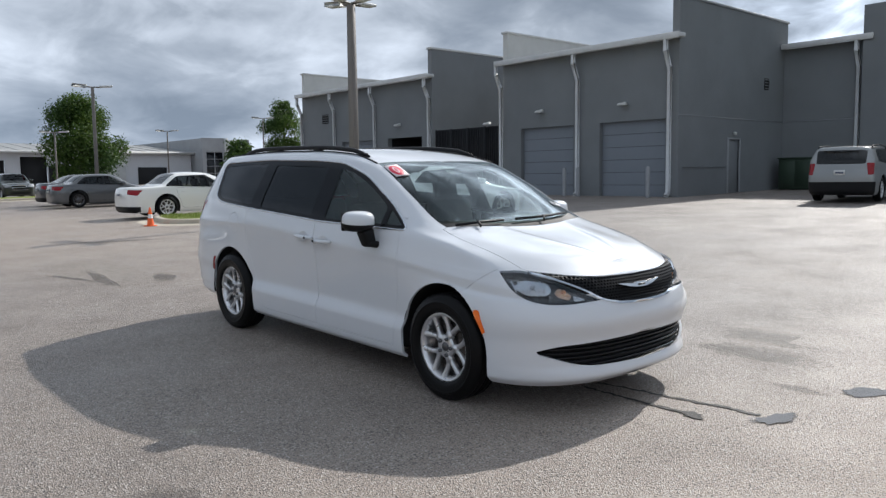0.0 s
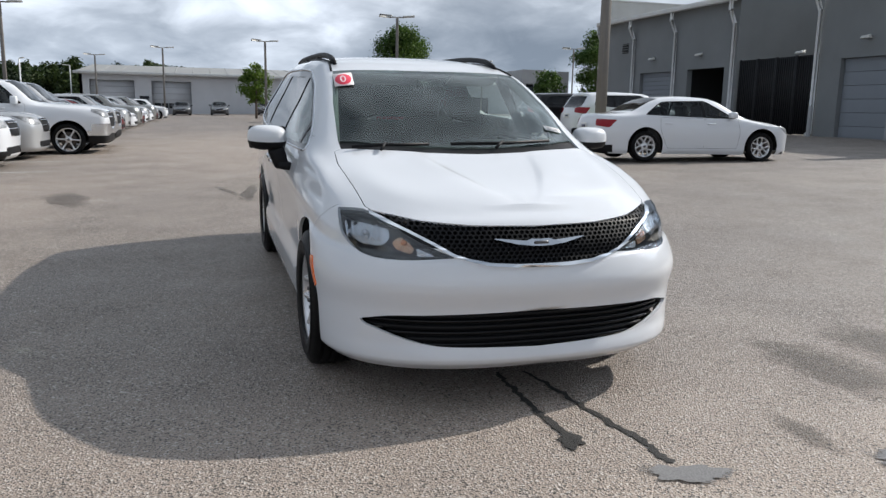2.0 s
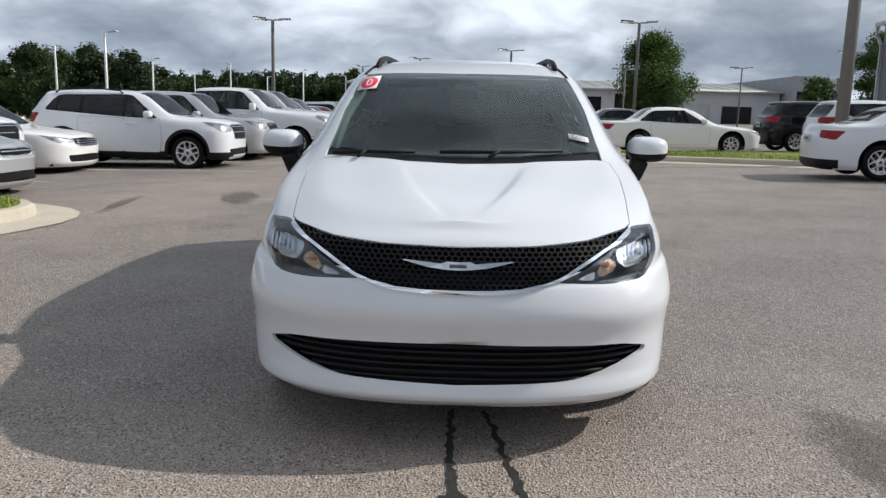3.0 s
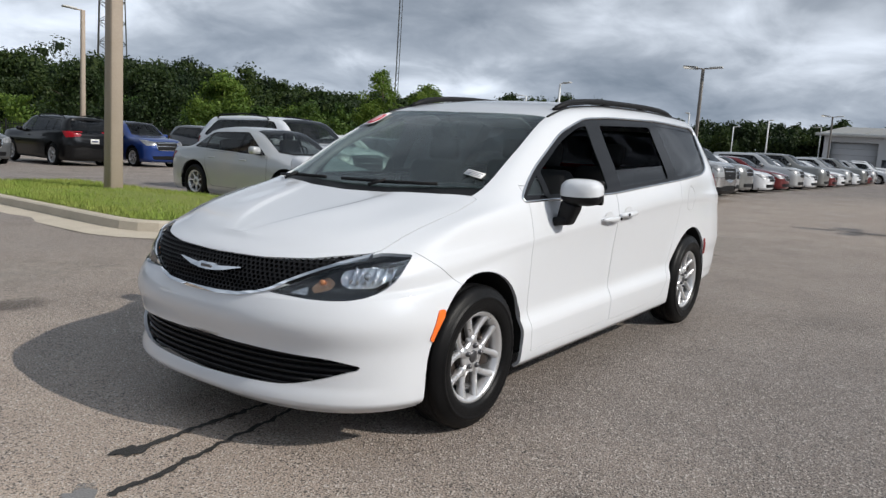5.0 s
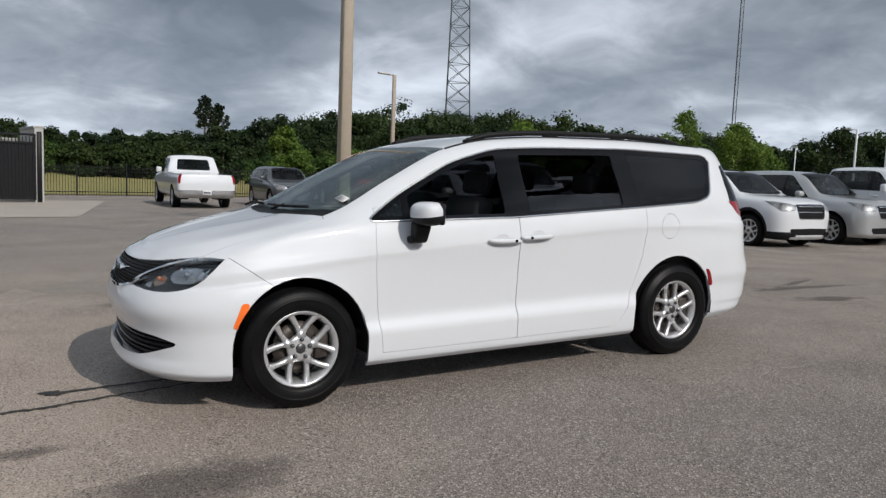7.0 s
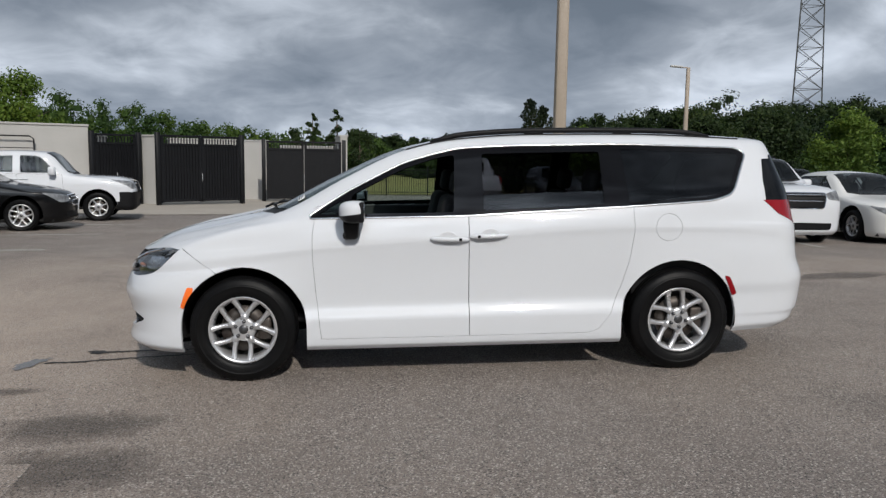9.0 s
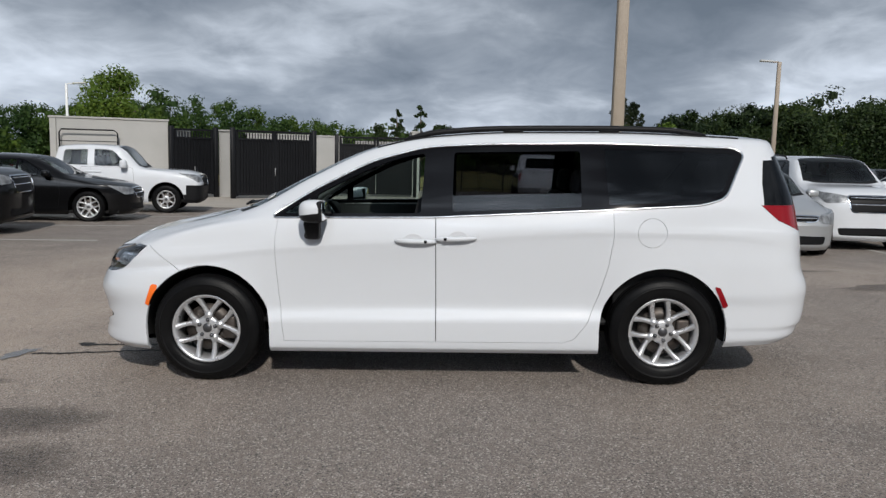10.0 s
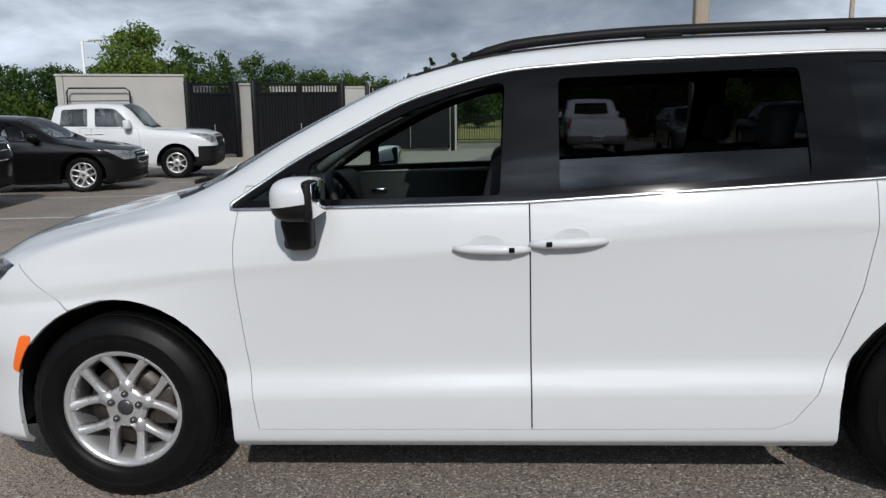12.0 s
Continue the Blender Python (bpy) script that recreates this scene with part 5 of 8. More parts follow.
def build_car(name, label, paint, s, wheels="alloy", category="car", m=None, group="parked vehicles", lamps=CAR_LAMP, cladding=False, rails=False, chrome=True):
    """A parked vehicle: body, windows, lamps, grille, mirrors, handles, wheels and a plate."""
    ob = thing(name, label, category, m, group)
    W, H, belt = s["W"] / 2, s["H"], s["belt"]
    xf, xr = s["wb"] / 2 + s["fo"], -(s["wb"] / 2 + s["ro"])
    cowl, wst, rr, rg, deck, nose = s["cowl"], s["wst"], s["rr"], s["rg"], s["deck"], s["nose"]
    axle, rad = s["wb"] / 2, s.get("rad", 0.335)
    bm = car_skin(s)
    left = lambda f: f.normal.y > 0.15 and f.calc_center_median().y > 0.25
    ahead = lambda f: f.normal.x > 0.1 and f.calc_center_median().x > xf - 0.9
    tail = lambda f: f.normal.x < -0.03 and f.calc_center_median().x < xr + 0.95
    above = lambda f: f.normal.z > 0.1 and f.calc_center_median().z > belt - 0.02
    rise = s.get("rise", 0.05)
    b0, b1 = belt + 0.015, belt + rise + 0.01
    box_end = rg <= xr + 0.45
    dr = s.get("dlo_r", rr - 0.30 if not box_end else rr - 0.04)
    top = H - 0.125
    dlo = rounded([(cowl - 0.28, b0), (0, b0 + 0.005), (dr, b1 + 0.005), (dr + s.get("dlo_slant", 0.24), top - 0.015), (0, top + 0.02), (wst - 0.12, top)], [0.02, 0.1, 0.05, 0.06, 0.1, 0.1] if s.get("cab_glass") else [0.02, 0.3, 0.06, 0.12, 0.3, 0.2], 2)
    stamp(bm, SIDE, dlo, 6, left, {0})
    ins = inset(dlo, 0.022)
    cuts = [cowl, s.get("pil_b", -0.02)] + list(s.get("pil_c", (s.get("pil_b", -0.02) - 0.95,))) + [xr]
    for i in range(len(cuts) - 1):
        a, b = cuts[i] - s.get("pillar", 0.03), cuts[i + 1] + s.get("pillar", 0.03)
        stamp(bm, SIDE, [(a, 0), (b, 0), (b, 3), (a, 3)], 30 + i, left, {6})
    for i in range(len(cuts) - 1):
        stamp(bm, SIDE, ins, 40 + i, left, {30 + i})
    for x in (axle, -axle):
        if cladding:
            stamp(bm, SIDE, arch(x, rad + 0.13, rad + 0.02), 5, left, {0})
        stamp(bm, SIDE, arch(x, rad + 0.075, rad + 0.01), 15, left, {0, 5})
    if cladding:
        stamp(bm, SIDE, [(xr - 0.1, 0), (xf + 0.1, 0), (xf + 0.1, s["clear"] + 0.16), (xr - 0.1, s["clear"] + 0.16)], 5, left, {0})
    # doors
    f0, fb = cowl - 0.22, s.get("pil_b", -0.02)
    rdoor = s.get("rdoor", max(-axle + 0.33, fb - 1.05))
    for k, (a, b) in enumerate(((f0, fb), (fb, rdoor))):
        poly = rounded([(a, belt + 0.01), (a + 0.05, 0.65), (a, s["clear"] + 0.13), (b + (0.0 if k == 0 else 0.18), s["clear"] + 0.13), (b, 0.72), (b, belt + 0.02)], 0.03, 1)
        stamp(bm, SIDE, poly, 9, left, {0, 5})
        stamp(bm, SIDE, inset(poly, 0.005), 7 + k, left, {9})
    # lamps and grilles
    hz0, hz1 = nose - s.get("lamp_h", 0.16), nose + 0.0
    ln = s.get("lamp_l", 0.42)
    ob45 = lambda x, y: (y - x) * 0.70711
    hl = rounded([(ob45(xf - 0.62, W * 0.90), hz1 + 0.05), (ob45(xf - 0.20, W * 0.62), hz1), (ob45(xf - 0.02, W * (0.98 - ln)), hz1 - 0.04), (ob45(xf - 0.02, W * (1.0 - ln)), hz0 + 0.02), (ob45(xf - 0.22, W * 0.80), hz0)], 0.04, 2)
    stamp(bm, OBL, hl, 10, ahead, {0})
    gy = W * (0.93 - ln)
    g = rounded([(-0.3, nose - s.get("gr_h", 0.18) - 0.05), (gy * 0.85, nose - s.get("gr_h", 0.18) - 0.05), (gy, nose - 0.03), (-0.3, nose - 0.02)], [0, 0.05, 0.05, 0], 2)
    if s.get("gr_h", 0.18) > 0.01:
        stamp(bm, FRONT, inset(g, -0.016), 20, ahead, {0})
        stamp(bm, FRONT, g, 11, ahead, {20})
    lz = s["clear"] + 0.10
    stamp(bm, FRONT, rounded([(-0.3, lz), (W * 0.62, lz), (W * 0.66, lz + 0.13), (-0.3, lz + 0.15)], [0, 0.04, 0.04, 0], 2), 12, ahead, {0, 5})
    # rear lamps, glass and plate recess
    rv = (lambda c: (c.y, c.z), Vector((0, 1, 0)), Vector((0, 0, 1)))
    tz = s.get("tail_z", belt - 0.06)
    ob135 = oblique(135)
    o2 = lambda x, y: (-x - y) * 0.70711
    tlz = s.get("tail_h", 0.16)
    ti, to = s.get("tail_in", 0.50), s.get("tail_out", 0.42)
    tl = rounded([(o2(xr + to, W * 0.93), tz + 0.01), (o2(xr + 0.02, W * ti), tz + 0.02), (o2(xr + 0.02, W * ti), tz - tlz * s.get("tail_k", 0.75)), (o2(xr + to * 0.6, W * 0.92), tz - tlz)], 0.03, 2)
    stamp(bm, ob135, tl, 18, lambda f: f.calc_center_median().x < xr + 0.75 and f.normal.z < 0.8, {0})
    if box_end:
        stamp(bm, rv, rounded([(-0.3, belt + 0.06), (W * 0.70, belt + 0.06), (W * (s.get("roofw", 0.7) - 0.04), H - 0.17), (-0.3, H - 0.15)], [0, 0.06, 0.06, 0], 2), 19, tail, {0})
    elif s.get("cab_glass"):
        stamp(bm, rv, rounded([(-0.3, deck + 0.07), (W * 0.62, deck + 0.07), (W * 0.56, H - 0.17), (-0.3, H - 0.15)], [0, 0.05, 0.05, 0], 2), 19, lambda f: f.normal.x < -0.2 and rg - 0.3 < f.calc_center_median().x < rr + 0.15, {0})
    else:
        stamp(bm, TOP, [(rg + 0.10, -0.3), (rg + 0.16, W * 0.68), (rr + 0.02, W * s.get("roofw", 0.7) * 0.88), (rr - 0.02, -0.3)], 19, above, {0})
    stamp(bm, TOP, [(cowl - 0.02, -0.3), (cowl - 0.05, W * 0.4), (cowl - 0.16, W * 0.73), (wst + 0.0, W * s.get("roofw", 0.7) * 0.93), (wst + 0.05, 0), (wst + 0.05, -0.3)], 13, above, {0})
    stamp(bm, TOP, [(cowl + 0.06, -0.3), (cowl + 0.04, W * 0.45), (cowl - 0.08, W * 0.75), (cowl - 0.16, W * 0.73), (cowl - 0.05, W * 0.4), (cowl - 0.02, -0.3)], 17, above, {0})
    if s.get("valance_r"):
        stamp(bm, rv, [(-0.3, 0), (W * 1.1, 0), (W * 1.1, s["valance_r"]), (-0.3, s["valance_r"])], 25, lambda f: f.calc_center_median().x < xr + 0.30, {0})
    if s.get("valance_f"):
        stamp(bm, FRONT, [(-0.3, 0), (W * 1.1, 0), (W * 1.1, s["valance_f"]), (-0.3, s["valance_f"])], 26, lambda f: f.calc_center_median().x > axle + rad + 0.09, {0})
    if s.get("dam"):
        stamp(bm, FRONT, [(-0.3, 0), (W * 1.1, 0), (W * 1.1, s["dam"]), (-0.3, s["dam"])], 27, lambda f: f.calc_center_median().x > axle + rad + 0.09, {26})
        part("air_dam", peel(bm, {27}, 0.02, flip="both"), BLACK_PLASTIC, ob, normals=True)
    # meshes
    for code, key in ((25, "valance_r"), (26, "valance_f")):
        if s.get(key):
            part("bumper", peel(bm, {code}, 0.02, lift=0.006, flip="both"), BRIGHT if s.get("chrome_bumper") else BLACK_PLASTIC, ob, normals=True)
    part("body", peel(bm, {0}, flip="both"), paint, ob, normals=True)
    if cladding:
        for f in (False, True):
            part("cladding", peel(bm, {5}, flip=f), BLACK_PLASTIC, ob, "black plastic lower cladding", normals=True)
    for f in (False, True):
        part("front_door", peel(bm, {7}, flip=f), paint, ob, normals=True)
        part("rear_door", peel(bm, {8}, flip=f), paint, ob, normals=True)
        part("door_gap", peel(bm, {9}, lift=-0.006, flip=f), LINER, ob, normals=True)
        part("window_surround", peel(bm, set(range(30, 40)) | {6}, lift=-0.002, flip=f), paint if s.get("paint_pillars") else GLOSS_BLACK, ob, normals=True)
        for i in range(len(cuts) - 1):
            pm = peel(bm, {40 + i}, lift=-0.008, flip=f)
            if len(pm.faces):
                part("side_window", pm, DARK_CAR_GLASS if box_end and i > 0 else CAR_GLASS, ob, normals=True)
            else:
                pm.free()
        part("headlight", peel(bm, {10}, 0.02, lift=0.003, flip=f), lamps, ob, "clear headlight", normals=True)
        part("tail_light", peel(bm, {18}, 0.02, lift=0.004, flip=f), RED_LENS, ob, "red tail light", normals=True)
    part("windscreen", peel(bm, {13}, flip="both", lift=0.002), CAR_GLASS, ob, normals=True)
    part("cowl", peel(bm, {17}, flip="both", lift=-0.004), BLACK_PLASTIC, ob, normals=True)
    part("rear_window", peel(bm, {19}, flip="both", lift=0.003), DARK_CAR_GLASS if box_end else CAR_GLASS, ob, normals=True)
    for code, nm, mat, lift in ((20, "grille_surround", CHROME if chrome else GLOSS_BLACK, 0.006), (11, "grille", MESH_BLACK, -0.012), (12, "lower_grille", MESH_BLACK, -0.015)):
        pm = peel(bm, {code}, 0.012, lift=lift, flip="both")
        if len(pm.faces):
            part(nm, pm, mat, ob, normals=True)
        else:
            pm.free()
    if s.get("gr_h", 0.18) > 0.05:
        for i in range(s.get("bars", 3)):
            z = nose - 0.055 - (s.get("gr_h", 0.18) - 0.02) * i / max(s.get("bars", 3) - 1, 1)
            b2 = bmesh.new()
            tube(b2, [(xf - 0.03 - 0.10 * (abs(y) / W) ** 2, y, z) for y in [gy * 0.9 * (k / 4 - 1) for k in range(9)]], s.get("bar_r", 0.012), 6)
            part("grille_bar", b2, CHROME if chrome else GLOSS_BLACK, ob)
    bm.free()
    # cabin: lining up to the waist, seats and dashboard
    c0, c1 = cowl - 0.06, (dr + 0.10 if not box_end else rr + 0.12)
    b2 = bmesh.new()
    box(b2, (c0 - c1, W * 1.72, belt - s["clear"] - 0.14), ((c0 + c1) / 2, 0, (belt + s["clear"]) / 2 - 0.02), bevel=0.03)
    part("cabin_lining", b2, TRIM_INNER, ob)
    for sg in (1, -1):
        b2 = bmesh.new()
        box(b2, (0.14, 0.46, 0.50), (fb + 0.12, sg * W * 0.42, belt + 0.05), Matrix.Rotation(radians(-14), 4, "Y"), bevel=0.05, seg=2)
        box(b2, (0.09, 0.24, 0.15), (fb + 0.02, sg * W * 0.42, belt + 0.36), Matrix.Rotation(radians(-10), 4, "Y"), bevel=0.035, seg=2)
        part("seat", b2, SEAT_CLOTH, ob)
    if c1 < fb - 0.75:
        b2 = bmesh.new()
        box(b2, (0.14, W * 1.35, 0.42), (fb - 0.78, 0, belt + 0.03), Matrix.Rotation(radians(-16), 4, "Y"), bevel=0.05, seg=2)
        part("rear_bench", b2, SEAT_CLOTH, ob)
    b2 = bmesh.new()
    tube(b2, [(cowl - 0.62 + 0.06 * math.cos(2 * math.pi * k / 16), W * 0.42 + 0.18 * math.sin(2 * math.pi * k / 16), belt + 0.02 + 0.17 * math.cos(2 * math.pi * k / 16)) for k in range(16)], 0.016, 5, closed=True)
    part("steering_wheel", b2, TRIM_INNER, ob)
    b2 = bmesh.new()
    box(b2, (abs(xf - xr) * 0.86, W * 1.75, 0.06), ((xf + xr) / 2, 0, s["clear"] + 0.05))
    part("underbody", b2, LINER, ob)
    for x in (axle, -axle):
        for sg in (1, -1):
            b2 = bmesh.new()
            pts = circle(x, rad + 0.01, rad + 0.078, 14, math.pi * 1.05, -0.05 * math.pi)
            lo = [b2.verts.new((p[0], sg * W * 0.50, p[1])) for p in pts]
            hi = [b2.verts.new((p[0], sg * W * 0.95, p[1])) for p in pts]
            for i in range(len(pts) - 1):
                b2.faces.new((lo[i], lo[i + 1], hi[i + 1], hi[i]))
            b2.faces.new(lo)
            part("arch_liner", b2, LINER, ob)
            k = rad / {"truck": 0.395, "steel": 0.325}.get(wheels, 0.335)
            wh = put_wheel(ob, WHEELS[wheels], (x, sg * (W - 0.125), rad), sg > 0, spin=37 * x + 11 * sg)
            wh.scale = (k, 1, k)
    for sg in (1, -1):
        b2 = bmesh.new()
        box(b2, (0.16, 0.20, s.get("mirror_h", 0.14)), (cowl - 0.42, sg * (W + 0.07), belt + 0.09), bevel=0.045, seg=2)
        mir = part("mirror", b2, paint if s.get("mirror_paint", True) else BLACK_PLASTIC, ob)
        b2 = bmesh.new()
        box(b2, (0.08, 0.12, 0.05), (cowl - 0.40, sg * (W - 0.02), belt + 0.03), bevel=0.01)
        part("stalk", b2, BLACK_PLASTIC, mir)
        for xh in (fb + 0.16, rdoor + 0.20):
            b2 = bmesh.new()
            box(b2, (0.18, 0.035, 0.03), (xh, sg * W * 0.985, belt - 0.11), bevel=0.012, seg=2)
            part("door_handle", b2, paint, ob)
    if rails:
        for sg in (1, -1):
            b2 = bmesh.new()
            y = sg * W * (s.get("roofw", 0.7) + 0.01)
            tube(b2, [(wst - 0.35, y, H - 0.09), (wst - 0.42, y, H - 0.03), ((wst + rr) / 2, y, H + 0.02), (rr + 0.30, y, H - 0.03), (rr + 0.22, y, H - 0.10)], 0.018, 6)
            part("roof_rail", b2, BLACK_PLASTIC, ob)
    for x, d, z in ((xr - 0.02, -1, s.get("plate_z", belt - 0.20)),):
        b2 = bmesh.new()
        box(b2, (0.012, 0.31, 0.155), (x, 0, z), bevel=0.004)
        pl = part("number_plate", b2, PLATE, ob)
        b2 = bmesh.new()
        box(b2, (0.004, 0.23, 0.055), (x + d * 0.008, 0, z))
        part("plate_bar", b2, PLATE_BAR, pl)
    return ob


SEDAN = dict(W=1.84, H=1.45, belt=0.95, wb=2.80, fo=0.94, ro=1.08, cowl=1.02, wst=0.22, rr=-1.05, rg=-1.78, deck=1.06, nose=0.76, hood=0.98, clear=0.17, roofw=0.66, dlo_slant=0.42, dlo_r=-1.42, pil_c=(-1.0,), valance_r=0.36, tail_in=0.62)
LONG_SEDAN = dict(SEDAN, H=1.43, wb=2.77, fo=1.05, ro=1.15, nose=0.73, hood=0.94, belt=0.92, cowl=0.92, wst=0.10, rr=-1.02, rg=-1.62, deck=1.0, gr_h=0.10, lamp_h=0.11)
HATCH = dict(W=1.73, H=1.45, belt=0.94, wb=2.58, fo=0.83, ro=0.98, cowl=0.98, wst=0.20, rr=-1.0, rg=-1.62, deck=1.02, nose=0.74, hood=0.97, clear=0.16, roofw=0.68, gr_h=0.06, dlo_slant=0.40, dlo_r=-1.35, bars=1)
SUV = dict(W=1.85, H=1.66, belt=1.06, wb=2.67, fo=0.90, ro=0.91, cowl=0.98, wst=0.25, rr=-1.78, rg=-2.10, deck=1.15, nose=0.98, hood=1.13, clear=0.22, nf=3.3, fw=0.6, rise=0.12, dlo_slant=0.22, dlo_r=-1.72, pil_c=(-0.95, -1.45), rad=0.355, tail_z=1.12, tail_h=0.20, lamp_h=0.17, gr_h=0.26, roofw=0.68)
BIG_SUV = dict(SUV, W=1.95, H=1.74, belt=1.10, wb=2.86, fo=0.94, ro=1.05, cowl=1.02, wst=0.32, rr=-2.0, rg=-2.32, deck=1.2, nose=1.05, hood=1.20, dlo_r=-1.95, rad=0.375, tail_z=1.20)
BOX_CAR = dict(SUV, W=1.80, H=1.60, wb=2.57, fo=0.82, ro=0.75, nose=0.90, hood=1.08, cowl=1.0, wst=0.42, rr=-1.62, rg=-1.90, dlo_r=-1.58, rad=0.335, rise=0.06)
PICKUP = dict(W=2.06, H=1.87, belt=1.25, wb=3.67, fo=0.95, ro=1.25, cowl=1.12, wst=0.46, rr=-1.02, rg=-1.16, deck=1.28, nose=1.13, hood=1.30, clear=0.30, rad=0.395, roofw=0.72, rise=0.03, dlo_r=-1.00, dlo_slant=0.05, pil_b=0.22, pil_c=(-0.62,), nf=5.0, nr=9.0, fw=0.40, rw=0.3, tail_z=1.28, tail_h=0.36, lamp_h=0.19, gr_h=0.36, lamp_l=0.31, bar_r=0.019, deckw=0.93, tailw=1.0, plate_z=0.72, rdoor=-0.80, bars=4, tail_in=0.90, tail_out=0.16, tail_k=1.0, cab_glass=True, valance_r=0.66, valance_f=0.80, chrome_bumper=True, pillar=0.045, dam=0.50, mirror_h=0.21)
SMALL_PICKUP = dict(PICKUP, W=1.85, H=1.75, belt=1.16, wb=3.20, fo=0.90, ro=1.15, cowl=1.02, wst=0.45, rr=-0.98, rg=-1.06, deck=1.16, nose=1.0, hood=1.15, clear=0.28, rad=0.365, roofw=0.79, dlo_r=-0.90, pil_b=-0.20, pil_c=(), gr_h=0.22, rdoor=-0.45, bars=2, valance_f=0.74, chrome_bumper=False, pillar=0.08, paint_pillars=True, dam=0)


def stand(x, y, head):
    return pose(x, y, ground_z(x, y), 0, 0, head)


def park_all():
    C = build_car
    # the row that faces the aisle
    C("suv", "white compact SUV with black lower cladding", WHITE_PAINT, SUV, m=stand(-11.8, -7.3, 90), category="SUV", cladding=True, rails=True)
    C("suv", "silver compact SUV beside a white one", SILVER, dict(SUV, H=1.70, W=1.88), m=stand(-14.5, -7.2, 90), category="SUV")
    C("pickup_truck", "white crew cab pickup in the parked row", WHITE_PAINT, PICKUP, "truck", "pickup truck", stand(-16.7, -6.55, 90))
    C("pickup_truck", "silver-grey crew cab pickup in the parked row", SILVER, PICKUP, "truck", "pickup truck", stand(-19.5, -6.65, 90))
    far = [C("suv", "silver SUV parked in the long row", SILVER, SUV, m=stand(-23.1, -6.9, 90), category="SUV"),
           C("suv", "grey SUV parked in the long row", MID_GREY, BIG_SUV, m=stand(-25.9, -7.3, 90), category="SUV"),
           C("sedan", "white sedan parked in the long row", WHITE_PAINT, SEDAN, m=stand(-28.7, -7.1, 90), category="sedan"),
           C("sedan", "dark red sedan parked in the long row", RED_PAINT, SEDAN, m=stand(-31.4, -7.1, 90), category="sedan")]
    for i, k in enumerate((0, 2, 1, 3, 2, 0, 2, 1, 3, 0)):
        copy_thing(far[k], stand(-34.2 - 2.75 * i, -7.0, 90))
    C("boxy_hatchback", "white boxy hatchback parked in the far row", WHITE_PAINT, BOX_CAR, m=stand(-62.5, -6.3, 90), category="hatchback")
    # the row behind the grass island
    C("hatchback", "silver small sedan beside the grass island", SILVER, HATCH, "steel", "sedan", stand(-5.45, -8.5, 90))
    C("suv", "white SUV with a dark grille and chrome", WHITE_PAINT, BIG_SUV, m=stand(-7.5, -10.2, 90), category="SUV", rails=True)
    C("sedan", "white older sedan with chrome grille", PEARL, LONG_SEDAN, "steel", "sedan", stand(-9.9, -10.0, 90))
    C("sedan", "dark grey sedan parked in the back row", GREY_PAINT, SEDAN, m=stand(-14.8, -13.2, 90), category="sedan")
    # by the fence
    C("pickup_truck", "white single cab pickup seen from behind", WHITE_PAINT, dict(PICKUP, paint_pillars=True, H=1.93, W=2.0, clear=0.42, valance_r=0.70, deck=1.30, roofw=0.80, plate_z=0.62, cowl=1.05, wst=0.45, rr=-0.42, rg=-0.60, dlo_r=-0.46, pil_b=-0.35, pil_c=(-0.4,), rdoor=-0.42), "truck", "pickup truck", stand(-3.2, -25.7, -91))
    C("boxy_hatchback", "grey boxy hatchback facing the lot", GREY_PAINT, BOX_CAR, m=stand(-6.7, -25.3, 90), category="hatchback")
    C("suv", "black SUV seen from behind", BLACK_PAINT, BIG_SUV, m=stand(-9.8, -24.9, -90), category="SUV", rails=True)
    C("suv", "blue compact SUV by the woods", BLUE_PAINT, dict(SUV, wb=2.52, W=1.77), m=stand(-12.4, -24.2, 90), category="SUV")
    C("suv", "dark grey SUV by the woods", DARK_GREY, SUV, m=stand(-17.0, -25.5, 90), category="SUV")
    C("sedan", "white sedan by the woods", WHITE_PAINT, SEDAN, m=stand(-20.0, -24.8, 90), category="sedan")
    # by the walled enclosure
    C("pickup_truck", "white extended cab pickup with dark front bumper", WHITE_PAINT, SMALL_PICKUP, "steel", "pickup truck", stand(9.25, -14.2, 192))
    C("sedan", "black sedan with silver wheels", BLACK_PAINT, SEDAN, "alloy", "sedan", stand(9.45, -10.9, 192))
    C("suv", "black SUV with dark wheels", BLACK_PAINT, BIG_SUV, "dark", "SUV", stand(10.1, -7.3, 192))
    # across the aisle
    C("sedan", "white sedan standing alone in the aisle", WHITE_PAINT, SEDAN, m=stand(-10.1, 9.25, 84), category="sedan")
    C("sedan", "pearl white older sedan behind the island", PEARL, dict(LONG_SEDAN, wb=2.80, H=1.44), m=stand(-19.4, 6.6, 90), category="sedan")
    C("suv", "black SUV with red tail lights", BLACK_PAINT, SUV, m=stand(-20.7, 11.8, 90), category="SUV")
    C("suv", "white SUV with roof fin and red tail lights", WHITE_PAINT, dict(SUV, W=1.8), m=stand(-18.0, 12.3, 90), category="SUV")
    C("hatchback", "grey hatchback in the middle distance", GREY_PAINT, HATCH, "dark", "hatchback", stand(-30.6, 7.15, 90))
    C("sedan", "dark grey sedan behind a grey hatchback", DARK_GREY, SEDAN, m=stand(-33.8, 7.7, 90), category="sedan")
    C("suv", "silver large SUV facing the aisle", SILVER, BIG_SUV, m=stand(-48.5, 4.3, 0), category="SUV")
    C("suv", "dark off-roader facing the aisle", GREEN_PAINT, BOX_CAR, m=stand(-48.5, 7.4, 0), category="SUV")
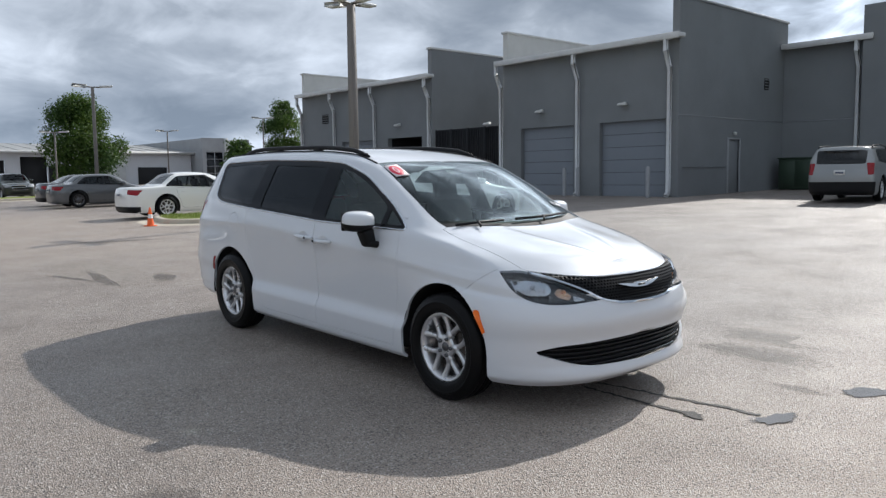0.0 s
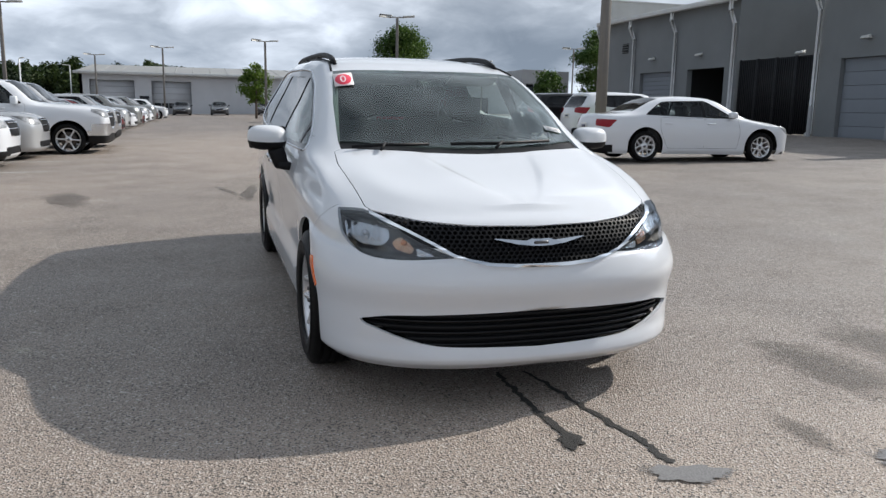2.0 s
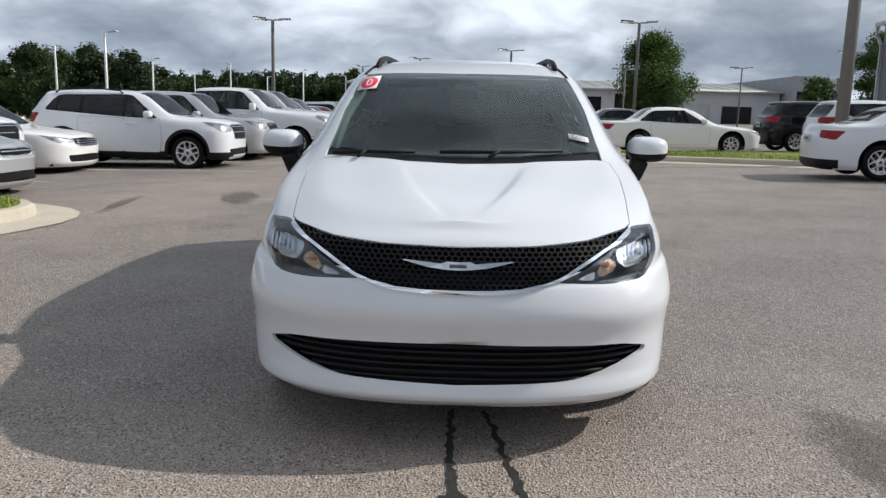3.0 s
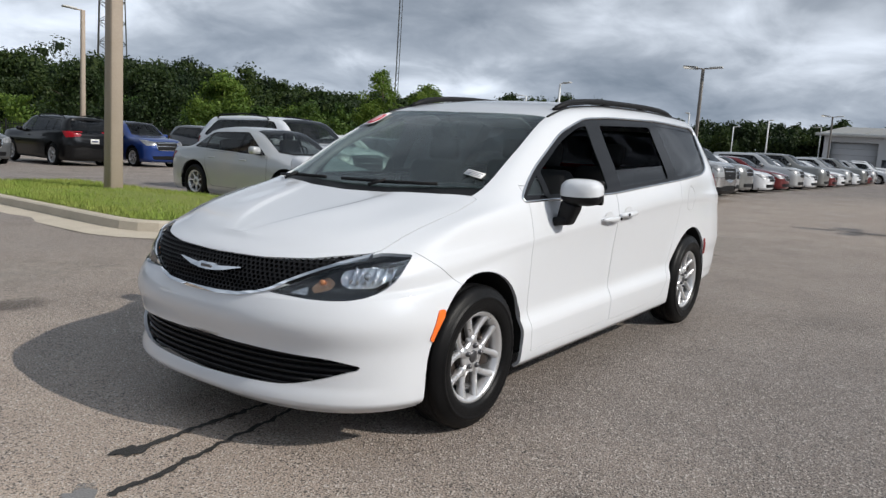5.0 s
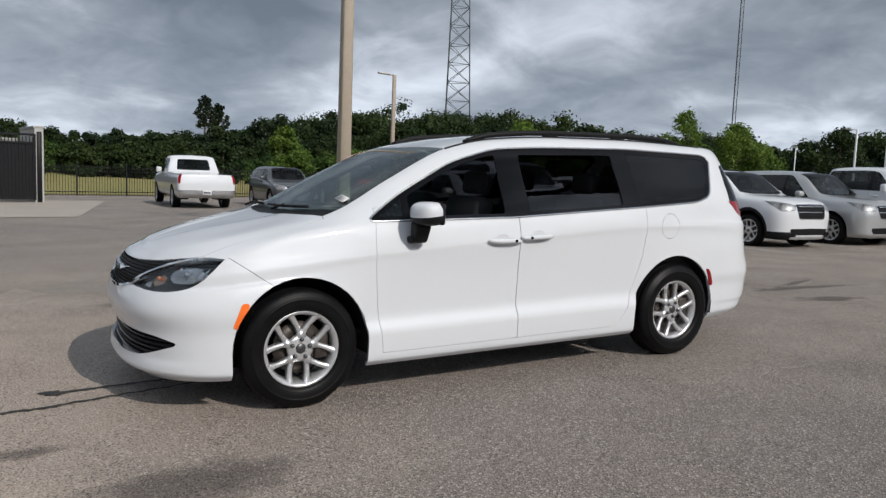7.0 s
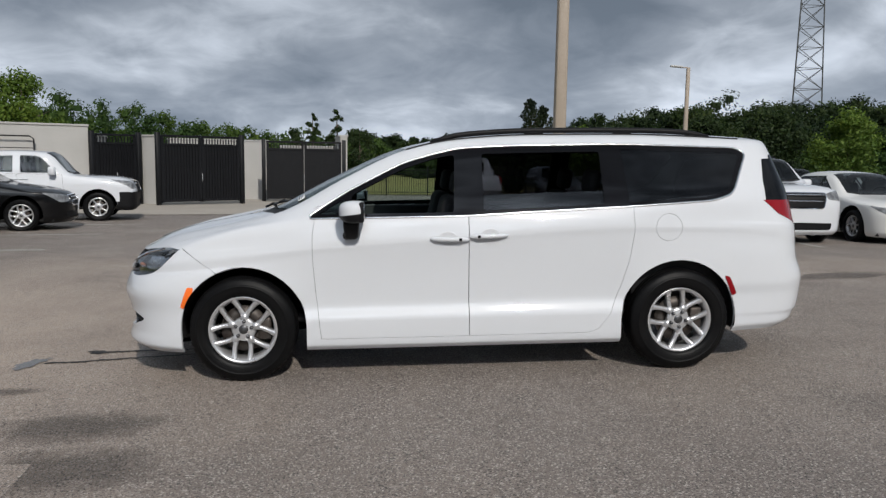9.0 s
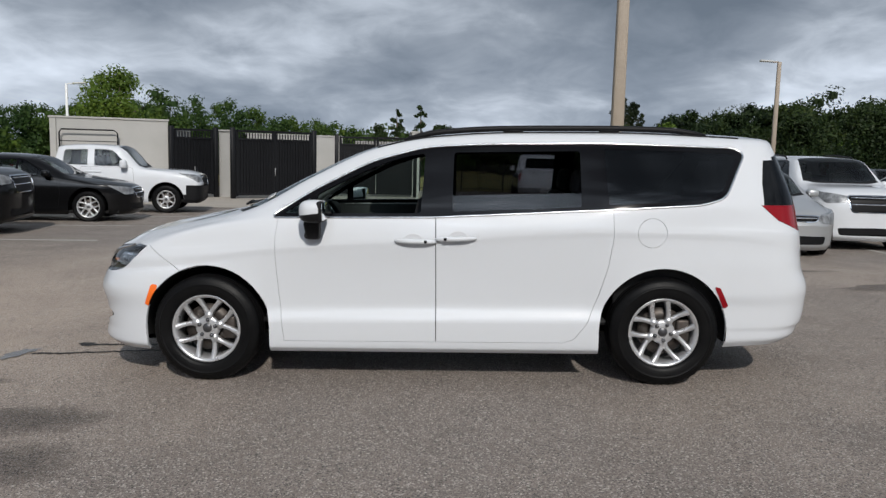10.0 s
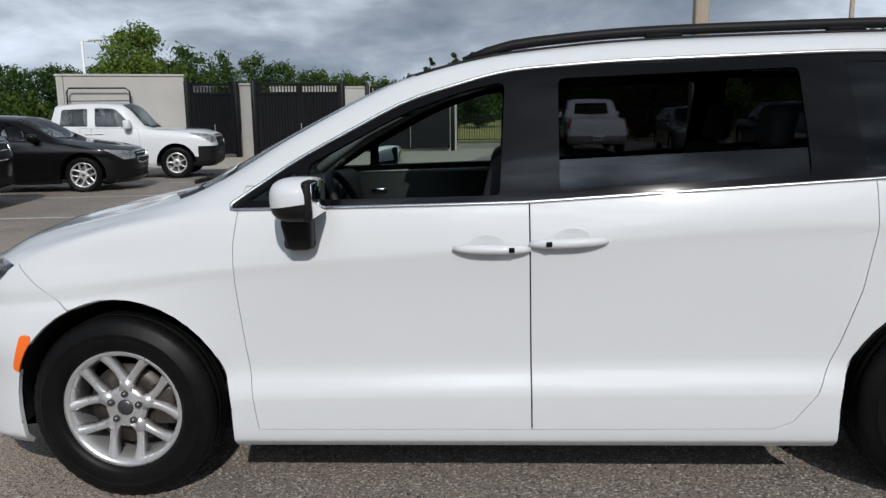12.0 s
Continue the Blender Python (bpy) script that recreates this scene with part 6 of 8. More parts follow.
    C("suv", "grey three-row SUV by the building", LIGHT_GREY, dict(BIG_SUV, wb=2.9, W=1.98, roofw=0.75, nr=5.0, tail_in=0.80, tail_out=0.22, tail_h=0.34, tail_z=1.17, tail_k=1.0, valance_r=0.62, rr=-2.2, rg=-2.4), m=stand(-4.72, 22.8, 98), category="SUV", rails=True)
    d = C("sedan", "dark sedan parked before the far workshop", DARK_GREY, SEDAN, m=stand(-82, -3.6, 0), category="sedan")
    for y in (0.2, 5.0):
        copy_thing(d, stand(-82, y, 0))
    w = C("pickup_truck", "white pickup parked before the far workshop", WHITE_PAINT, PICKUP, "truck", "pickup truck", stand(-85, -9.5, 90))
    copy_thing(w, stand(-84, 8.5, 0))


park_all()

# ---- the grey service building ----
CONCRETE = material("kerb_concrete", (0.50, 0.445, 0.36), rough=0.9, vary=0.5, scale=2.5, second=(0.34, 0.30, 0.24), fine=0.12, fine_scale=60, bump=0.3, bump_scale=90)
PAD = material("pad_concrete", (0.40, 0.36, 0.31), rough=0.9, vary=0.5, scale=0.8, second=(0.30, 0.275, 0.245), fine=0.12, fine_scale=50, bump=0.2, bump_scale=80)
DOOR_GREY = material("rolling_door_grey", (0.20, 0.22, 0.25), rough=0.55, vary=0.25, scale=0.7)
SPOUT = material("downspout_white", (0.60, 0.61, 0.62), rough=0.5, vary=0.3, scale=3)
TRIM_WHITE = material("gutter_white", (0.58, 0.58, 0.57), rough=0.55, vary=0.3, scale=2)
PANEL_GREY = material("grey_cladding", (0.33, 0.34, 0.35), rough=0.7, vary=0.3, scale=1.0)
PANEL_LIGHT = material("light_cladding", (0.55, 0.55, 0.53), rough=0.7, vary=0.3, scale=1.0)
BLACK_METAL = material("black_powder_coat", (0.007, 0.0075, 0.009), rough=0.5, spec=0.25, vary=0.4, scale=3, second=(0.016, 0.016, 0.018))
BOLLARD_GREY = material("bollard_grey", (0.30, 0.31, 0.32), rough=0.6, vary=0.3, scale=4)
FIXTURE = material("fixture_grey", (0.50, 0.50, 0.48), rough=0.5)
GREEN_BOX = material("utility_green", (0.025, 0.045, 0.028), rough=0.6, vary=0.3, scale=3)
# near-black base stands in for the shade inside bays and behind doors and vents
INSIDE_SHADE = material("interior_shade", (0.02, 0.02, 0.021), rough=0.9)
ROOF_METAL = material("roof_metal", (0.30, 0.30, 0.29), rough=0.5, metal=0.2, vary=0.3, scale=0.5)
WALL_PALE = material("workshop_white", (0.55, 0.56, 0.58), rough=0.75, vary=0.25, scale=0.4)


def wall_run(name, a, b, z0, z1, holes, mat, label, thick=0.3, parent=None, ledges=()):
    """An upright wall from a to b, seen from its right-hand side, with rectangular holes (start, end, bottom, top) that go through it."""
    a, b = Vector(a), Vector(b)
    L = (b - a).length
    u = (b - a) / L
    n = Vector((u.y, -u.x))
    xs = sorted({0.0, L} | {h for o in holes for h in o[:2]})
    zs = sorted({z0, z1} | {h for o in holes for h in o[2:4]})
    bm = bmesh.new()
    P = lambda s, z, d: (a.x + u.x * s - n.x * d, a.y + u.y * s - n.y * d, z)
    solid = lambda i, j: 0 <= i < len(xs) - 1 and 0 <= j < len(zs) - 1 and not any(o[0] - 1e-6 <= xs[i] and xs[i + 1] <= o[1] + 1e-6 and o[2] - 1e-6 <= zs[j] and zs[j + 1] <= o[3] + 1e-6 for o in holes)
    quad = lambda *c: bm.faces.new([bm.verts.new(p) for p in c])
    for i in range(len(xs) - 1):
        for j in range(len(zs) - 1):
            if not solid(i, j):
                continue
            s0, s1, q0, q1 = xs[i], xs[i + 1], zs[j], zs[j + 1]
            quad(P(s0, q0, 0), P(s1, q0, 0), P(s1, q1, 0), P(s0, q1, 0))
            quad(P(s1, q0, thick), P(s0, q0, thick), P(s0, q1, thick), P(s1, q1, thick))
            if not solid(i - 1, j):
                quad(P(s0, q0, thick), P(s0, q0, 0), P(s0, q1, 0), P(s0, q1, thick))
            if not solid(i + 1, j):
                quad(P(s1, q0, 0), P(s1, q0, thick), P(s1, q1, thick), P(s1, q1, 0))
            if not solid(i, j - 1):
                quad(P(s0, q0, thick), P(s1, q0, thick), P(s1, q0, 0), P(s0, q0, 0))
            if not solid(i, j + 1):
                quad(P(s0, q1, 0), P(s1, q1, 0), P(s1, q1, thick), P(s0, q1, thick))
    bmesh.ops.remove_doubles(bm, verts=bm.verts, dist=0.001)
    return part(name, bm, mat, parent, label, smooth=False)


def rolling_door(parent, x0, x1, y, z0, z1, mat=DOOR_GREY, panels=6):
    """Sectional door set back in its opening, each panel proud with a joint below it."""
    door = part("rolling_door", box(bmesh.new(), (x1 - x0, 0.03, z1 - z0), ((x0 + x1) / 2, y + 0.05, (z0 + z1) / 2)), INSIDE_SHADE, parent)
    h = (z1 - z0) / panels
    me = None
    for i in range(panels):
        at = Matrix.Translation(((x0 + x1) / 2, y, z0 + h * (i + 0.5)))
        if me is None:
            bm = bmesh.new()
            box(bm, (x1 - x0 - 0.02, 0.05, h - 0.012), bevel=0.008)
            for k in (-0.25, 0.25):
                box(bm, (x1 - x0 - 0.06, 0.01, 0.012), (0, -0.026, k * h))
            me = mesh_of("door_panel", bm, mat, smooth=False)
        again("door_panel", me, door, at)
    return door


def downspout(parent, x, y, ztop, z0):
    bm = bmesh.new()
    for a, b in (((0, -0.42, ztop), (0, -0.42, ztop - 0.55)), ((0, -0.42, ztop - 0.5), (0, -0.12, ztop - 1.15)), ((0, -0.12, ztop - 1.1), (0, -0.12, z0 + 0.12)), ((0, -0.12, z0 + 0.16), (0, -0.28, z0 + 0.05))):
        a, b = Vector(a) + Vector((x, y, 0)), Vector(b) + Vector((x, y, 0))
        d = b - a
        box(bm, (0.15, 0.11, d.length), (a + b) / 2, d.to_track_quat("Z", "Y").to_matrix().to_4x4(), bevel=0.012)
    sp = part("downspout", bm, SPOUT, parent)
    for z in (ztop - 1.6, (ztop + z0) / 2, z0 + 0.8):
        bm = bmesh.new()
        box(bm, (0.21, 0.03, 0.04), (x, y - 0.06, z))
        part("strap", bm, SPOUT, sp)
    return sp


def wall_lamp(parent, x, y, z, s=1.0):
    bm = bmesh.new()
    box(bm, (0.42 * s, 0.26 * s, 0.11 * s), (x, y - 0.20 * s, z), bevel=0.03, seg=2, taper=(0.8, 0.7))
    lamp = part("wall_lamp", bm, FIXTURE, parent)
    bm = bmesh.new()
    box(bm, (0.12 * s, 0.14 * s, 0.10 * s), (x, y - 0.05, z + 0.05), bevel=0.01)
    part("bracket", bm, FIXTURE, lamp)


def louvre(parent, m, w, h, n=4):
    bm = bmesh.new()
    box(bm, (w, 0.02, h), (0, 0.02, 0))
    v = part("wall_vent", bm, INSIDE_SHADE, parent, at=m)
    for i in range(n):
        bm = bmesh.new()
        box(bm, (w, 0.07, 0.015), (0, -0.02, -h / 2 + h * (i + 0.5) / n), Matrix.Rotation(radians(35), 4, "X"))
        part("slat", bm, WALL_GREY, v)


def build_service_building():
    g = 0.55
    b = thing("service_building", "grey stucco service building with garage doors and white downspouts", "building")
    F, EAVE, PAR = 22.4, 6.62, 8.08
    # south front, eastern and western sections, with an alley between them
    wall_run("wall_south_east", (-20.6, F), (-11.25, F), g - 0.6, EAVE, [(1.15, 4.25, g - 0.6, 3.62), (5.65, 8.85, g - 0.6, 3.62)], WALL_GREY, "", parent=b)
    wall_run("wall_south_west", (-38.7, F), (-25.8, F), g - 0.6, EAVE, [(4.5, 7.8, g - 0.6, 3.60), (9.05, 12.05, g - 0.6, 3.62)], WALL_GREY, "", parent=b)
    # gable walls that stand above the eaves
    wall_run("wall_east", (-11.2, F - 0.02), (-11.2, 31.35), g - 0.6, PAR + 0.1, [(3.75, 4.70, g - 0.6, 2.88)], WALL_GREY, "", parent=b)
    wall_run("gable_wall", (-20.3, F + 0.02), (-20.3, 50), 3.0, PAR, [], PANEL_LIGHT, "", parent=b)
    wall_run("gable_wall", (-25.75, F - 0.02), (-25.75, 50), g - 0.6, PAR, [], WALL_GREY, "", parent=b)
    wall_run("gable_wall", (-38.4, F + 0.02), (-38.4, 50), 3.0, PAR, [], PANEL_LIGHT, "", parent=b)
    wall_run("wall_north", (-11.3, 50.3), (-38.7, 50.3), g - 0.6, EAVE, [], WALL_GREY, "", parent=b)
    # right-hand wing set back
    wall_run("wall_wing", (-11.2, 31.05), (-7.7, 31.05), g - 0.6, 7.0, [], WALL_GREY, "", parent=b)
    wall_run("wall_wing_tall", (-7.7, 30.65), (14, 30.65), g - 0.6, 8.35, [], WALL_GREY, "", parent=b)
    wall_run("wall_wing_end", (-7.7, 50), (-7.7, 30.67), g - 0.6, 8.35, [], WALL_GREY, "", parent=b)
    for x0, x1, y0, y1, z in ((-20.3, -11.4, F + 0.1, 50, EAVE), (-38.4, -25.9, F + 0.1, 50, EAVE), (-11, -7.8, 31.15, 50, 7.0), (-7.7, 14, 30.85, 50, 7.7)):
        bm = bmesh.new()
        prism(bm, [(x0, y0), (x1, y0), (x1, y1), (x0, y1)], z - 0.12, z)
        part("roof", bm, ROOF_METAL, b, smooth=False)
    # gutters and copings
    for x0, x1, y, z in ((-20.75, -10.95, F, EAVE), (-38.85, -25.6, F, EAVE), (-11.15, -7.3, 31.05, 7.0)):
        bm = bmesh.new()
        box(bm, (x1 - x0, 0.45, 0.16), ((x0 + x1) / 2, y - 0.22, z + 0.08), bevel=0.02)
        box(bm, (x1 - x0, 0.05, 0.24), ((x0 + x1) / 2, y - 0.46, z + 0.06), bevel=0.01)
        part("gutter", bm, TRIM_WHITE, b, "white metal gutter")
    for x, y0, y1, z in ((-11.2, F - 0.1, 31.4, PAR + 0.1), (-20.3, F - 0.06, 50, PAR), (-25.75, F - 0.1, 50, PAR), (-38.4, F - 0.06, 50, PAR)):
        bm = bmesh.new()
        box(bm, (0.40, y1 - y0, 0.10), (x - 0.15, (y0 + y1) / 2, z + 0.05), bevel=0.01)
        part("coping", bm, TRIM_WHITE if z < PAR + 0.05 else BOLLARD_GREY, b)
    for x in (-11.55, -16.05, -20.65, -25.95, -30.75, -34.9, -38.65):
        downspout(b, x, F, EAVE + 0.05, g)
    downspout(b, -7.95, 31.05, 7.05, g)
    for x0, x1 in ((-19.45, -16.35), (-14.95, -11.75)):
        rolling_door(b, x0, x1, F + 0.22, g - 0.05, 3.62)
    rolling_door(b, -34.2, -30.9, F + 0.22, 2.2, 3.60)
    # shade of the open bay, put into a near-black box
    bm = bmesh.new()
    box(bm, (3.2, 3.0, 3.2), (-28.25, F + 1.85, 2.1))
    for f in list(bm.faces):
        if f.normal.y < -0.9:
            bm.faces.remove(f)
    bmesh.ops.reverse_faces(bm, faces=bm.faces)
    part("dark_bay", bm, INSIDE_SHADE, b, smooth=False)
    # solid near-black box in place of the shade under the half-open door
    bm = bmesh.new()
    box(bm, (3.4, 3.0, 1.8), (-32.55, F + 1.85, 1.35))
    part("dark_bay", bm, INSIDE_SHADE, b, smooth=False)
    for x, z in ((-13.66, 4.30), (-18.14, 4.32), (-28.5, 4.30), (-32.8, 4.33)):
        wall_lamp(b, x, F, z)
    louvre(b, pose(-36.0, F - 0.02, 5.1), 0.7, 0.55)
    louvre(b, pose(-11.18, 29.4, 5.35, 0, 0, 90), 0.42, 0.5)
    # walk door, its lamp and the joint lines on the east wall
    bm = bmesh.new()
    box(bm, (0.05, 0.90, 2.28), (-11.26, 26.63, 1.72), bevel=0.006)
    d = part("walk_door", bm, WALL_GREY, b, "flush grey steel walk door")
    for y in (26.15, 27.11):
        bm = bmesh.new()
        box(bm, (0.10, 0.06, 2.34), (-11.2, y, 1.72), bevel=0.005)
        part("door_frame", bm, BOLLARD_GREY, d)
    bm = bmesh.new()
    box(bm, (0.10, 1.02, 0.06), (-11.2, 26.63, 2.90), bevel=0.005)
    part("door_frame", bm, BOLLARD_GREY, d)
    bm = bmesh.new()
    box(bm, (0.06, 0.12, 0.03), (-11.2, 26.3, 1.55), bevel=0.005)
    part("door_handle", bm, BRIGHT, d)
    bm = bmesh.new()
    box(bm, (0.10, 0.16, 0.14), (-11.13, 26.63, 3.12), bevel=0.02)
    part("wall_lamp", bm, FIXTURE, b)
    for z in (3.74,):
        bm = bmesh.new()
        box(bm, (0.012, 8.6, 0.025), (-11.192, 26.72, z))
        box(bm, (3.4, 0.012, 0.025), (-9.45, 31.044, z))
        part("joint_strip", bm, BOLLARD_GREY, b)
    bm = bmesh.new()
    tube(bm, [(-11.15, 22.7, 1.72), (-11.15, 26.05, 1.72)], 0.02, 6)
    part("conduit", bm, WALL_GREY, b)
    return b


def build_alley_gate():
    g = thing("alley_gate", "black ribbed metal gates closing the alley", "gate")
    z0, z1 = 0.62, 3.86
    for k in range(4):
        x0 = -25.55 + 1.22 * k
        bm = bmesh.new()
        box(bm, (1.16, 0.05, z1 - z0), (x0 + 0.60, 22.5, (z0 + z1) / 2))
        leaf = part("gate_leaf", bm, BLACK_METAL, g)
        for i in range(9):
            bm = bmesh.new()
            box(bm, (0.06, 0.05, z1 - z0 - 0.1), (x0 + 0.1 + 0.125 * i, 22.46, (z0 + z1) / 2), bevel=0.008)
            part("rib", bm, BLACK_METAL, leaf)
        for xx in (x0 + 0.03, x0 + 1.18):
            bm = bmesh.new()
            box(bm, (0.07, 0.09, z1 - z0 + 0.05), (xx, 22.45, (z0 + z1) / 2), bevel=0.01)
            part("stile", bm, BLACK_METAL, leaf)
    wall_lamp(g, -21.6, 22.5, 3.98)
    return g


build_service_building()
build_alley_gate()


def bollard(x, y):
    b = thing("bollard", "grey steel bollard by the garage door", "bollard", stand(x, y, 0), "bollards")
    bm = bmesh.new()
    lathe(bm, [(0.085, -0.1), (0.085, 1.14), (0.075, 1.19), (0.05, 1.22), (0.0, 1.235)], 16, "z")
    part("post", bm, BOLLARD_GREY, b)
    return b


for bx, by in ((-12.15, 21.8), (-16.35, 21.8), (-15.65, 21.85), (-20.2, 21.85)):
    bollard(bx, by)


def utility_box():
    b = thing("utility_box", "dark green utility cabinet beside the wall", "utility box", stand(-10.0, 30.2, 0))
    bm = bmesh.new()
    box(bm, (1.5, 0.8, 1.35), (0, 0, 0.70), bevel=0.03)
    body = part("cabinet", bm, GREEN_BOX, b)
    bm = bmesh.new()
    box(bm, (1.6, 0.9, 0.06), (0, 0, 1.40), bevel=0.015)
    part("lid", bm, GREEN_BOX, b)
    for x in (-0.37, 0.37):
        bm = bmesh.new()
        box(bm, (0.68, 0.02, 1.1), (x, -0.41, 0.72), bevel=0.008)
        part("door", bm, GREEN_BOX, b)


utility_box()


# ---- the far workshop ----
def build_workshop():
    b = thing("workshop", "long pale metal workshop with roller doors", "building")
    z = 0.2
    X = -90.0
    holes = [(1.0, 5.7, z, 4.0), (7.5, 11.8, z, 4.0), (27.4, 30.4, z, 3.8), (31.9, 34.7, z, 4.2)]
    wall_run("wall_front", (X, -14.5), (X, 37), z - 1, 4.85, holes, WALL_PALE, "", parent=b)
    wall_run("wall_side", (X - 40, -14.5), (X, -14.5), z - 1, 4.85, [], WALL_PALE, "", parent=b)
    bm = bmesh.new()
    q = [(X + 0.6, 4.80), (X - 16, 6.35), (X - 32, 4.80)]
    a = [bm.verts.new((x, -15, h)) for x, h in q]
    c = [bm.verts.new((x, 37.4, h)) for x, h in q]
    for i in range(2):
        bm.faces.new((a[i], c[i], c[i + 1], a[i + 1]))
    bm.faces.new(a)
    part("roof", bm, ROOF_METAL, b, smooth=False)
    for i in range(26):
        bm = bmesh.new()
        y = -14.5 + 2.0 * i
        tube(bm, [(X + 0.6, y, 4.82), (X - 16, y, 6.37)], 0.035, 4)
        part("roof_seam", bm, ROOF_METAL, b)
    bm = bmesh.new()
    box(bm, (0.25, 52.4, 0.3), (X + 0.7, 11.2, 4.75))
    part("gutter", bm, TRIM_WHITE, b)
    for (s0, s1, z0, z1), pane in zip(holes, (True, True, False, False)):
        y0, y1 = -14.5 + s0, -14.5 + s1
        bm = bmesh.new()
        box(bm, (0.1, y1 - y0, z1 - z0), (X - 0.5, (y0 + y1) / 2, (z0 + z1) / 2))
        # the open bays are slabs whose near-black colour gives the shade within
        d = part("bay_door" if pane else "open_bay", bm, WALL_PALE if pane else INSIDE_SHADE, b)
        if pane:
            for i in range(5):
                bm = bmesh.new()
                box(bm, (0.06, y1 - y0 - 0.1, 0.03), (X - 0.42, (y0 + y1) / 2, z0 + (z1 - z0) * (i + 0.5) / 5.5))
                part("door_rail", bm, BOLLARD_GREY, d)
            for i in range(5):
                bm = bmesh.new()
                w = (y1 - y0 - 0.4) / 5
                box(bm, (0.05, w - 0.12, 0.55), (X - 0.43, y0 + 0.2 + w * (i + 0.5), z0 + 1.05))
                part("door_pane", bm, PANE, d)
    for y in (-7.8,):
        bm = bmesh.new()
        box(bm, (0.08, 1.0, 2.1), (X + 0.05, y, z + 1.05))
        part("side_door", bm, DARK_GREY, b)
    # showroom wing further along
    wing = thing("showroom_wing", "grey flat-roofed showroom wing beyond the workshop", "building")
    wall_run("wall_front", (X + 3, 37.2), (X + 3, 40.1), z - 1, 6.6, [(0.45, 2.75, 0.4, 4.9)], PANEL_GREY, "", parent=wing)
    wall_run("wall_side", (X - 20, 37.2), (X + 2.7, 37.2), z - 1, 6.55, [], PANEL_GREY, "", parent=wing)
    wall_run("wall_back_block", (X + 1, 40.45), (X + 1, 44.6), z - 1, 4.9, [], WALL_GREY, "", parent=wing)
    wall_run("parapet", (X + 1, 40.45), (X + 1, 43.0), 4.9, 6.5, [], PANEL_LIGHT, "", parent=wing)
    wall_run("parapet", (X + 1, 43.0), (X + 1, 44.6), 4.9, 6.6, [], WALL_GREY, "", parent=wing)
    bm = bmesh.new()
    box(bm, (0.5, 0.35, 7.4), (X + 3.1, 40.28, 2.9), bevel=0.02)
    part("fin", bm, TRIM_WHITE, wing)
    bm = bmesh.new()
    box(bm, (0.1, 2.3, 4.5), (X + 2.85, 38.8, 2.65))
    win = part("window", bm, PANE, wing)
    for i in range(6):
        bm = bmesh.new()
        box(bm, (0.08, 2.3, 0.07), (X + 2.95, 38.8, 0.45 + 0.88 * i))
        part("mullion", bm, BOLLARD_GREY, win)
    for i in range(3):
        bm = bmesh.new()
        box(bm, (0.08, 0.07, 4.5), (X + 2.96, 37.69 + 1.11 * i, 2.65))
        part("mullion", bm, BOLLARD_GREY, win)
    for s0, s1, zz in ((19.5, 23.0, 3.2), (24.5, 28.0, 3.2), (29.5, 33, 3.0)):
        bm = bmesh.new()
        box(bm, (0.1, s1 - s0, zz - z), (X + 0.08, s0 + 2.5, (zz + z) / 2))
        part("bay_door", bm, INSIDE_SHADE if s0 != 24.5 else PANEL_LIGHT, b)


build_workshop()


# ---- lamp posts ----
POLE_TAN = material("pole_tan", (0.36, 0.30, 0.24), rough=0.7, vary=0.4, scale=2.0, second=(0.27, 0.225, 0.18), fine=0.1, fine_scale=40, bump=0.15, bump_scale=60)
POLE_GREY = material("pole_bronze", (0.17, 0.155, 0.14), rough=0.6, vary=0.3, scale=2)
POLE_WHITE = material("pole_white", (0.72, 0.73, 0.73), rough=0.5)


def lamp_post(x, y, h, mat, w=0.20, arms=2, turn=0.0, label="square steel lamp post with two flat heads", group="lamp posts", base=True):
    p = thing("lamp_post", label, "lamp post", stand(x, y, turn), group)
    bm = bmesh.new()
    box(bm, (w, w, h + 0.2), (0, 0, h / 2 - 0.1), bevel=w * 0.08, taper=(0.82, 0.82))
    part("pole", bm, mat, p)
    if base:
        bm = bmesh.new()
        box(bm, (w * 1.9, w * 1.9, 0.05), (0, 0, 0.03), bevel=0.01)
        part("base_plate", bm, mat, p)
    ang = [math.pi * 2 * k / arms for k in range(arms)]
    for a in ang:
        r = Matrix.Rotation(a, 4, "Z")
        bm = bmesh.new()
        box(bm, (0.35, 0.06, 0.06), r @ Vector((0.22, 0, h + 0.0)), r)
        arm = part("arm", bm, mat, p)
        bm = bmesh.new()
        box(bm, (0.62, 0.32, 0.085), r @ Vector((0.62, 0, h + 0.05)), r @ Matrix.Rotation(radians(-4), 4, "Y"), bevel=0.025, seg=2)
        part("head", bm, FIXTURE, arm)
    return p


lamp_post(-13.66, 8.95, 6.2, POLE_GREY, 0.24, 4, 10, "tall square bronze lamp post on the grass island")
lamp_post(-3.35, -10.5, 6.6, POLE_TAN, 0.26, 2, 0, "tan square lamp post on the grass island")
lamp_post(-15.7, -33.8, 6.9, POLE_TAN, 0.22, 1, -10, "tan lamp post with one flat head by the fence")
for lx, ly, lh in ((-36.0, 8.6, 5.8), (-52.3, 2.9, 5.6), (-34.4, -10.0, 5.7), (-66.0, -4.6, 5.9), (-75.0, -11.0, 5.7)):
    lamp_post(lx, ly, lh, POLE_GREY, 0.17, 2, 95 if ly < 5 else 80)
for lx, ly, lh in ((-54.0, 11.5, 4.4), (-62.0, 22.8, 5.0), (-56.2, 29.0, 5.9)):
    lamp_post(lx, ly, lh, POLE_GREY, 0.12, 2, 60, "low lamp post with two flat heads")
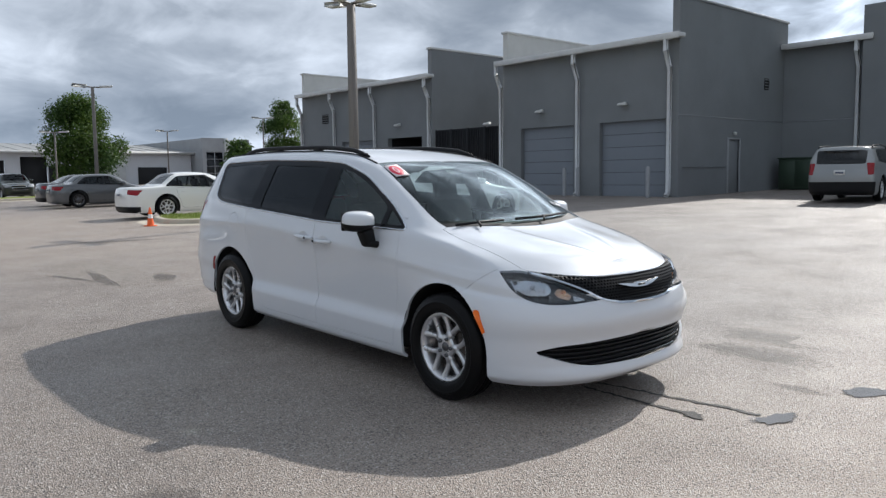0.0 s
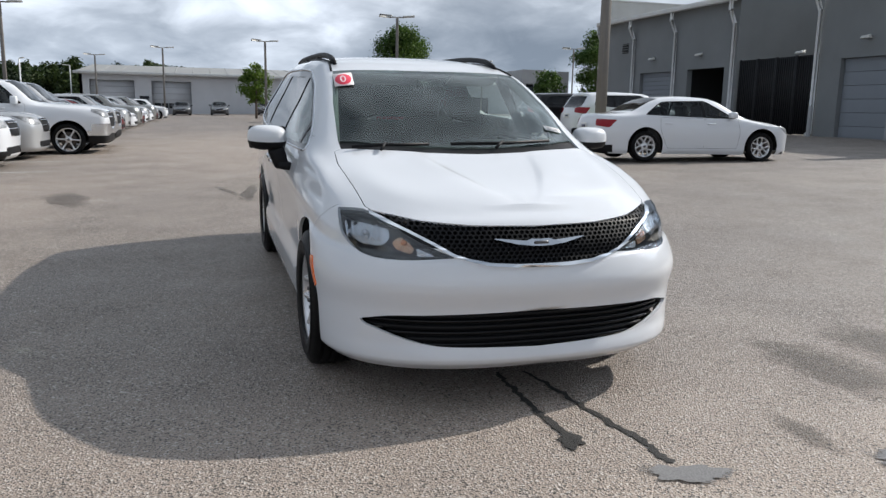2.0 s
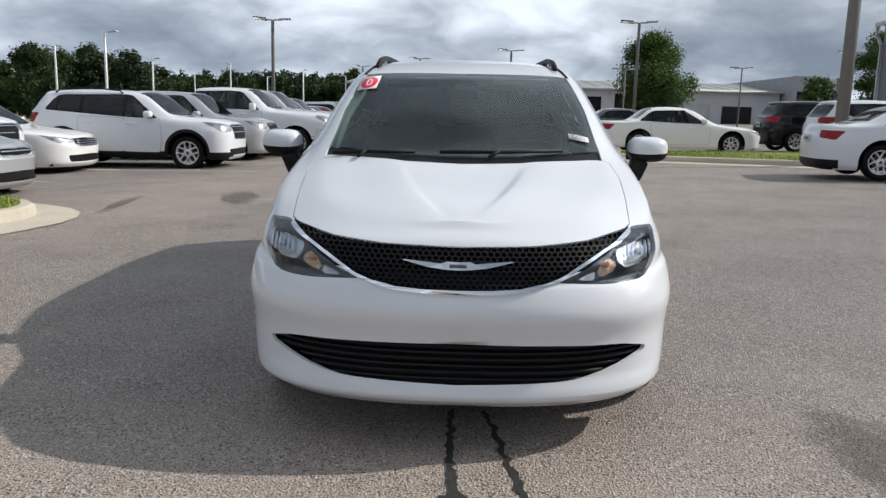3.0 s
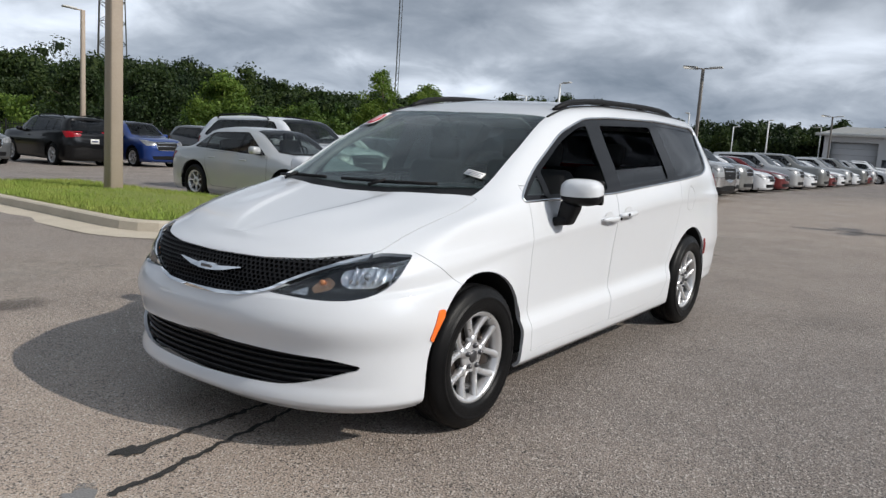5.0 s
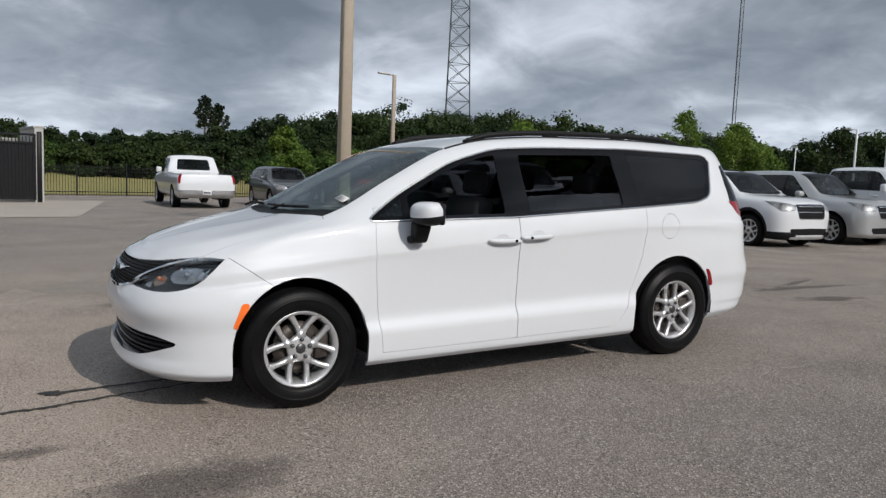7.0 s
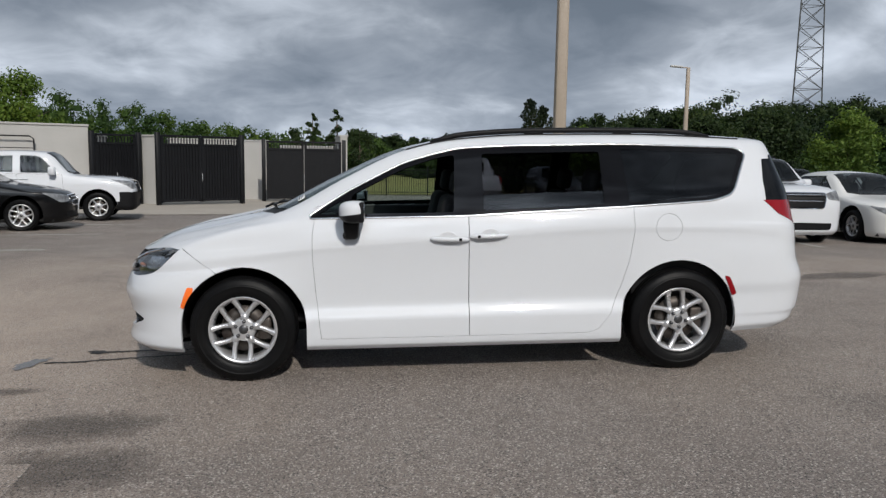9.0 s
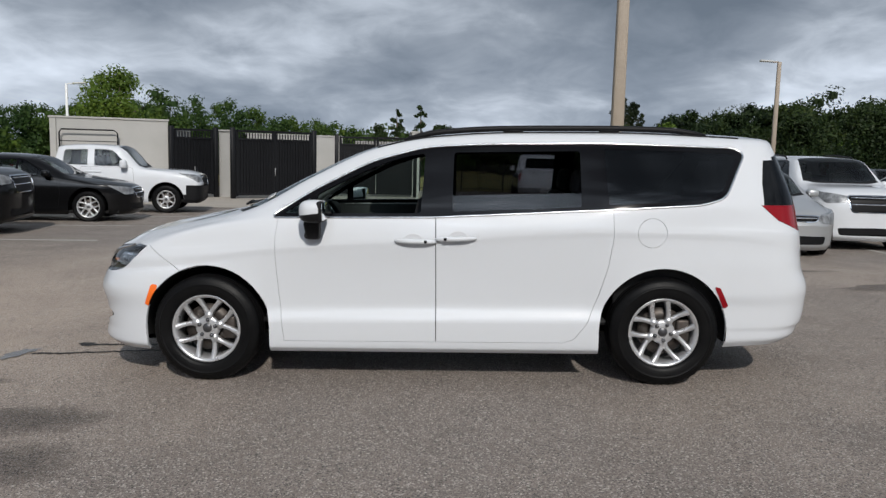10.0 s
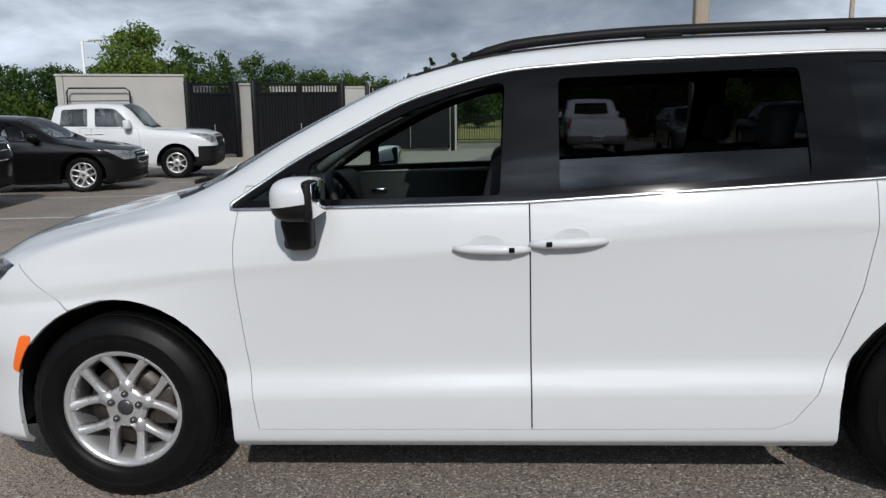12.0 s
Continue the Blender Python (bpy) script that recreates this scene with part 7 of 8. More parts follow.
for bearing, d in ((-152, 70), (-155, 56), (-157.9, 83), (-150.5, 100), (-155.8, 113), (-149.6, 115), (-160.6, 111), (-163, 90), (-165.5, 120), (-147, 100), (-168, 100), (-171, 115)):
    lamp_post(5.5 + d * math.cos(radians(bearing)), d * math.sin(radians(bearing)), 6.1, POLE_WHITE, 0.15, 1, 40 * d, "slim white lamp post across the lot", "white lamp posts")
lamp_post(20.5, -34.0, 5.2, POLE_WHITE, 0.14, 1, 200, "slim white lamp post behind the enclosure", "white lamp posts")


# ---- kerbed islands ----
GRASS_SOIL = material("lawn", (0.15, 0.19, 0.035), rough=0.95, vary=0.6, scale=1.2, second=(0.22, 0.21, 0.06), fine=0.4, fine_scale=45, bump=0.5, bump_scale=70)
GRASS_BLADE = material("grass_blades", (0.19, 0.27, 0.045), rough=0.8, vary=0.6, scale=1.5, second=(0.30, 0.28, 0.08))


def island(name, poly, seed, blades, label):
    isl = thing(name, label, "traffic island", kind="structure")
    poly = rounded(poly, 0.9, 5)
    k = len(poly)
    cx, cy = sum(p[0] for p in poly) / k, sum(p[1] for p in poly) / k
    inner, lip = inset(poly, 0.16), inset(poly, -0.46)
    # each kerb stone is a piece of its own, with a gutter apron at its foot
    i = 0
    while i < k:
        j = i + 1
        run = math.dist(poly[i], poly[j % k])
        while run < 1.1 and j < k:
            run += math.dist(poly[j % k], poly[(j + 1) % k])
            j += 1
        steps = max(1, round(run / 2.2)) if j == i + 1 else 1
        for s in range(steps):
            idx = range(i, j + 1)
            lerp = lambda q, t: tuple(Vector(q[i % k]).lerp(Vector(q[j % k]), t))
            if steps > 1:
                O = [lerp(poly, s / steps + 0.003), lerp(poly, (s + 1) / steps - 0.003)]
                I = [lerp(inner, s / steps + 0.003), lerp(inner, (s + 1) / steps - 0.003)]
                A = [lerp(lip, s / steps), lerp(lip, (s + 1) / steps)]
            else:
                O, I, A = [poly[q % k] for q in idx], [inner[q % k] for q in idx], [lip[q % k] for q in idx]
            bm = bmesh.new()
            rows = [[bm.verts.new((a[0], a[1], ground_z(*a) + 0.006)) for a in A], [bm.verts.new((o[0], o[1], ground_z(*o) + 0.022)) for o in O],
                    [bm.verts.new((o[0] * 0.9 + n[0] * 0.1, o[1] * 0.9 + n[1] * 0.1, ground_z(*o) + 0.13)) for o, n in zip(O, I)],
                    [bm.verts.new((o[0] * 0.7 + n[0] * 0.3, o[1] * 0.7 + n[1] * 0.3, ground_z(*o) + 0.15)) for o, n in zip(O, I)],
                    [bm.verts.new((n[0], n[1], ground_z(*n) + 0.15)) for n in I], [bm.verts.new((n[0], n[1], ground_z(*n))) for n in I]]
            for r in range(5):
                for q in range(len(O) - 1):
                    bm.faces.new((rows[r][q], rows[r][q + 1], rows[r + 1][q + 1], rows[r + 1][q]))
            fixed(bm)
            part("kerb_stone", bm, CONCRETE, isl, smooth=False)
        i = j
    bm = bmesh.new()
    c = bm.verts.new((cx, cy, ground_z(cx, cy) + 0.21))
    prev = [bm.verts.new((p[0], p[1], ground_z(*p) + 0.145)) for p in inner]
    mid = [bm.verts.new((p[0] * 0.7 + cx * 0.3, p[1] * 0.7 + cy * 0.3, ground_z(*p) + 0.19)) for p in inner]
    for q in range(k):
        bm.faces.new((prev[q], prev[(q + 1) % k], mid[(q + 1) % k], mid[q]))
        bm.faces.new((mid[q], mid[(q + 1) % k], c))
    fixed(bm)
    tagged(part("lawn", bm, GRASS_SOIL, isl), kind="structure")
    rng = random.Random(seed)
    x0, x1, y0, y1 = min(p[0] for p in inner), max(p[0] for p in inner), min(p[1] for p in inner), max(p[1] for p in inner)
    vs, fs = [], []
    while len(fs) < blades:
        x, y = rng.uniform(x0, x1), rng.uniform(y0, y1)
        if not inside(inner, (x, y)):
            continue
        z = ground_z(x, y) + 0.14 + 0.03 * rng.random()
        a, h, w = rng.uniform(0, 6.28), rng.uniform(0.03, 0.085), rng.uniform(0.006, 0.012)
        dx, dy = math.cos(a) * w, math.sin(a) * w
        lx, ly = rng.uniform(-0.03, 0.03), rng.uniform(-0.03, 0.03)
        n = len(vs)
        vs += [(x - dx, y - dy, z), (x + dx, y + dy, z), (x + lx, y + ly, z + h)]
        fs.append((n, n + 1, n + 2))
    me = bpy.data.meshes.new("grass")
    me.from_pydata(vs, [], fs)
    me.materials.append(GRASS_BLADE)
    tagged(new("grass", me), "short green lawn grass on the island", "grass", kind="stuff")
    return isl


island("grass_island", [(-0.75, -5.6), (-1.3, -13.4), (-4.25, -13.4), (-4.2, -6.2), (-3.4, -4.75)], 3, 26000, "kerbed grass island with a lamp post")
island("grass_island", [(-15.4, 3.9), (-12.6, 9.6), (-11.6, 13.2), (-16.0, 14.0), (-17.4, 9.0), (-18.0, 4.4)], 4, 14000, "kerbed grass island behind the parked sedan")
island("grass_island", [(-44.0, 2.4), (-44.0, 9.2), (-45.8, 9.2), (-45.8, 2.4)], 5, 2000, "narrow kerbed strip of grass in the lot")

# ---- walled enclosure, gates and fence ----
WALL_CONC = material("enclosure_stucco", (0.44, 0.43, 0.41), rough=0.9, vary=0.45, scale=0.9, second=(0.33, 0.325, 0.31), fine=0.08, fine_scale=40, bump=0.25, bump_scale=60)


def frame2(a, b):
    """The pose of something that runs from a to b with its face to the right of that way."""
    a, b = Vector(a), Vector(b)
    u = (b - a).normalized()
    return pose(a.x, a.y, ground_z(a.x, a.y), 0, 0, math.degrees(math.atan2(u.y, u.x))), (b - a).length


def enclosure_gate(a, b, leaves=2, h=2.55, label="black steel slatted gate of the enclosure"):
    m, L = frame2(a, b)
    g = thing("enclosure_gate", label, "gate", m, "enclosure gates")
    for s in (0.0, L):
        bm = bmesh.new()
        box(bm, (0.16, 0.16, h + 0.12), (s, 0, h / 2), bevel=0.012)
        part("post", bm, BLACK_METAL, g)
    w = (L - 0.2) / leaves
    for k in range(leaves):
        x0 = 0.1 + w * k
        bm = bmesh.new()
        for z in (0.16, h - 0.36, h - 0.06):
            box(bm, (w - 0.03, 0.06, 0.08), (x0 + w / 2, 0, z), bevel=0.006)
        for x in (x0 + 0.05, x0 + w - 0.05):
            box(bm, (0.08, 0.06, h - 0.14), (x, 0, h / 2 + 0.03), bevel=0.006)
        leaf = part("gate_leaf", bm, BLACK_METAL, g, smooth=False)
        bm = bmesh.new()
        box(bm, (w - 0.16, 0.02, h - 0.58), (x0 + w / 2, 0.03, 0.2 + (h - 0.58) / 2))
        part("backing_sheet", bm, BLACK_METAL, leaf, smooth=False)
        n = int((w - 0.2) / 0.11)
        me = None
        for i in range(n + 1):
            at = Matrix.Translation((x0 + 0.10 + (w - 0.2) * i / n, 0, h / 2 + 0.02))
            if me is None:
                me = mesh_of("slat", box(bmesh.new(), (0.035, 0.035, h - 0.3)), BLACK_METAL, smooth=False)
            again("slat", me, leaf, at)
    bm = bmesh.new()
    tube(bm, [(L / 2, -0.06, 0.85), (L / 2, -0.06, 1.15)], 0.015, 6)
    part("drop_bolt", bm, BOLLARD_GREY, g)
    return g


def concrete_wall(a, b, h=2.62, thick=0.2, label="pale stucco wall of the enclosure"):
    m, L = frame2(a, b)
    w = thing("enclosure_wall", label, "wall", m, kind="structure")
    bm = bmesh.new()
    box(bm, (L, thick, h + 0.4), (L / 2, thick / 2, h / 2 - 0.2), bevel=0.01)
    part("wall_panel", bm, WALL_CONC, w, smooth=False)
    bm = bmesh.new()
    box(bm, (L + 0.06, thick + 0.08, 0.07), (L / 2, thick / 2, h + 0.03), bevel=0.01)
    part("coping", bm, WALL_CONC, w, smooth=False)
    return w


concrete_wall((13.94, -20.52), (10.66, -22.12), 2.75)
concrete_wall((14.0, -20.6), (16.9, -27.3), 2.75)
concrete_wall((10.62, -22.4), (12.3, -29.0), 2.5)
enclosure_gate((10.48, -21.9), (9.27, -23.2), 1)
concrete_wall((9.25, -23.5), (8.58, -23.1), 2.5)
enclosure_gate((8.35, -22.3), (5.75, -24.3), 2)
concrete_wall((9.3, -27.5), (5.4, -29.2), 2.55)
enclosure_gate((5.25, -26.7), (1.95, -27.0), 2)
concrete_wall((1.8, -27.0), (2.2, -31.0), 2.75, 0.3, "white end wall of the enclosure")
concrete_wall((5.0, -30.5), (2.0, -31.0), 2.4)


def pipe_rail():
    p = thing("pipe_rail", "black bent pipe rail by the enclosure wall", "rail", stand(13.9, -20.52, 206))
    bm = bmesh.new()
    tube(bm, [(0.05, -0.2, 0.0), (0.05, -0.2, 2.25), (0.12, -0.2, 2.36), (1.78, -0.2, 2.36), (1.9, -0.2, 2.26), (1.9, -0.2, 0.0)], 0.026, 8)
    part("bar", bm, BLACK_METAL, p)
    bm = bmesh.new()
    tube(bm, [(1.84, -0.28, 0.0), (1.84, -0.28, 1.72), (1.89, -0.28, 1.8), (2.0, -0.28, 1.8), (2.05, -0.28, 1.72), (2.05, -0.28, 0.0)], 0.03, 8)
    part("hook", bm, BLACK_METAL, p)
    bm = bmesh.new()
    tube(bm, [(0.05, -0.2, 1.96), (1.9, -0.2, 1.96)], 0.016, 6)
    part("bar", bm, BLACK_METAL, p)


pipe_rail()


def iron_fence(points, h=1.5, gap=0.125):
    f = thing("iron_fence", "black iron picket fence along the field", "fence", kind="structure")
    picket = mesh_of("picket", box(bmesh.new(), (0.022, 0.022, h), (0, 0, h / 2)), BLACK_METAL, smooth=False)
    post = mesh_of("post", box(bmesh.new(), (0.075, 0.075, h + 0.12), (0, 0, h / 2 + 0.06), bevel=0.008), BLACK_METAL, smooth=False)
    count = 0
    extra_v, extra_f = [], []
    for a, b in zip(points, points[1:]):
        A, B = Vector(a), Vector(b)
        L = (B - A).length
        n = int(L / 2.4) + 1
        for i in range(n):
            p, q = A.lerp(B, i / n), A.lerp(B, (i + 1) / n)
            zp, zq = ground_z(p.x, p.y), ground_z(q.x, q.y)
            ang = math.degrees(math.atan2((B - A).y, (B - A).x))
            again("post", post, f, pose(p.x, p.y, zp, 0, 0, ang))
            for z in (0.18, h - 0.32, h - 0.12):
                bm = bmesh.new()
                tube(bm, [(p.x, p.y, zp + z), (q.x, q.y, zq + z)], 0.02, 4)
                part("rail", bm, BLACK_METAL, f)
            k = int((q - p).length / gap)
            for j in range(1, k):
                c = p.lerp(q, j / k)
                if -9 < c.x < 9 and count < 200:
                    again("picket", picket, f, pose(c.x, c.y, ground_z(c.x, c.y), 0, 0, ang))
                    count += 1
                else:
                    zc, s = ground_z(c.x, c.y), 0.011
                    o = len(extra_v)
                    extra_v += [(c.x - s, c.y - s, zc), (c.x + s, c.y - s, zc), (c.x + s, c.y + s, zc), (c.x - s, c.y + s, zc), (c.x - s, c.y - s, zc + h), (c.x + s, c.y - s, zc + h), (c.x + s, c.y + s, zc + h), (c.x - s, c.y + s, zc + h)]
                    extra_f += [(o, o + 1, o + 5, o + 4), (o + 1, o + 2, o + 6, o + 5), (o + 2, o + 3, o + 7, o + 6), (o + 3, o, o + 4, o + 7), (o + 4, o + 5, o + 6, o + 7)]
    me = bpy.data.meshes.new("far_pickets")
    me.from_pydata(extra_v, [], extra_f)
    me.materials.append(BLACK_METAL)
    ob = new("far_pickets", me)
    ob.parent = f
    tagged(ob, kind="stuff")


iron_fence([(16.0, -36.5), (-0.0, -36.5), (-32.0, -38.5)])

# concrete pad before the enclosure, kerb along the fence, painted lines, stains
FIELD = material("field_grass", (0.30, 0.24, 0.085), rough=0.95, vary=0.8, scale=0.12, second=(0.16, 0.19, 0.05), fine=0.35, fine_scale=3.0, bump=0.4, bump_scale=8)
LINE_PAINT = material("line_paint", (0.55, 0.54, 0.50), rough=0.8, vary=0.7, scale=5, second=(0.28, 0.275, 0.26), fine=0.3, fine_scale=60)
STAIN = material("wet_stain", (0.030, 0.029, 0.028), rough=0.6, spec=0.25, vary=0.6, scale=9, second=(0.06, 0.058, 0.055), fine=0.4, fine_scale=140, bump=0.4, bump_scale=160)
def soft_stain(name, base, rough, strength, lo=0.62, hi=1.15, bump=0.4):
    """A stain that thins out unevenly towards its edge and lets the ground show."""
    m = material(name, base, rough=rough, fine=0.4, fine_scale=140, bump=bump, bump_scale=160)
    node = lambda kind, **kw: m.node_tree.nodes.new(kind)
    link = m.node_tree.links.new
    out = [n for n in m.node_tree.nodes if n.type == "OUTPUT_MATERIAL"][0]
    bs = [n for n in m.node_tree.nodes if n.type == "BSDF_PRINCIPLED"][0]
    co, mp, sph, noise = node("ShaderNodeTexCoord"), node("ShaderNodeMapping"), node("ShaderNodeTexGradient"), node("ShaderNodeTexNoise")
    mp.inputs["Location"].default_value, mp.inputs["Scale"].default_value = (-1, -1, 0), (2, 2, 0)
    sph.gradient_type = "SPHERICAL"
    noise.inputs["Scale"].default_value, noise.inputs["Detail"].default_value, noise.inputs["Roughness"].default_value = 6.0, 6.0, 0.7
    link(co.outputs["Generated"], mp.inputs["Vector"]), link(mp.outputs[0], sph.inputs[0]), link(co.outputs["Object"], noise.inputs["Vector"])
    add, fac = node("ShaderNodeMath"), node("ShaderNodeMapRange")
    link(sph.outputs["Fac"], add.inputs[0]), link(noise.outputs[0], add.inputs[1]), link(add.outputs[0], fac.inputs["Value"])
    fac.inputs["From Min"].default_value, fac.inputs["From Max"].default_value, fac.inputs["To Max"].default_value = lo, hi, strength
    clear, mix = node("ShaderNodeBsdfTransparent"), node("ShaderNodeMixShader")
    link(fac.outputs[0], mix.inputs[0]), link(clear.outputs[0], mix.inputs[1]), link(bs.outputs[0], mix.inputs[2]), link(mix.outputs[0], out.inputs[0])
    return m


OIL = soft_stain("oil_stain", (0.080, 0.070, 0.063), 0.6, 0.40, 0.66, 1.15)
PUDDLE = soft_stain("water_film", (0.190, 0.182, 0.174), 0.07, 0.95, 0.50, 0.70, 0.05)
DUST = soft_stain("pale_dust", (0.38, 0.345, 0.305), 0.95, 0.45, 0.80, 1.5)


def sheet(name, poly, lift, mat, label, category, step=1.0, kind="structure"):
    """A thin sheet that lies on the ground."""
    bm = bmesh.new()
    vs = [bm.verts.new((x, y, 0)) for x, y in poly]
    bm.faces.new(vs)
    if step:
        x0, x1, y0, y1 = min(p[0] for p in poly), max(p[0] for p in poly), min(p[1] for p in poly), max(p[1] for p in poly)
        for ax, lo, hi in ((0, x0, x1), (1, y0, y1)):
            s = math.floor(lo / step) * step + step
            while s < hi:
                no = Vector((1, 0, 0)) if ax == 0 else Vector((0, 1, 0))
                bmesh.ops.bisect_plane(bm, geom=bm.verts[:] + bm.edges[:] + bm.faces[:], plane_co=no * s, plane_no=no)
                s += step
    for v in bm.verts:
        v.co.z = ground_z(v.co.x, v.co.y) + lift
    bmesh.ops.recalc_face_normals(bm, faces=bm.faces)
    if sum(f.normal.z for f in bm.faces) < 0:
        bmesh.ops.reverse_faces(bm, faces=bm.faces)
    return tagged(part(name, bm, mat), label, category, kind=kind)


def blot(cx, cy, rx, ry, turn, seed, n=40, rag=0.25):
    rng = random.Random(seed)
    ph = [rng.uniform(0, 6.28) for _ in range(4)]
    out = []
    for i in range(n):
        a = 2 * math.pi * i / n
        r = 1 + rag * (0.5 * math.sin(2 * a + ph[0]) + 0.4 * math.sin(3 * a + ph[1]) + 0.35 * math.sin(5 * a + ph[2]) + 0.25 * math.sin(9 * a + ph[3]))
        x, y = rx * r * math.cos(a), ry * r * math.sin(a)
        c, s = math.cos(radians(turn)), math.sin(radians(turn))
        out.append((cx + c * x - s * y, cy + s * x + c * y))
    return out


def trickle(points, w0, w1, seed):
    """A wandering run of water, as an outline."""
    rng = random.Random(seed)
    pts = []
    for a, b in zip(points, points[1:]):
        for k in range(9):
            p = Vector(a).lerp(Vector(b), k / 9)
            pts.append(p + Vector((rng.uniform(-0.012, 0.012), rng.uniform(-0.012, 0.012))))
    pts.append(Vector(points[-1]))
    lo, hi = [], []
    for i, p in enumerate(pts):
        d = (pts[min(i + 1, len(pts) - 1)] - pts[max(i - 1, 0)]).normalized()
        w = (w0 + (w1 - w0) * i / len(pts)) * rng.uniform(0.6, 1.3)
        lo.append(tuple(p + Vector((-d.y, d.x)) * w))
        hi.append(tuple(p - Vector((-d.y, d.x)) * w))
    return lo + hi[::-1]


sheet("pad", [(1.4, -17.2), (8.4, -16.2), (13.5, -20.8), (9.0, -29.5), (-0.5, -29.0)], 0.012, PAD, "pale concrete pad before the enclosure", "pad", 2.0)
sheet("field", [(300, -37.0), (-0.0, -37.0), (-40.0, -39.5), (-300, -60), (-300, -320), (300, -320)], 0.03, FIELD, "dry yellow field beyond the fence", "field", 40.0)
sheet("field", [(17.2, 40), (300, 40), (300, -36.9), (17.5, -36.9)], 0.03, GRASS_SOIL, "green verge beyond the lot", "verge", 40.0)
# parking lines
def painted_line(a, b, w=0.10):
    A, B = Vector(a), Vector(b)
    d = (B - A).normalized()
    n = Vector((-d.y, d.x)) * w / 2
    return sheet("painted_line", [tuple(A + n), tuple(B + n), tuple(B - n), tuple(A - n)], 0.005, LINE_PAINT, "worn white parking line on asphalt", "parking line", 1.0)


for k in range(4):
    ux, uy = math.cos(radians(12.4)), math.sin(radians(12.4))
    bx, by = 6.0 + 0.05 * k, -6.75 - 2.9 * k
    painted_line((bx, by), (bx + 5.4 * ux, by + 5.4 * uy))
for k in range(18):
    xk = -10.3 - 2.8 * k
    painted_line((xk, -4.3), (xk, -9.6))
for xk in (-7.6, -10.4, -13.3):
    painted_line((xk, -7.2), (xk, -12.6))
# stains
sheet("water_trickle", trickle([(2.0, -0.02), (2.27, -0.02), (2.55, -0.01), (2.80, 0.0), (2.93, -0.02)], 0.012, 0.022, 1), 0.006, STAIN, "dark wet trickle from under the bumper", "stain", 0)
sheet("water_trickle", trickle([(2.0, 0.13), (2.24, 0.18), (2.57, 0.225), (2.93, 0.295), (3.14, 0.31)], 0.010, 0.022, 2), 0.006, STAIN, "dark wet trickle from under the bumper", "stain", 0)
sheet("wet_patch", blot(2.84, 0.0, 0.085, 0.045, 5, 5, rag=0.55), 0.007, STAIN, "dark wet patch at the trickle's end", "stain", 0)
sheet("puddle", blot(3.24, 0.32, 0.15, 0.085, 70, 8, n=64, rag=0.45), 0.008, PUDDLE, "shallow shiny puddle with a ragged edge", "puddle", 0)
sheet("puddle", blot(3.43, 1.36, 0.26, 0.10, 62, 9, n=64, rag=0.4), 0.008, PUDDLE, "shallow shiny puddle with a ragged edge", "puddle", 0)
for cx, cy, rx, ry, tn, sd in ((2.36, 1.82, 0.44, 0.20, 22, 11), (2.18, 2.45, 0.46, 0.22, 25, 12), (3.09, 1.05, 0.16, 0.08, 0, 13), (-5.9, -1.15, 0.65, 0.04, 15, 14), (-4.6, -4.55, 1.0, 0.06, 8, 15), (-11.7, 1.0, 1.2, 0.14, 70, 16),
                               (2.0, -3.03, 0.34, 0.14, 10, 19), (-5.2, -0.2, 0.5, 0.08, -25, 20), (-5.6, -0.9, 0.9, 0.07, -9, 21), (-5.5, -3.25, 0.9, 0.16, 15, 22)):
    sheet("oil_stain", blot(cx, cy, rx * 1.35, ry * 1.6, tn, sd, rag=0.35), 0.006, OIL, "old dark oil stain on asphalt", "stain", 0)
for cx, cy, rx, ry, tn, sd in ((1.9, -4.3, 2.4, 1.1, -10, 32), (-6.5, -0.6, 3.0, 1.0, 8, 34)):
    sheet("dust_patch", blot(cx, cy, rx, ry, tn, sd, n=32, rag=0.15), 0.003, DUST, "pale dusty worn asphalt", "dust", 0.5)


def traffic_cone(x, y):
    c = thing("traffic_cone", "orange traffic cone with a white collar", "traffic cone", stand(x, y, 20) @ Matrix.Scale(0.72, 4))
    bm = bmesh.new()
    box(bm, (0.36, 0.36, 0.035), (0, 0, 0.018), bevel=0.01)
    part("base", bm, CONE_ORANGE, c)
    bm = bmesh.new()
    lathe(bm, [(0.14, 0.03), (0.128, 0.06), (0.055, 0.58), (0.03, 0.70), (0.022, 0.71), (0.0, 0.71)], 20, "z")
    cone = part("cone", bm, CONE_ORANGE, c)
    bm = bmesh.new()
    lathe(bm, [(0.098, 0.30), (0.077, 0.45)], 20, "z")
    part("collar", bm, PAPER, cone, "white reflective collar")


CONE_ORANGE = material("cone_orange", (0.85, 0.13, 0.02), rough=0.55, vary=0.3, scale=6)
traffic_cone(-15.6, 3.55)

# ---- trees ----
BARK = material("bark", (0.12, 0.095, 0.075), rough=0.95, vary=0.6, scale=5, fine=0.3, fine_scale=30, bump=0.6, bump_scale=25)


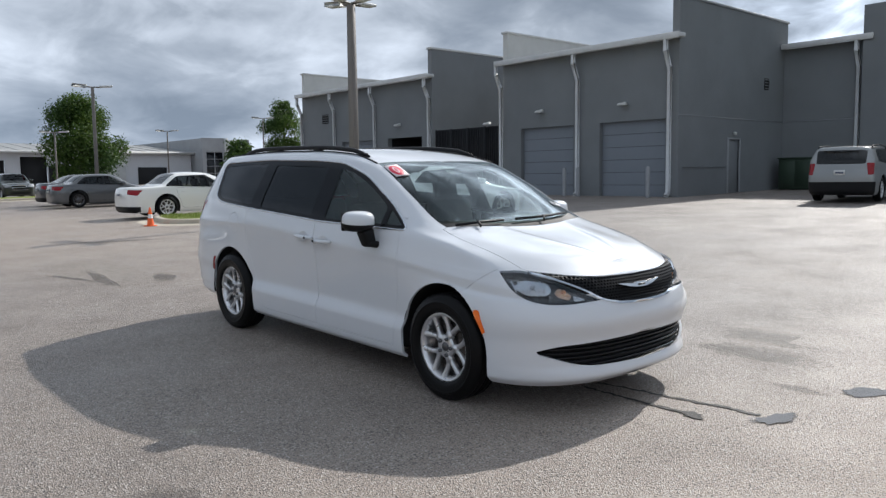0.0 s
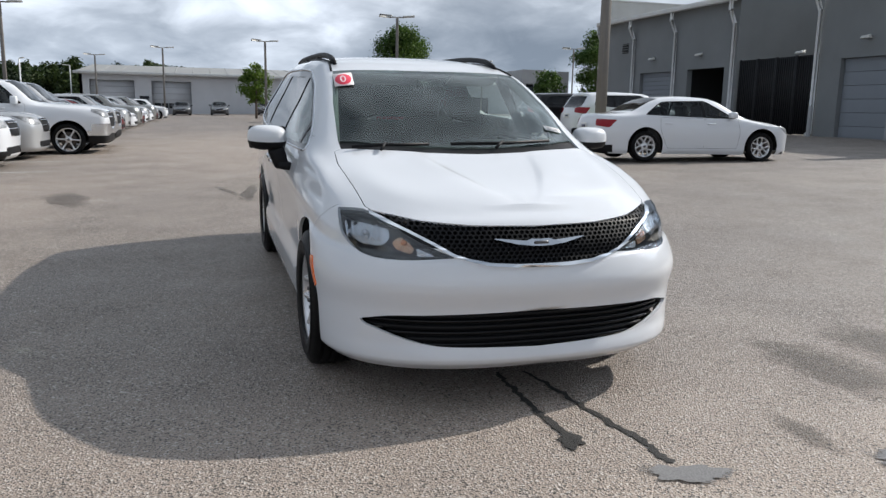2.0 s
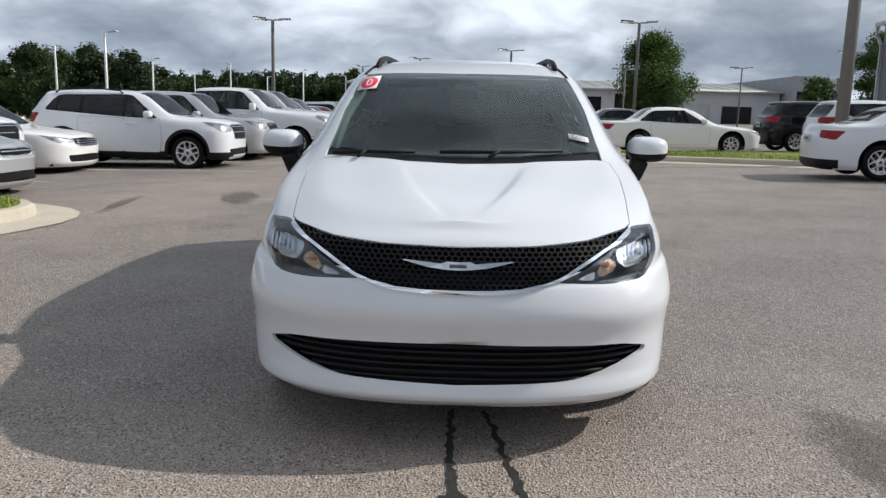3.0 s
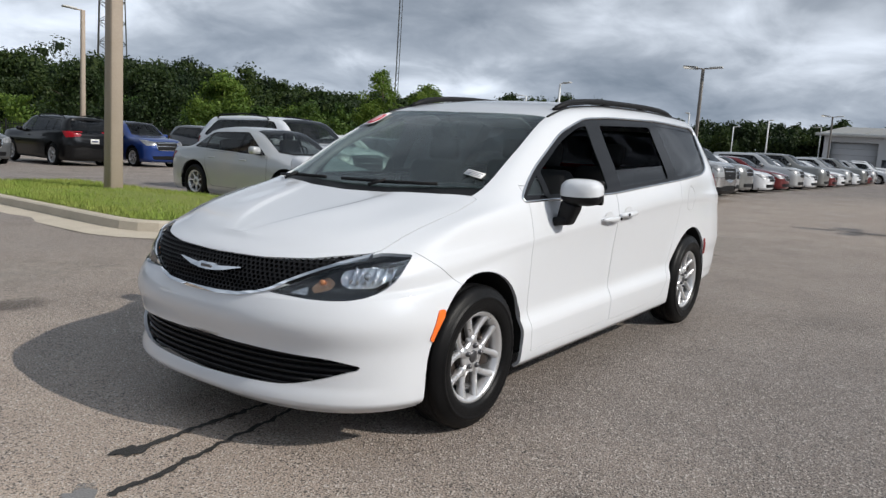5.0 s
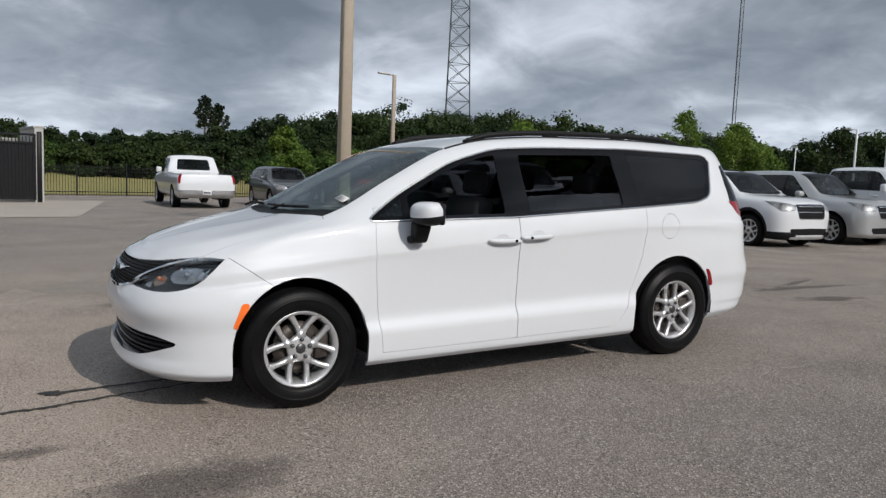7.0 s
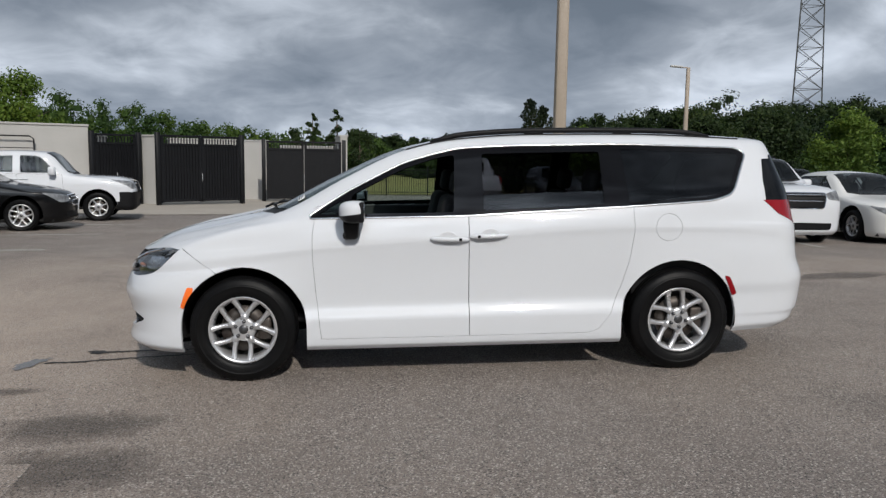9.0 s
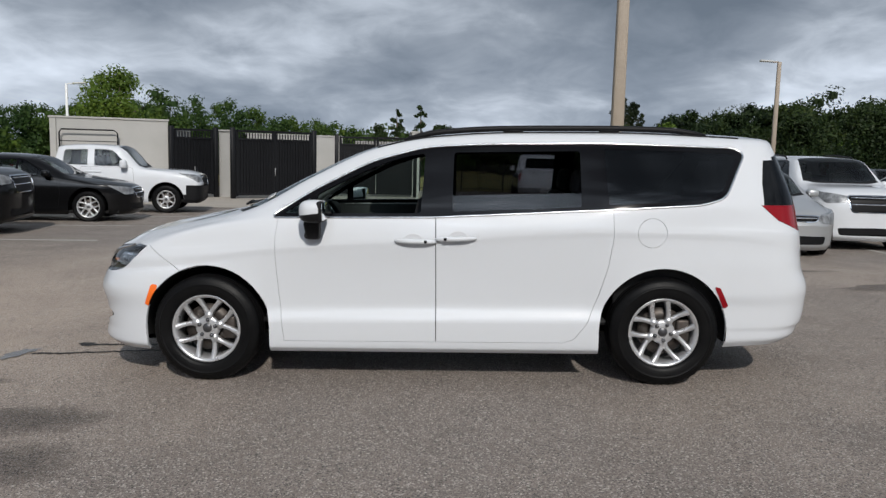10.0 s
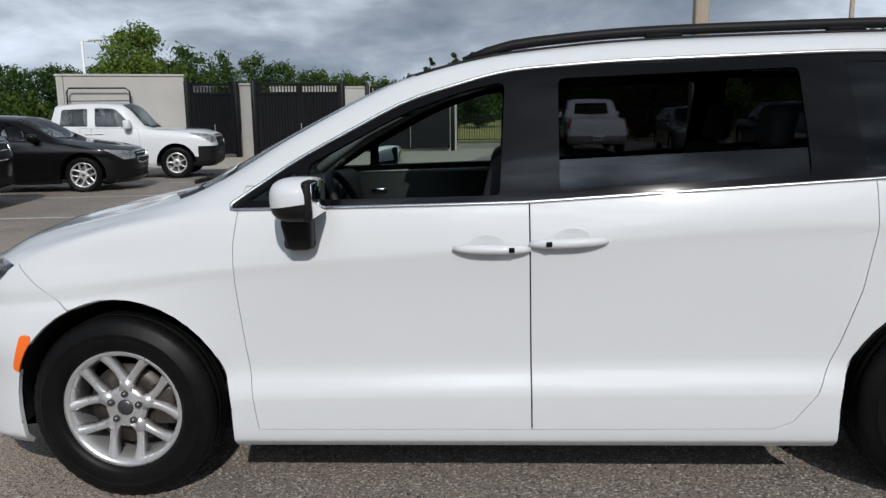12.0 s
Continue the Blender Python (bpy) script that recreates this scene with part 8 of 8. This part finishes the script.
def leaf_material(name, a, b, c):
    m = bpy.data.materials.new(name)
    m.use_nodes = True
    node, link = nodes_of(m.node_tree)
    out, bs = node("ShaderNodeOutputMaterial"), node("ShaderNodeBsdfPrincipled")
    bs.inputs["Roughness"].default_value, bs.inputs["Specular IOR Level"].default_value = 0.6, 0.3
    geo = node("ShaderNodeNewGeometry")
    ramp = node("ShaderNodeValToRGB")
    ramp.color_ramp.elements[0].color, ramp.color_ramp.elements[1].color = (*a, 1), (*c, 1)
    e = ramp.color_ramp.elements.new(0.5)
    e.color = (*b, 1)
    # whole trees differ: a slow noise turns some olive, some fresh green
    co, slow = node("ShaderNodeTexCoord"), node("ShaderNodeTexNoise", i_Scale=0.11, i_Detail=2.0)
    link(co.outputs["Object"], slow.inputs["Vector"])
    tint = node("ShaderNodeValToRGB")
    tint.color_ramp.elements[0].position, tint.color_ramp.elements[0].color = 0.36, (0.55, 0.62, 0.72, 1)
    tint.color_ramp.elements[1].position, tint.color_ramp.elements[1].color = 0.64, (1.3, 1.18, 0.85, 1)
    mul = node("ShaderNodeVectorMath", operation="MULTIPLY")
    link(slow.outputs[0], tint.inputs[0]), link(ramp.outputs[0], mul.inputs[0]), link(tint.outputs[0], mul.inputs[1])
    link(geo.outputs["Random Per Island"], ramp.inputs[0]), link(mul.outputs[0], bs.inputs["Base Color"])
    tr = node("ShaderNodeBsdfTranslucent")
    link(mul.outputs[0], tr.inputs["Color"])
    mix = node("ShaderNodeMixShader", i_Fac=0.38)
    link(bs.outputs[0], mix.inputs[1]), link(tr.outputs[0], mix.inputs[2]), link(mix.outputs[0], out.inputs[0])
    return m


LEAF_GREEN = leaf_material("leaf_green", (0.04, 0.085, 0.02), (0.065, 0.125, 0.026), (0.105, 0.17, 0.04))
LEAF_DARK = leaf_material("leaf_dark", (0.017, 0.037, 0.012), (0.029, 0.054, 0.017), (0.050, 0.079, 0.024))
LEAF_BRIGHT = leaf_material("leaf_bright", (0.08, 0.15, 0.024), (0.12, 0.20, 0.034), (0.18, 0.26, 0.05))
NEEDLE = leaf_material("pine_needles", (0.016, 0.03, 0.014), (0.025, 0.042, 0.018), (0.04, 0.058, 0.024))


def leaf_cloud(rng, blobs, count, size, up=0.35, loose=0.16):
    """Small bent leaves strewn over the shells of many uneven clumps, four corners each."""
    B = np.array(blobs)
    k = np.maximum(6, (count * B[:, 3] ** 2 / (B[:, 3] ** 2).sum()).astype(int))
    B = np.repeat(B, k, axis=0)
    n = len(B)
    unit = lambda v: v / (np.linalg.norm(v, axis=1, keepdims=True) + 1e-9)
    d = unit(rng.normal(size=(n, 3)))
    rad = B[:, 3:] * (0.55 + 0.5 * rng.random((n, 1)) ** 0.6)
    c = B[:, :3] + d * rad * np.array((1, 1, 0.85)) + rng.normal(size=(n, 3)) * B[:, 3:] * loose
    nn = unit(d + rng.normal(size=(n, 3)) * 0.7 + np.array((0, 0, up)))
    t = unit(np.cross(nn, rng.normal(size=(n, 3))))
    b = np.cross(nn, t)
    s = size * rng.uniform(0.6, 1.3, (n, 1))
    return np.stack([c - t * s, c - b * s * 0.5 + nn * s * 0.15, c + t * s, c + b * s * 0.5 + nn * s * 0.15], axis=1)


def clump_cores(blobs):
    """The dense twigs inside each clump: six facets that close it."""
    c = np.array([[[1, 1, 1], [1, -1, 1], [-1, -1, 1], [-1, 1, 1]], [[1, 1, -1], [-1, 1, -1], [-1, -1, -1], [1, -1, -1]], [[1, 1, 1], [1, 1, -1], [1, -1, -1], [1, -1, 1]],
                  [[-1, 1, 1], [-1, -1, 1], [-1, -1, -1], [-1, 1, -1]], [[1, 1, 1], [-1, 1, 1], [-1, 1, -1], [1, 1, -1]], [[1, -1, 1], [1, -1, -1], [-1, -1, -1], [-1, -1, 1]]], dtype=float)
    B = np.array(blobs)
    return (B[:, None, None, :3] + c[None] * (B[:, 3] * 0.27)[:, None, None, None]).reshape(-1, 4, 3)


def cloud_mesh(name, quads, mat):
    me = bpy.data.meshes.new(name)
    n = len(quads)
    me.vertices.add(n * 4)
    me.vertices.foreach_set("co", quads.astype(np.float32).ravel())
    me.loops.add(n * 4)
    me.loops.foreach_set("vertex_index", np.arange(n * 4, dtype=np.int32))
    me.polygons.add(n)
    me.polygons.foreach_set("loop_start", np.arange(0, n * 4, 4, dtype=np.int32))
    me.update(calc_edges=True)
    me.materials.append(mat)
    return me


def crown_blobs(rng, h0, h1, w, n, cone=0.0, fine=1.0):
    out = []
    for i in range(n):
        t = rng.random()
        z = h0 + (h1 - h0) * t
        k = (1 - t) ** 0.7 if cone else math.sin(math.pi * min(0.12 + 0.86 * t, 1)) ** 0.7
        a, q = rng.uniform(0, 6.283), w * k * rng.random() ** 0.5
        out.append((q * math.cos(a), q * math.sin(a), z, fine * w * rng.uniform(0.22, 0.38) * (0.7 + 0.5 * k)))
    return out


def tree(name, x, y, h, w, mat, seed, leaves=5000, size=0.13, trunk_h=0.25, label="leafy green tree in the lot", cone=False, clumps=54):
    rng = np.random.default_rng(seed)
    t = thing(name, label, "tree", stand(x, y, 0))
    bm = bmesh.new()
    r0 = h * 0.018
    tube(bm, [(0, 0, -0.2), (0.02 * h * 0.3, 0, h * 0.3), (-0.01 * h, 0.01 * h, h * 0.6), (0, 0, h * 0.92)], r0, 8, radii=[r0 * 1.3, r0, r0 * 0.6, r0 * 0.15])
    for i in range(9):
        a, z0 = i * 2.4 + seed, h * (trunk_h + 0.06 * i)
        L = w * rng.uniform(0.5, 0.85)
        tube(bm, [(0, 0, z0), (L * 0.5 * math.cos(a), L * 0.5 * math.sin(a), z0 + L * 0.35), (L * math.cos(a), L * math.sin(a), z0 + L * 0.6)], r0 * 0.3, 5, radii=[r0 * 0.4, r0 * 0.25, r0 * 0.08])
    part("trunk", bm, BARK, t)
    quads = leaf_cloud(rng, crown_blobs(rng, h * trunk_h + w * 0.25, h * 0.95, w, clumps, cone, 0.78), leaves, size, loose=0.26)
    ob = new("crown", cloud_mesh("crown", quads, mat))
    ob.parent = t
    return t


tree("tree", -60.0, 15.0, 7.7, 3.0, LEAF_GREEN, 1, 28000, 0.105, 0.04, "broad leafy green tree before the workshop", clumps=80)
tree("tree", -60.0, 33.2, 8.0, 2.1, LEAF_GREEN, 2, 15000, 0.10, 0.22, "leafy green tree beside the service building")
tree("tree", -62.0, 2.8, 4.6, 1.25, LEAF_BRIGHT, 3, 3000, 0.13, 0.2, "young leafy tree in a narrow island")
tree("tree", -58.0, 27.5, 4.2, 1.6, LEAF_GREEN, 4, 2600, 0.15, 0.1, "low leafy tree beside the showroom")
for k, (tx, ty, th, tw) in enumerate(((-24.5, -41.5, 5.6, 2.2), (-28.8, -40.1, 5.6, 2.0), (-21.0, -43.5, 5.0, 2.2), (-13.2, -44.5, 4.4, 1.4), (-8.5, -42.5, 3.2, 1.2))):
    tree("tree", tx, ty, th, tw, LEAF_BRIGHT if k in (1, 3) else LEAF_DARK, 10 + k, 9000, 0.12, 0.02, "green young tree before the woods")


for tx, ty, th, tw, sd in ((-45.2, -40.2, 7.4, 2.0, 60), (-47.6, -37.2, 6.4, 2.1, 61), (-50.5, -37.5, 5.0, 1.8, 62)):
    tree("tree", tx, ty, th, tw, LEAF_BRIGHT, sd, 9000, 0.12, 0.05, "bright green tree at the edge of the lot")
tree("tree", -63.5, -39.0, 7.0, 2.2, LEAF_DARK, 63, 8000, 0.14, 0.05, "dark broad tree at the edge of the lot")


def pine(x, y, h, seed):
    rng = np.random.default_rng(seed)
    t = thing("pine_tree", "tall pine standing above the woods", "tree", stand(x, y, 0))
    bm = bmesh.new()
    tube(bm, [(0, 0, 0), (0.2, 0, h * 0.5), (0, 0.1, h)], 0.2, 7, radii=[0.28, 0.2, 0.06])
    blobs = []
    for i in range(24):
        a, z = i * 2.2, h * (0.60 + 0.0165 * i)
        L = h * rng.uniform(0.09, 0.19) * (1 - abs(i - 9) / 19)
        tube(bm, [(0, 0, z), (L * math.cos(a), L * math.sin(a), z + 0.4)], 0.06, 5)
        blobs.append((L * math.cos(a), L * math.sin(a), z + 0.6, h * 0.032))
        blobs.append((L * 0.5 * math.cos(a + 0.6), L * 0.5 * math.sin(a + 0.6), z + 0.7, h * 0.026))
    part("trunk", bm, BARK, t)
    new("crown", cloud_mesh("crown", leaf_cloud(rng, blobs, 3600, 0.17), NEEDLE)).parent = t


pine(-26.6, -129.0, 12.4, 31)
pine(-29.2, -131.0, 11.4, 32)


def woods(name, arc, dist, h, mat, seed, n, label, leaf=0.34, per=900):
    """A belt of far trees along an arc of bearings about the lot; heights vary along it."""
    rng = np.random.default_rng(seed)
    V = []
    for i in range(n):
        t = (i + rng.uniform(-0.3, 0.3)) / n
        b = radians(arc[0] + (arc[1] - arc[0]) * t)
        d = dist(t) * rng.uniform(0.93, 1.10)
        x, y = d * math.cos(b), d * math.sin(b)
        hh = h(t) * rng.uniform(0.86, 1.08)
        g = ground_z(x, y)
        blobs = [(x + q[0], y + q[1], g + q[2], q[3]) for q in crown_blobs(rng, hh * 0.08, hh * 0.93, hh * rng.uniform(0.34, 0.46), 24, rng.random() < 0.35)]
        V.append(leaf_cloud(rng, blobs, per, leaf))
        V.append(clump_cores(blobs))
    me = cloud_mesh(name, np.concatenate(V), mat)
    return tagged(new(name, me), label, "woods", kind="stuff")


woods("woods", (-88, -143), lambda t: 112 - 8 * t, curve((0, 6.6), (0.1, 5.6), (0.22, 6.4), (0.33, 8.4), (0.45, 11.0), (0.69, 10.4), (0.78, 9.4), (0.87, 8.7), (1, 8.0)), LEAF_DARK, 40, 110, "dark mixed woods beyond the field", 0.25, 2700)
woods("woods", (-92, -142), lambda t: 97 - 8 * t, curve((0, 4.2), (0.22, 4.6), (0.5, 7.6), (0.8, 7.0), (1, 6.4)), LEAF_DARK, 41, 80, "dark mixed woods beyond the field", 0.23, 2200)
woods("woods", (-104, -141), lambda t: 84 - 6 * t, curve((0, 3.0), (0.4, 5.0), (1, 5.2)), LEAF_GREEN, 46, 40, "green undergrowth at the edge of the woods", 0.19, 1100)
woods("woods", (-142, -149), lambda t: 108, curve((0, 6.6), (0.5, 7.8), (1, 7.8)), LEAF_DARK, 47, 16, "dark treeline across the lot", 0.27, 1300)
woods("woods", (-149, -156.5), lambda t: 100, curve((0, 7.4), (0.5, 9.6), (0.8, 9.2), (1, 7.2)), LEAF_DARK, 43, 16, "clump of tall dark trees", 0.25, 1900)
woods("woods", (-150, -178), lambda t: 205, curve((0, 10.6), (0.4, 11.2), (1, 11.6)), LEAF_DARK, 42, 80, "low dark treeline across the lot", 0.42, 1300)
woods("woods", (-30, -80), lambda t: 66 + 8 * t, curve((0, 6.0), (0.6, 6.4), (0.68, 7.6), (0.86, 7.0), (1, 6.2)), LEAF_GREEN, 44, 60, "green trees behind the enclosure", 0.15, 2400)
woods("woods", (-80, -91), lambda t: 80, curve((0, 6.0), (0.3, 6.0), (0.6, 5.0), (1, 4.6)), LEAF_GREEN, 48, 9, "green trees behind the enclosure", 0.2, 1100)
woods("woods", (-60, -92), lambda t: 130, curve((0, 7.0), (1, 5.6)), LEAF_DARK, 45, 50, "low far treeline behind the field", 0.4, 800)
for tx, ty, th, tw, sd in ((6.9, -73.5, 7.4, 0.75, 70), (4.5, -73.7, 8.0, 0.85, 71), (8.5, -73.4, 5.6, 1.6, 72), (2.2, -73.8, 5.7, 1.7, 73)):
    tree("tree", tx, ty, th, tw, LEAF_DARK, sd, 3500, 0.12, 0.05, "slim dark tree behind the enclosure", clumps=30)
tree("tree", 23.1, -46.0, 7.6, 2.5, LEAF_BRIGHT, 50, 12000, 0.13, 0.1, "tall bright green tree behind the enclosure")


# ---- masts ----
TOWER_STEEL = material("tower_steel", (0.09, 0.095, 0.10), rough=0.6, metal=0.4)


def lattice_tower(x, y, h, w0, w1):
    t = thing("lattice_tower", "grey steel lattice radio tower beyond the woods", "radio tower", stand(x, y, 20))
    corner = [(math.cos(a), math.sin(a)) for a in (0.2, 0.2 + 2.0944, 0.2 + 4.1888)]
    wd = lambda z: (w0 + (w1 - w0) * z / h) / 1.7
    for cx, cy in corner:
        bm = bmesh.new()
        tube(bm, [(cx * wd(0), cy * wd(0), 0), (cx * wd(h), cy * wd(h), h)], 0.24, 6)
        part("leg", bm, TOWER_STEEL, t)
    n = 16
    for i in range(n):
        z0, z1 = h * i / n, h * (i + 1) / n
        for k in range(3):
            a, b = corner[k], corner[(k + 1) % 3]
            bm = bmesh.new()
            tube(bm, [(a[0] * wd(z0), a[1] * wd(z0), z0), (b[0] * wd(z1), b[1] * wd(z1), z1)], 0.11, 4)
            tube(bm, [(b[0] * wd(z0), b[1] * wd(z0), z0), (a[0] * wd(z1), a[1] * wd(z1), z1)], 0.11, 4)
            tube(bm, [(a[0] * wd(z1), a[1] * wd(z1), z1), (b[0] * wd(z1), b[1] * wd(z1), z1)], 0.10, 4)
            part("brace", bm, TOWER_STEEL, t)


lattice_tower(-147.5, -255.0, 112, 12.0, 4.6)


def guyed_mast(x, y, h):
    t = thing("guyed_mast", "slender steel radio mast far off", "radio mast", stand(x, y, 0))
    for a in (0.3, 2.4, 4.5):
        bm = bmesh.new()
        c = (0.8 * math.cos(a), 0.8 * math.sin(a))
        tube(bm, [(*c, 0), (*c, h)], 0.15, 4)
        part("leg", bm, TOWER_STEEL, t)
    bm = bmesh.new()
    for i in range(int(h / 2.4)):
        z = 2.4 * i
        tube(bm, [(0.8 * math.cos(0.3), 0.8 * math.sin(0.3), z), (0.8 * math.cos(2.4), 0.8 * math.sin(2.4), z + 2.4)], 0.06, 3)
    tagged(part("brace", bm, TOWER_STEEL, t), kind="stuff")


guyed_mast(-264.5, -222.0, 130)
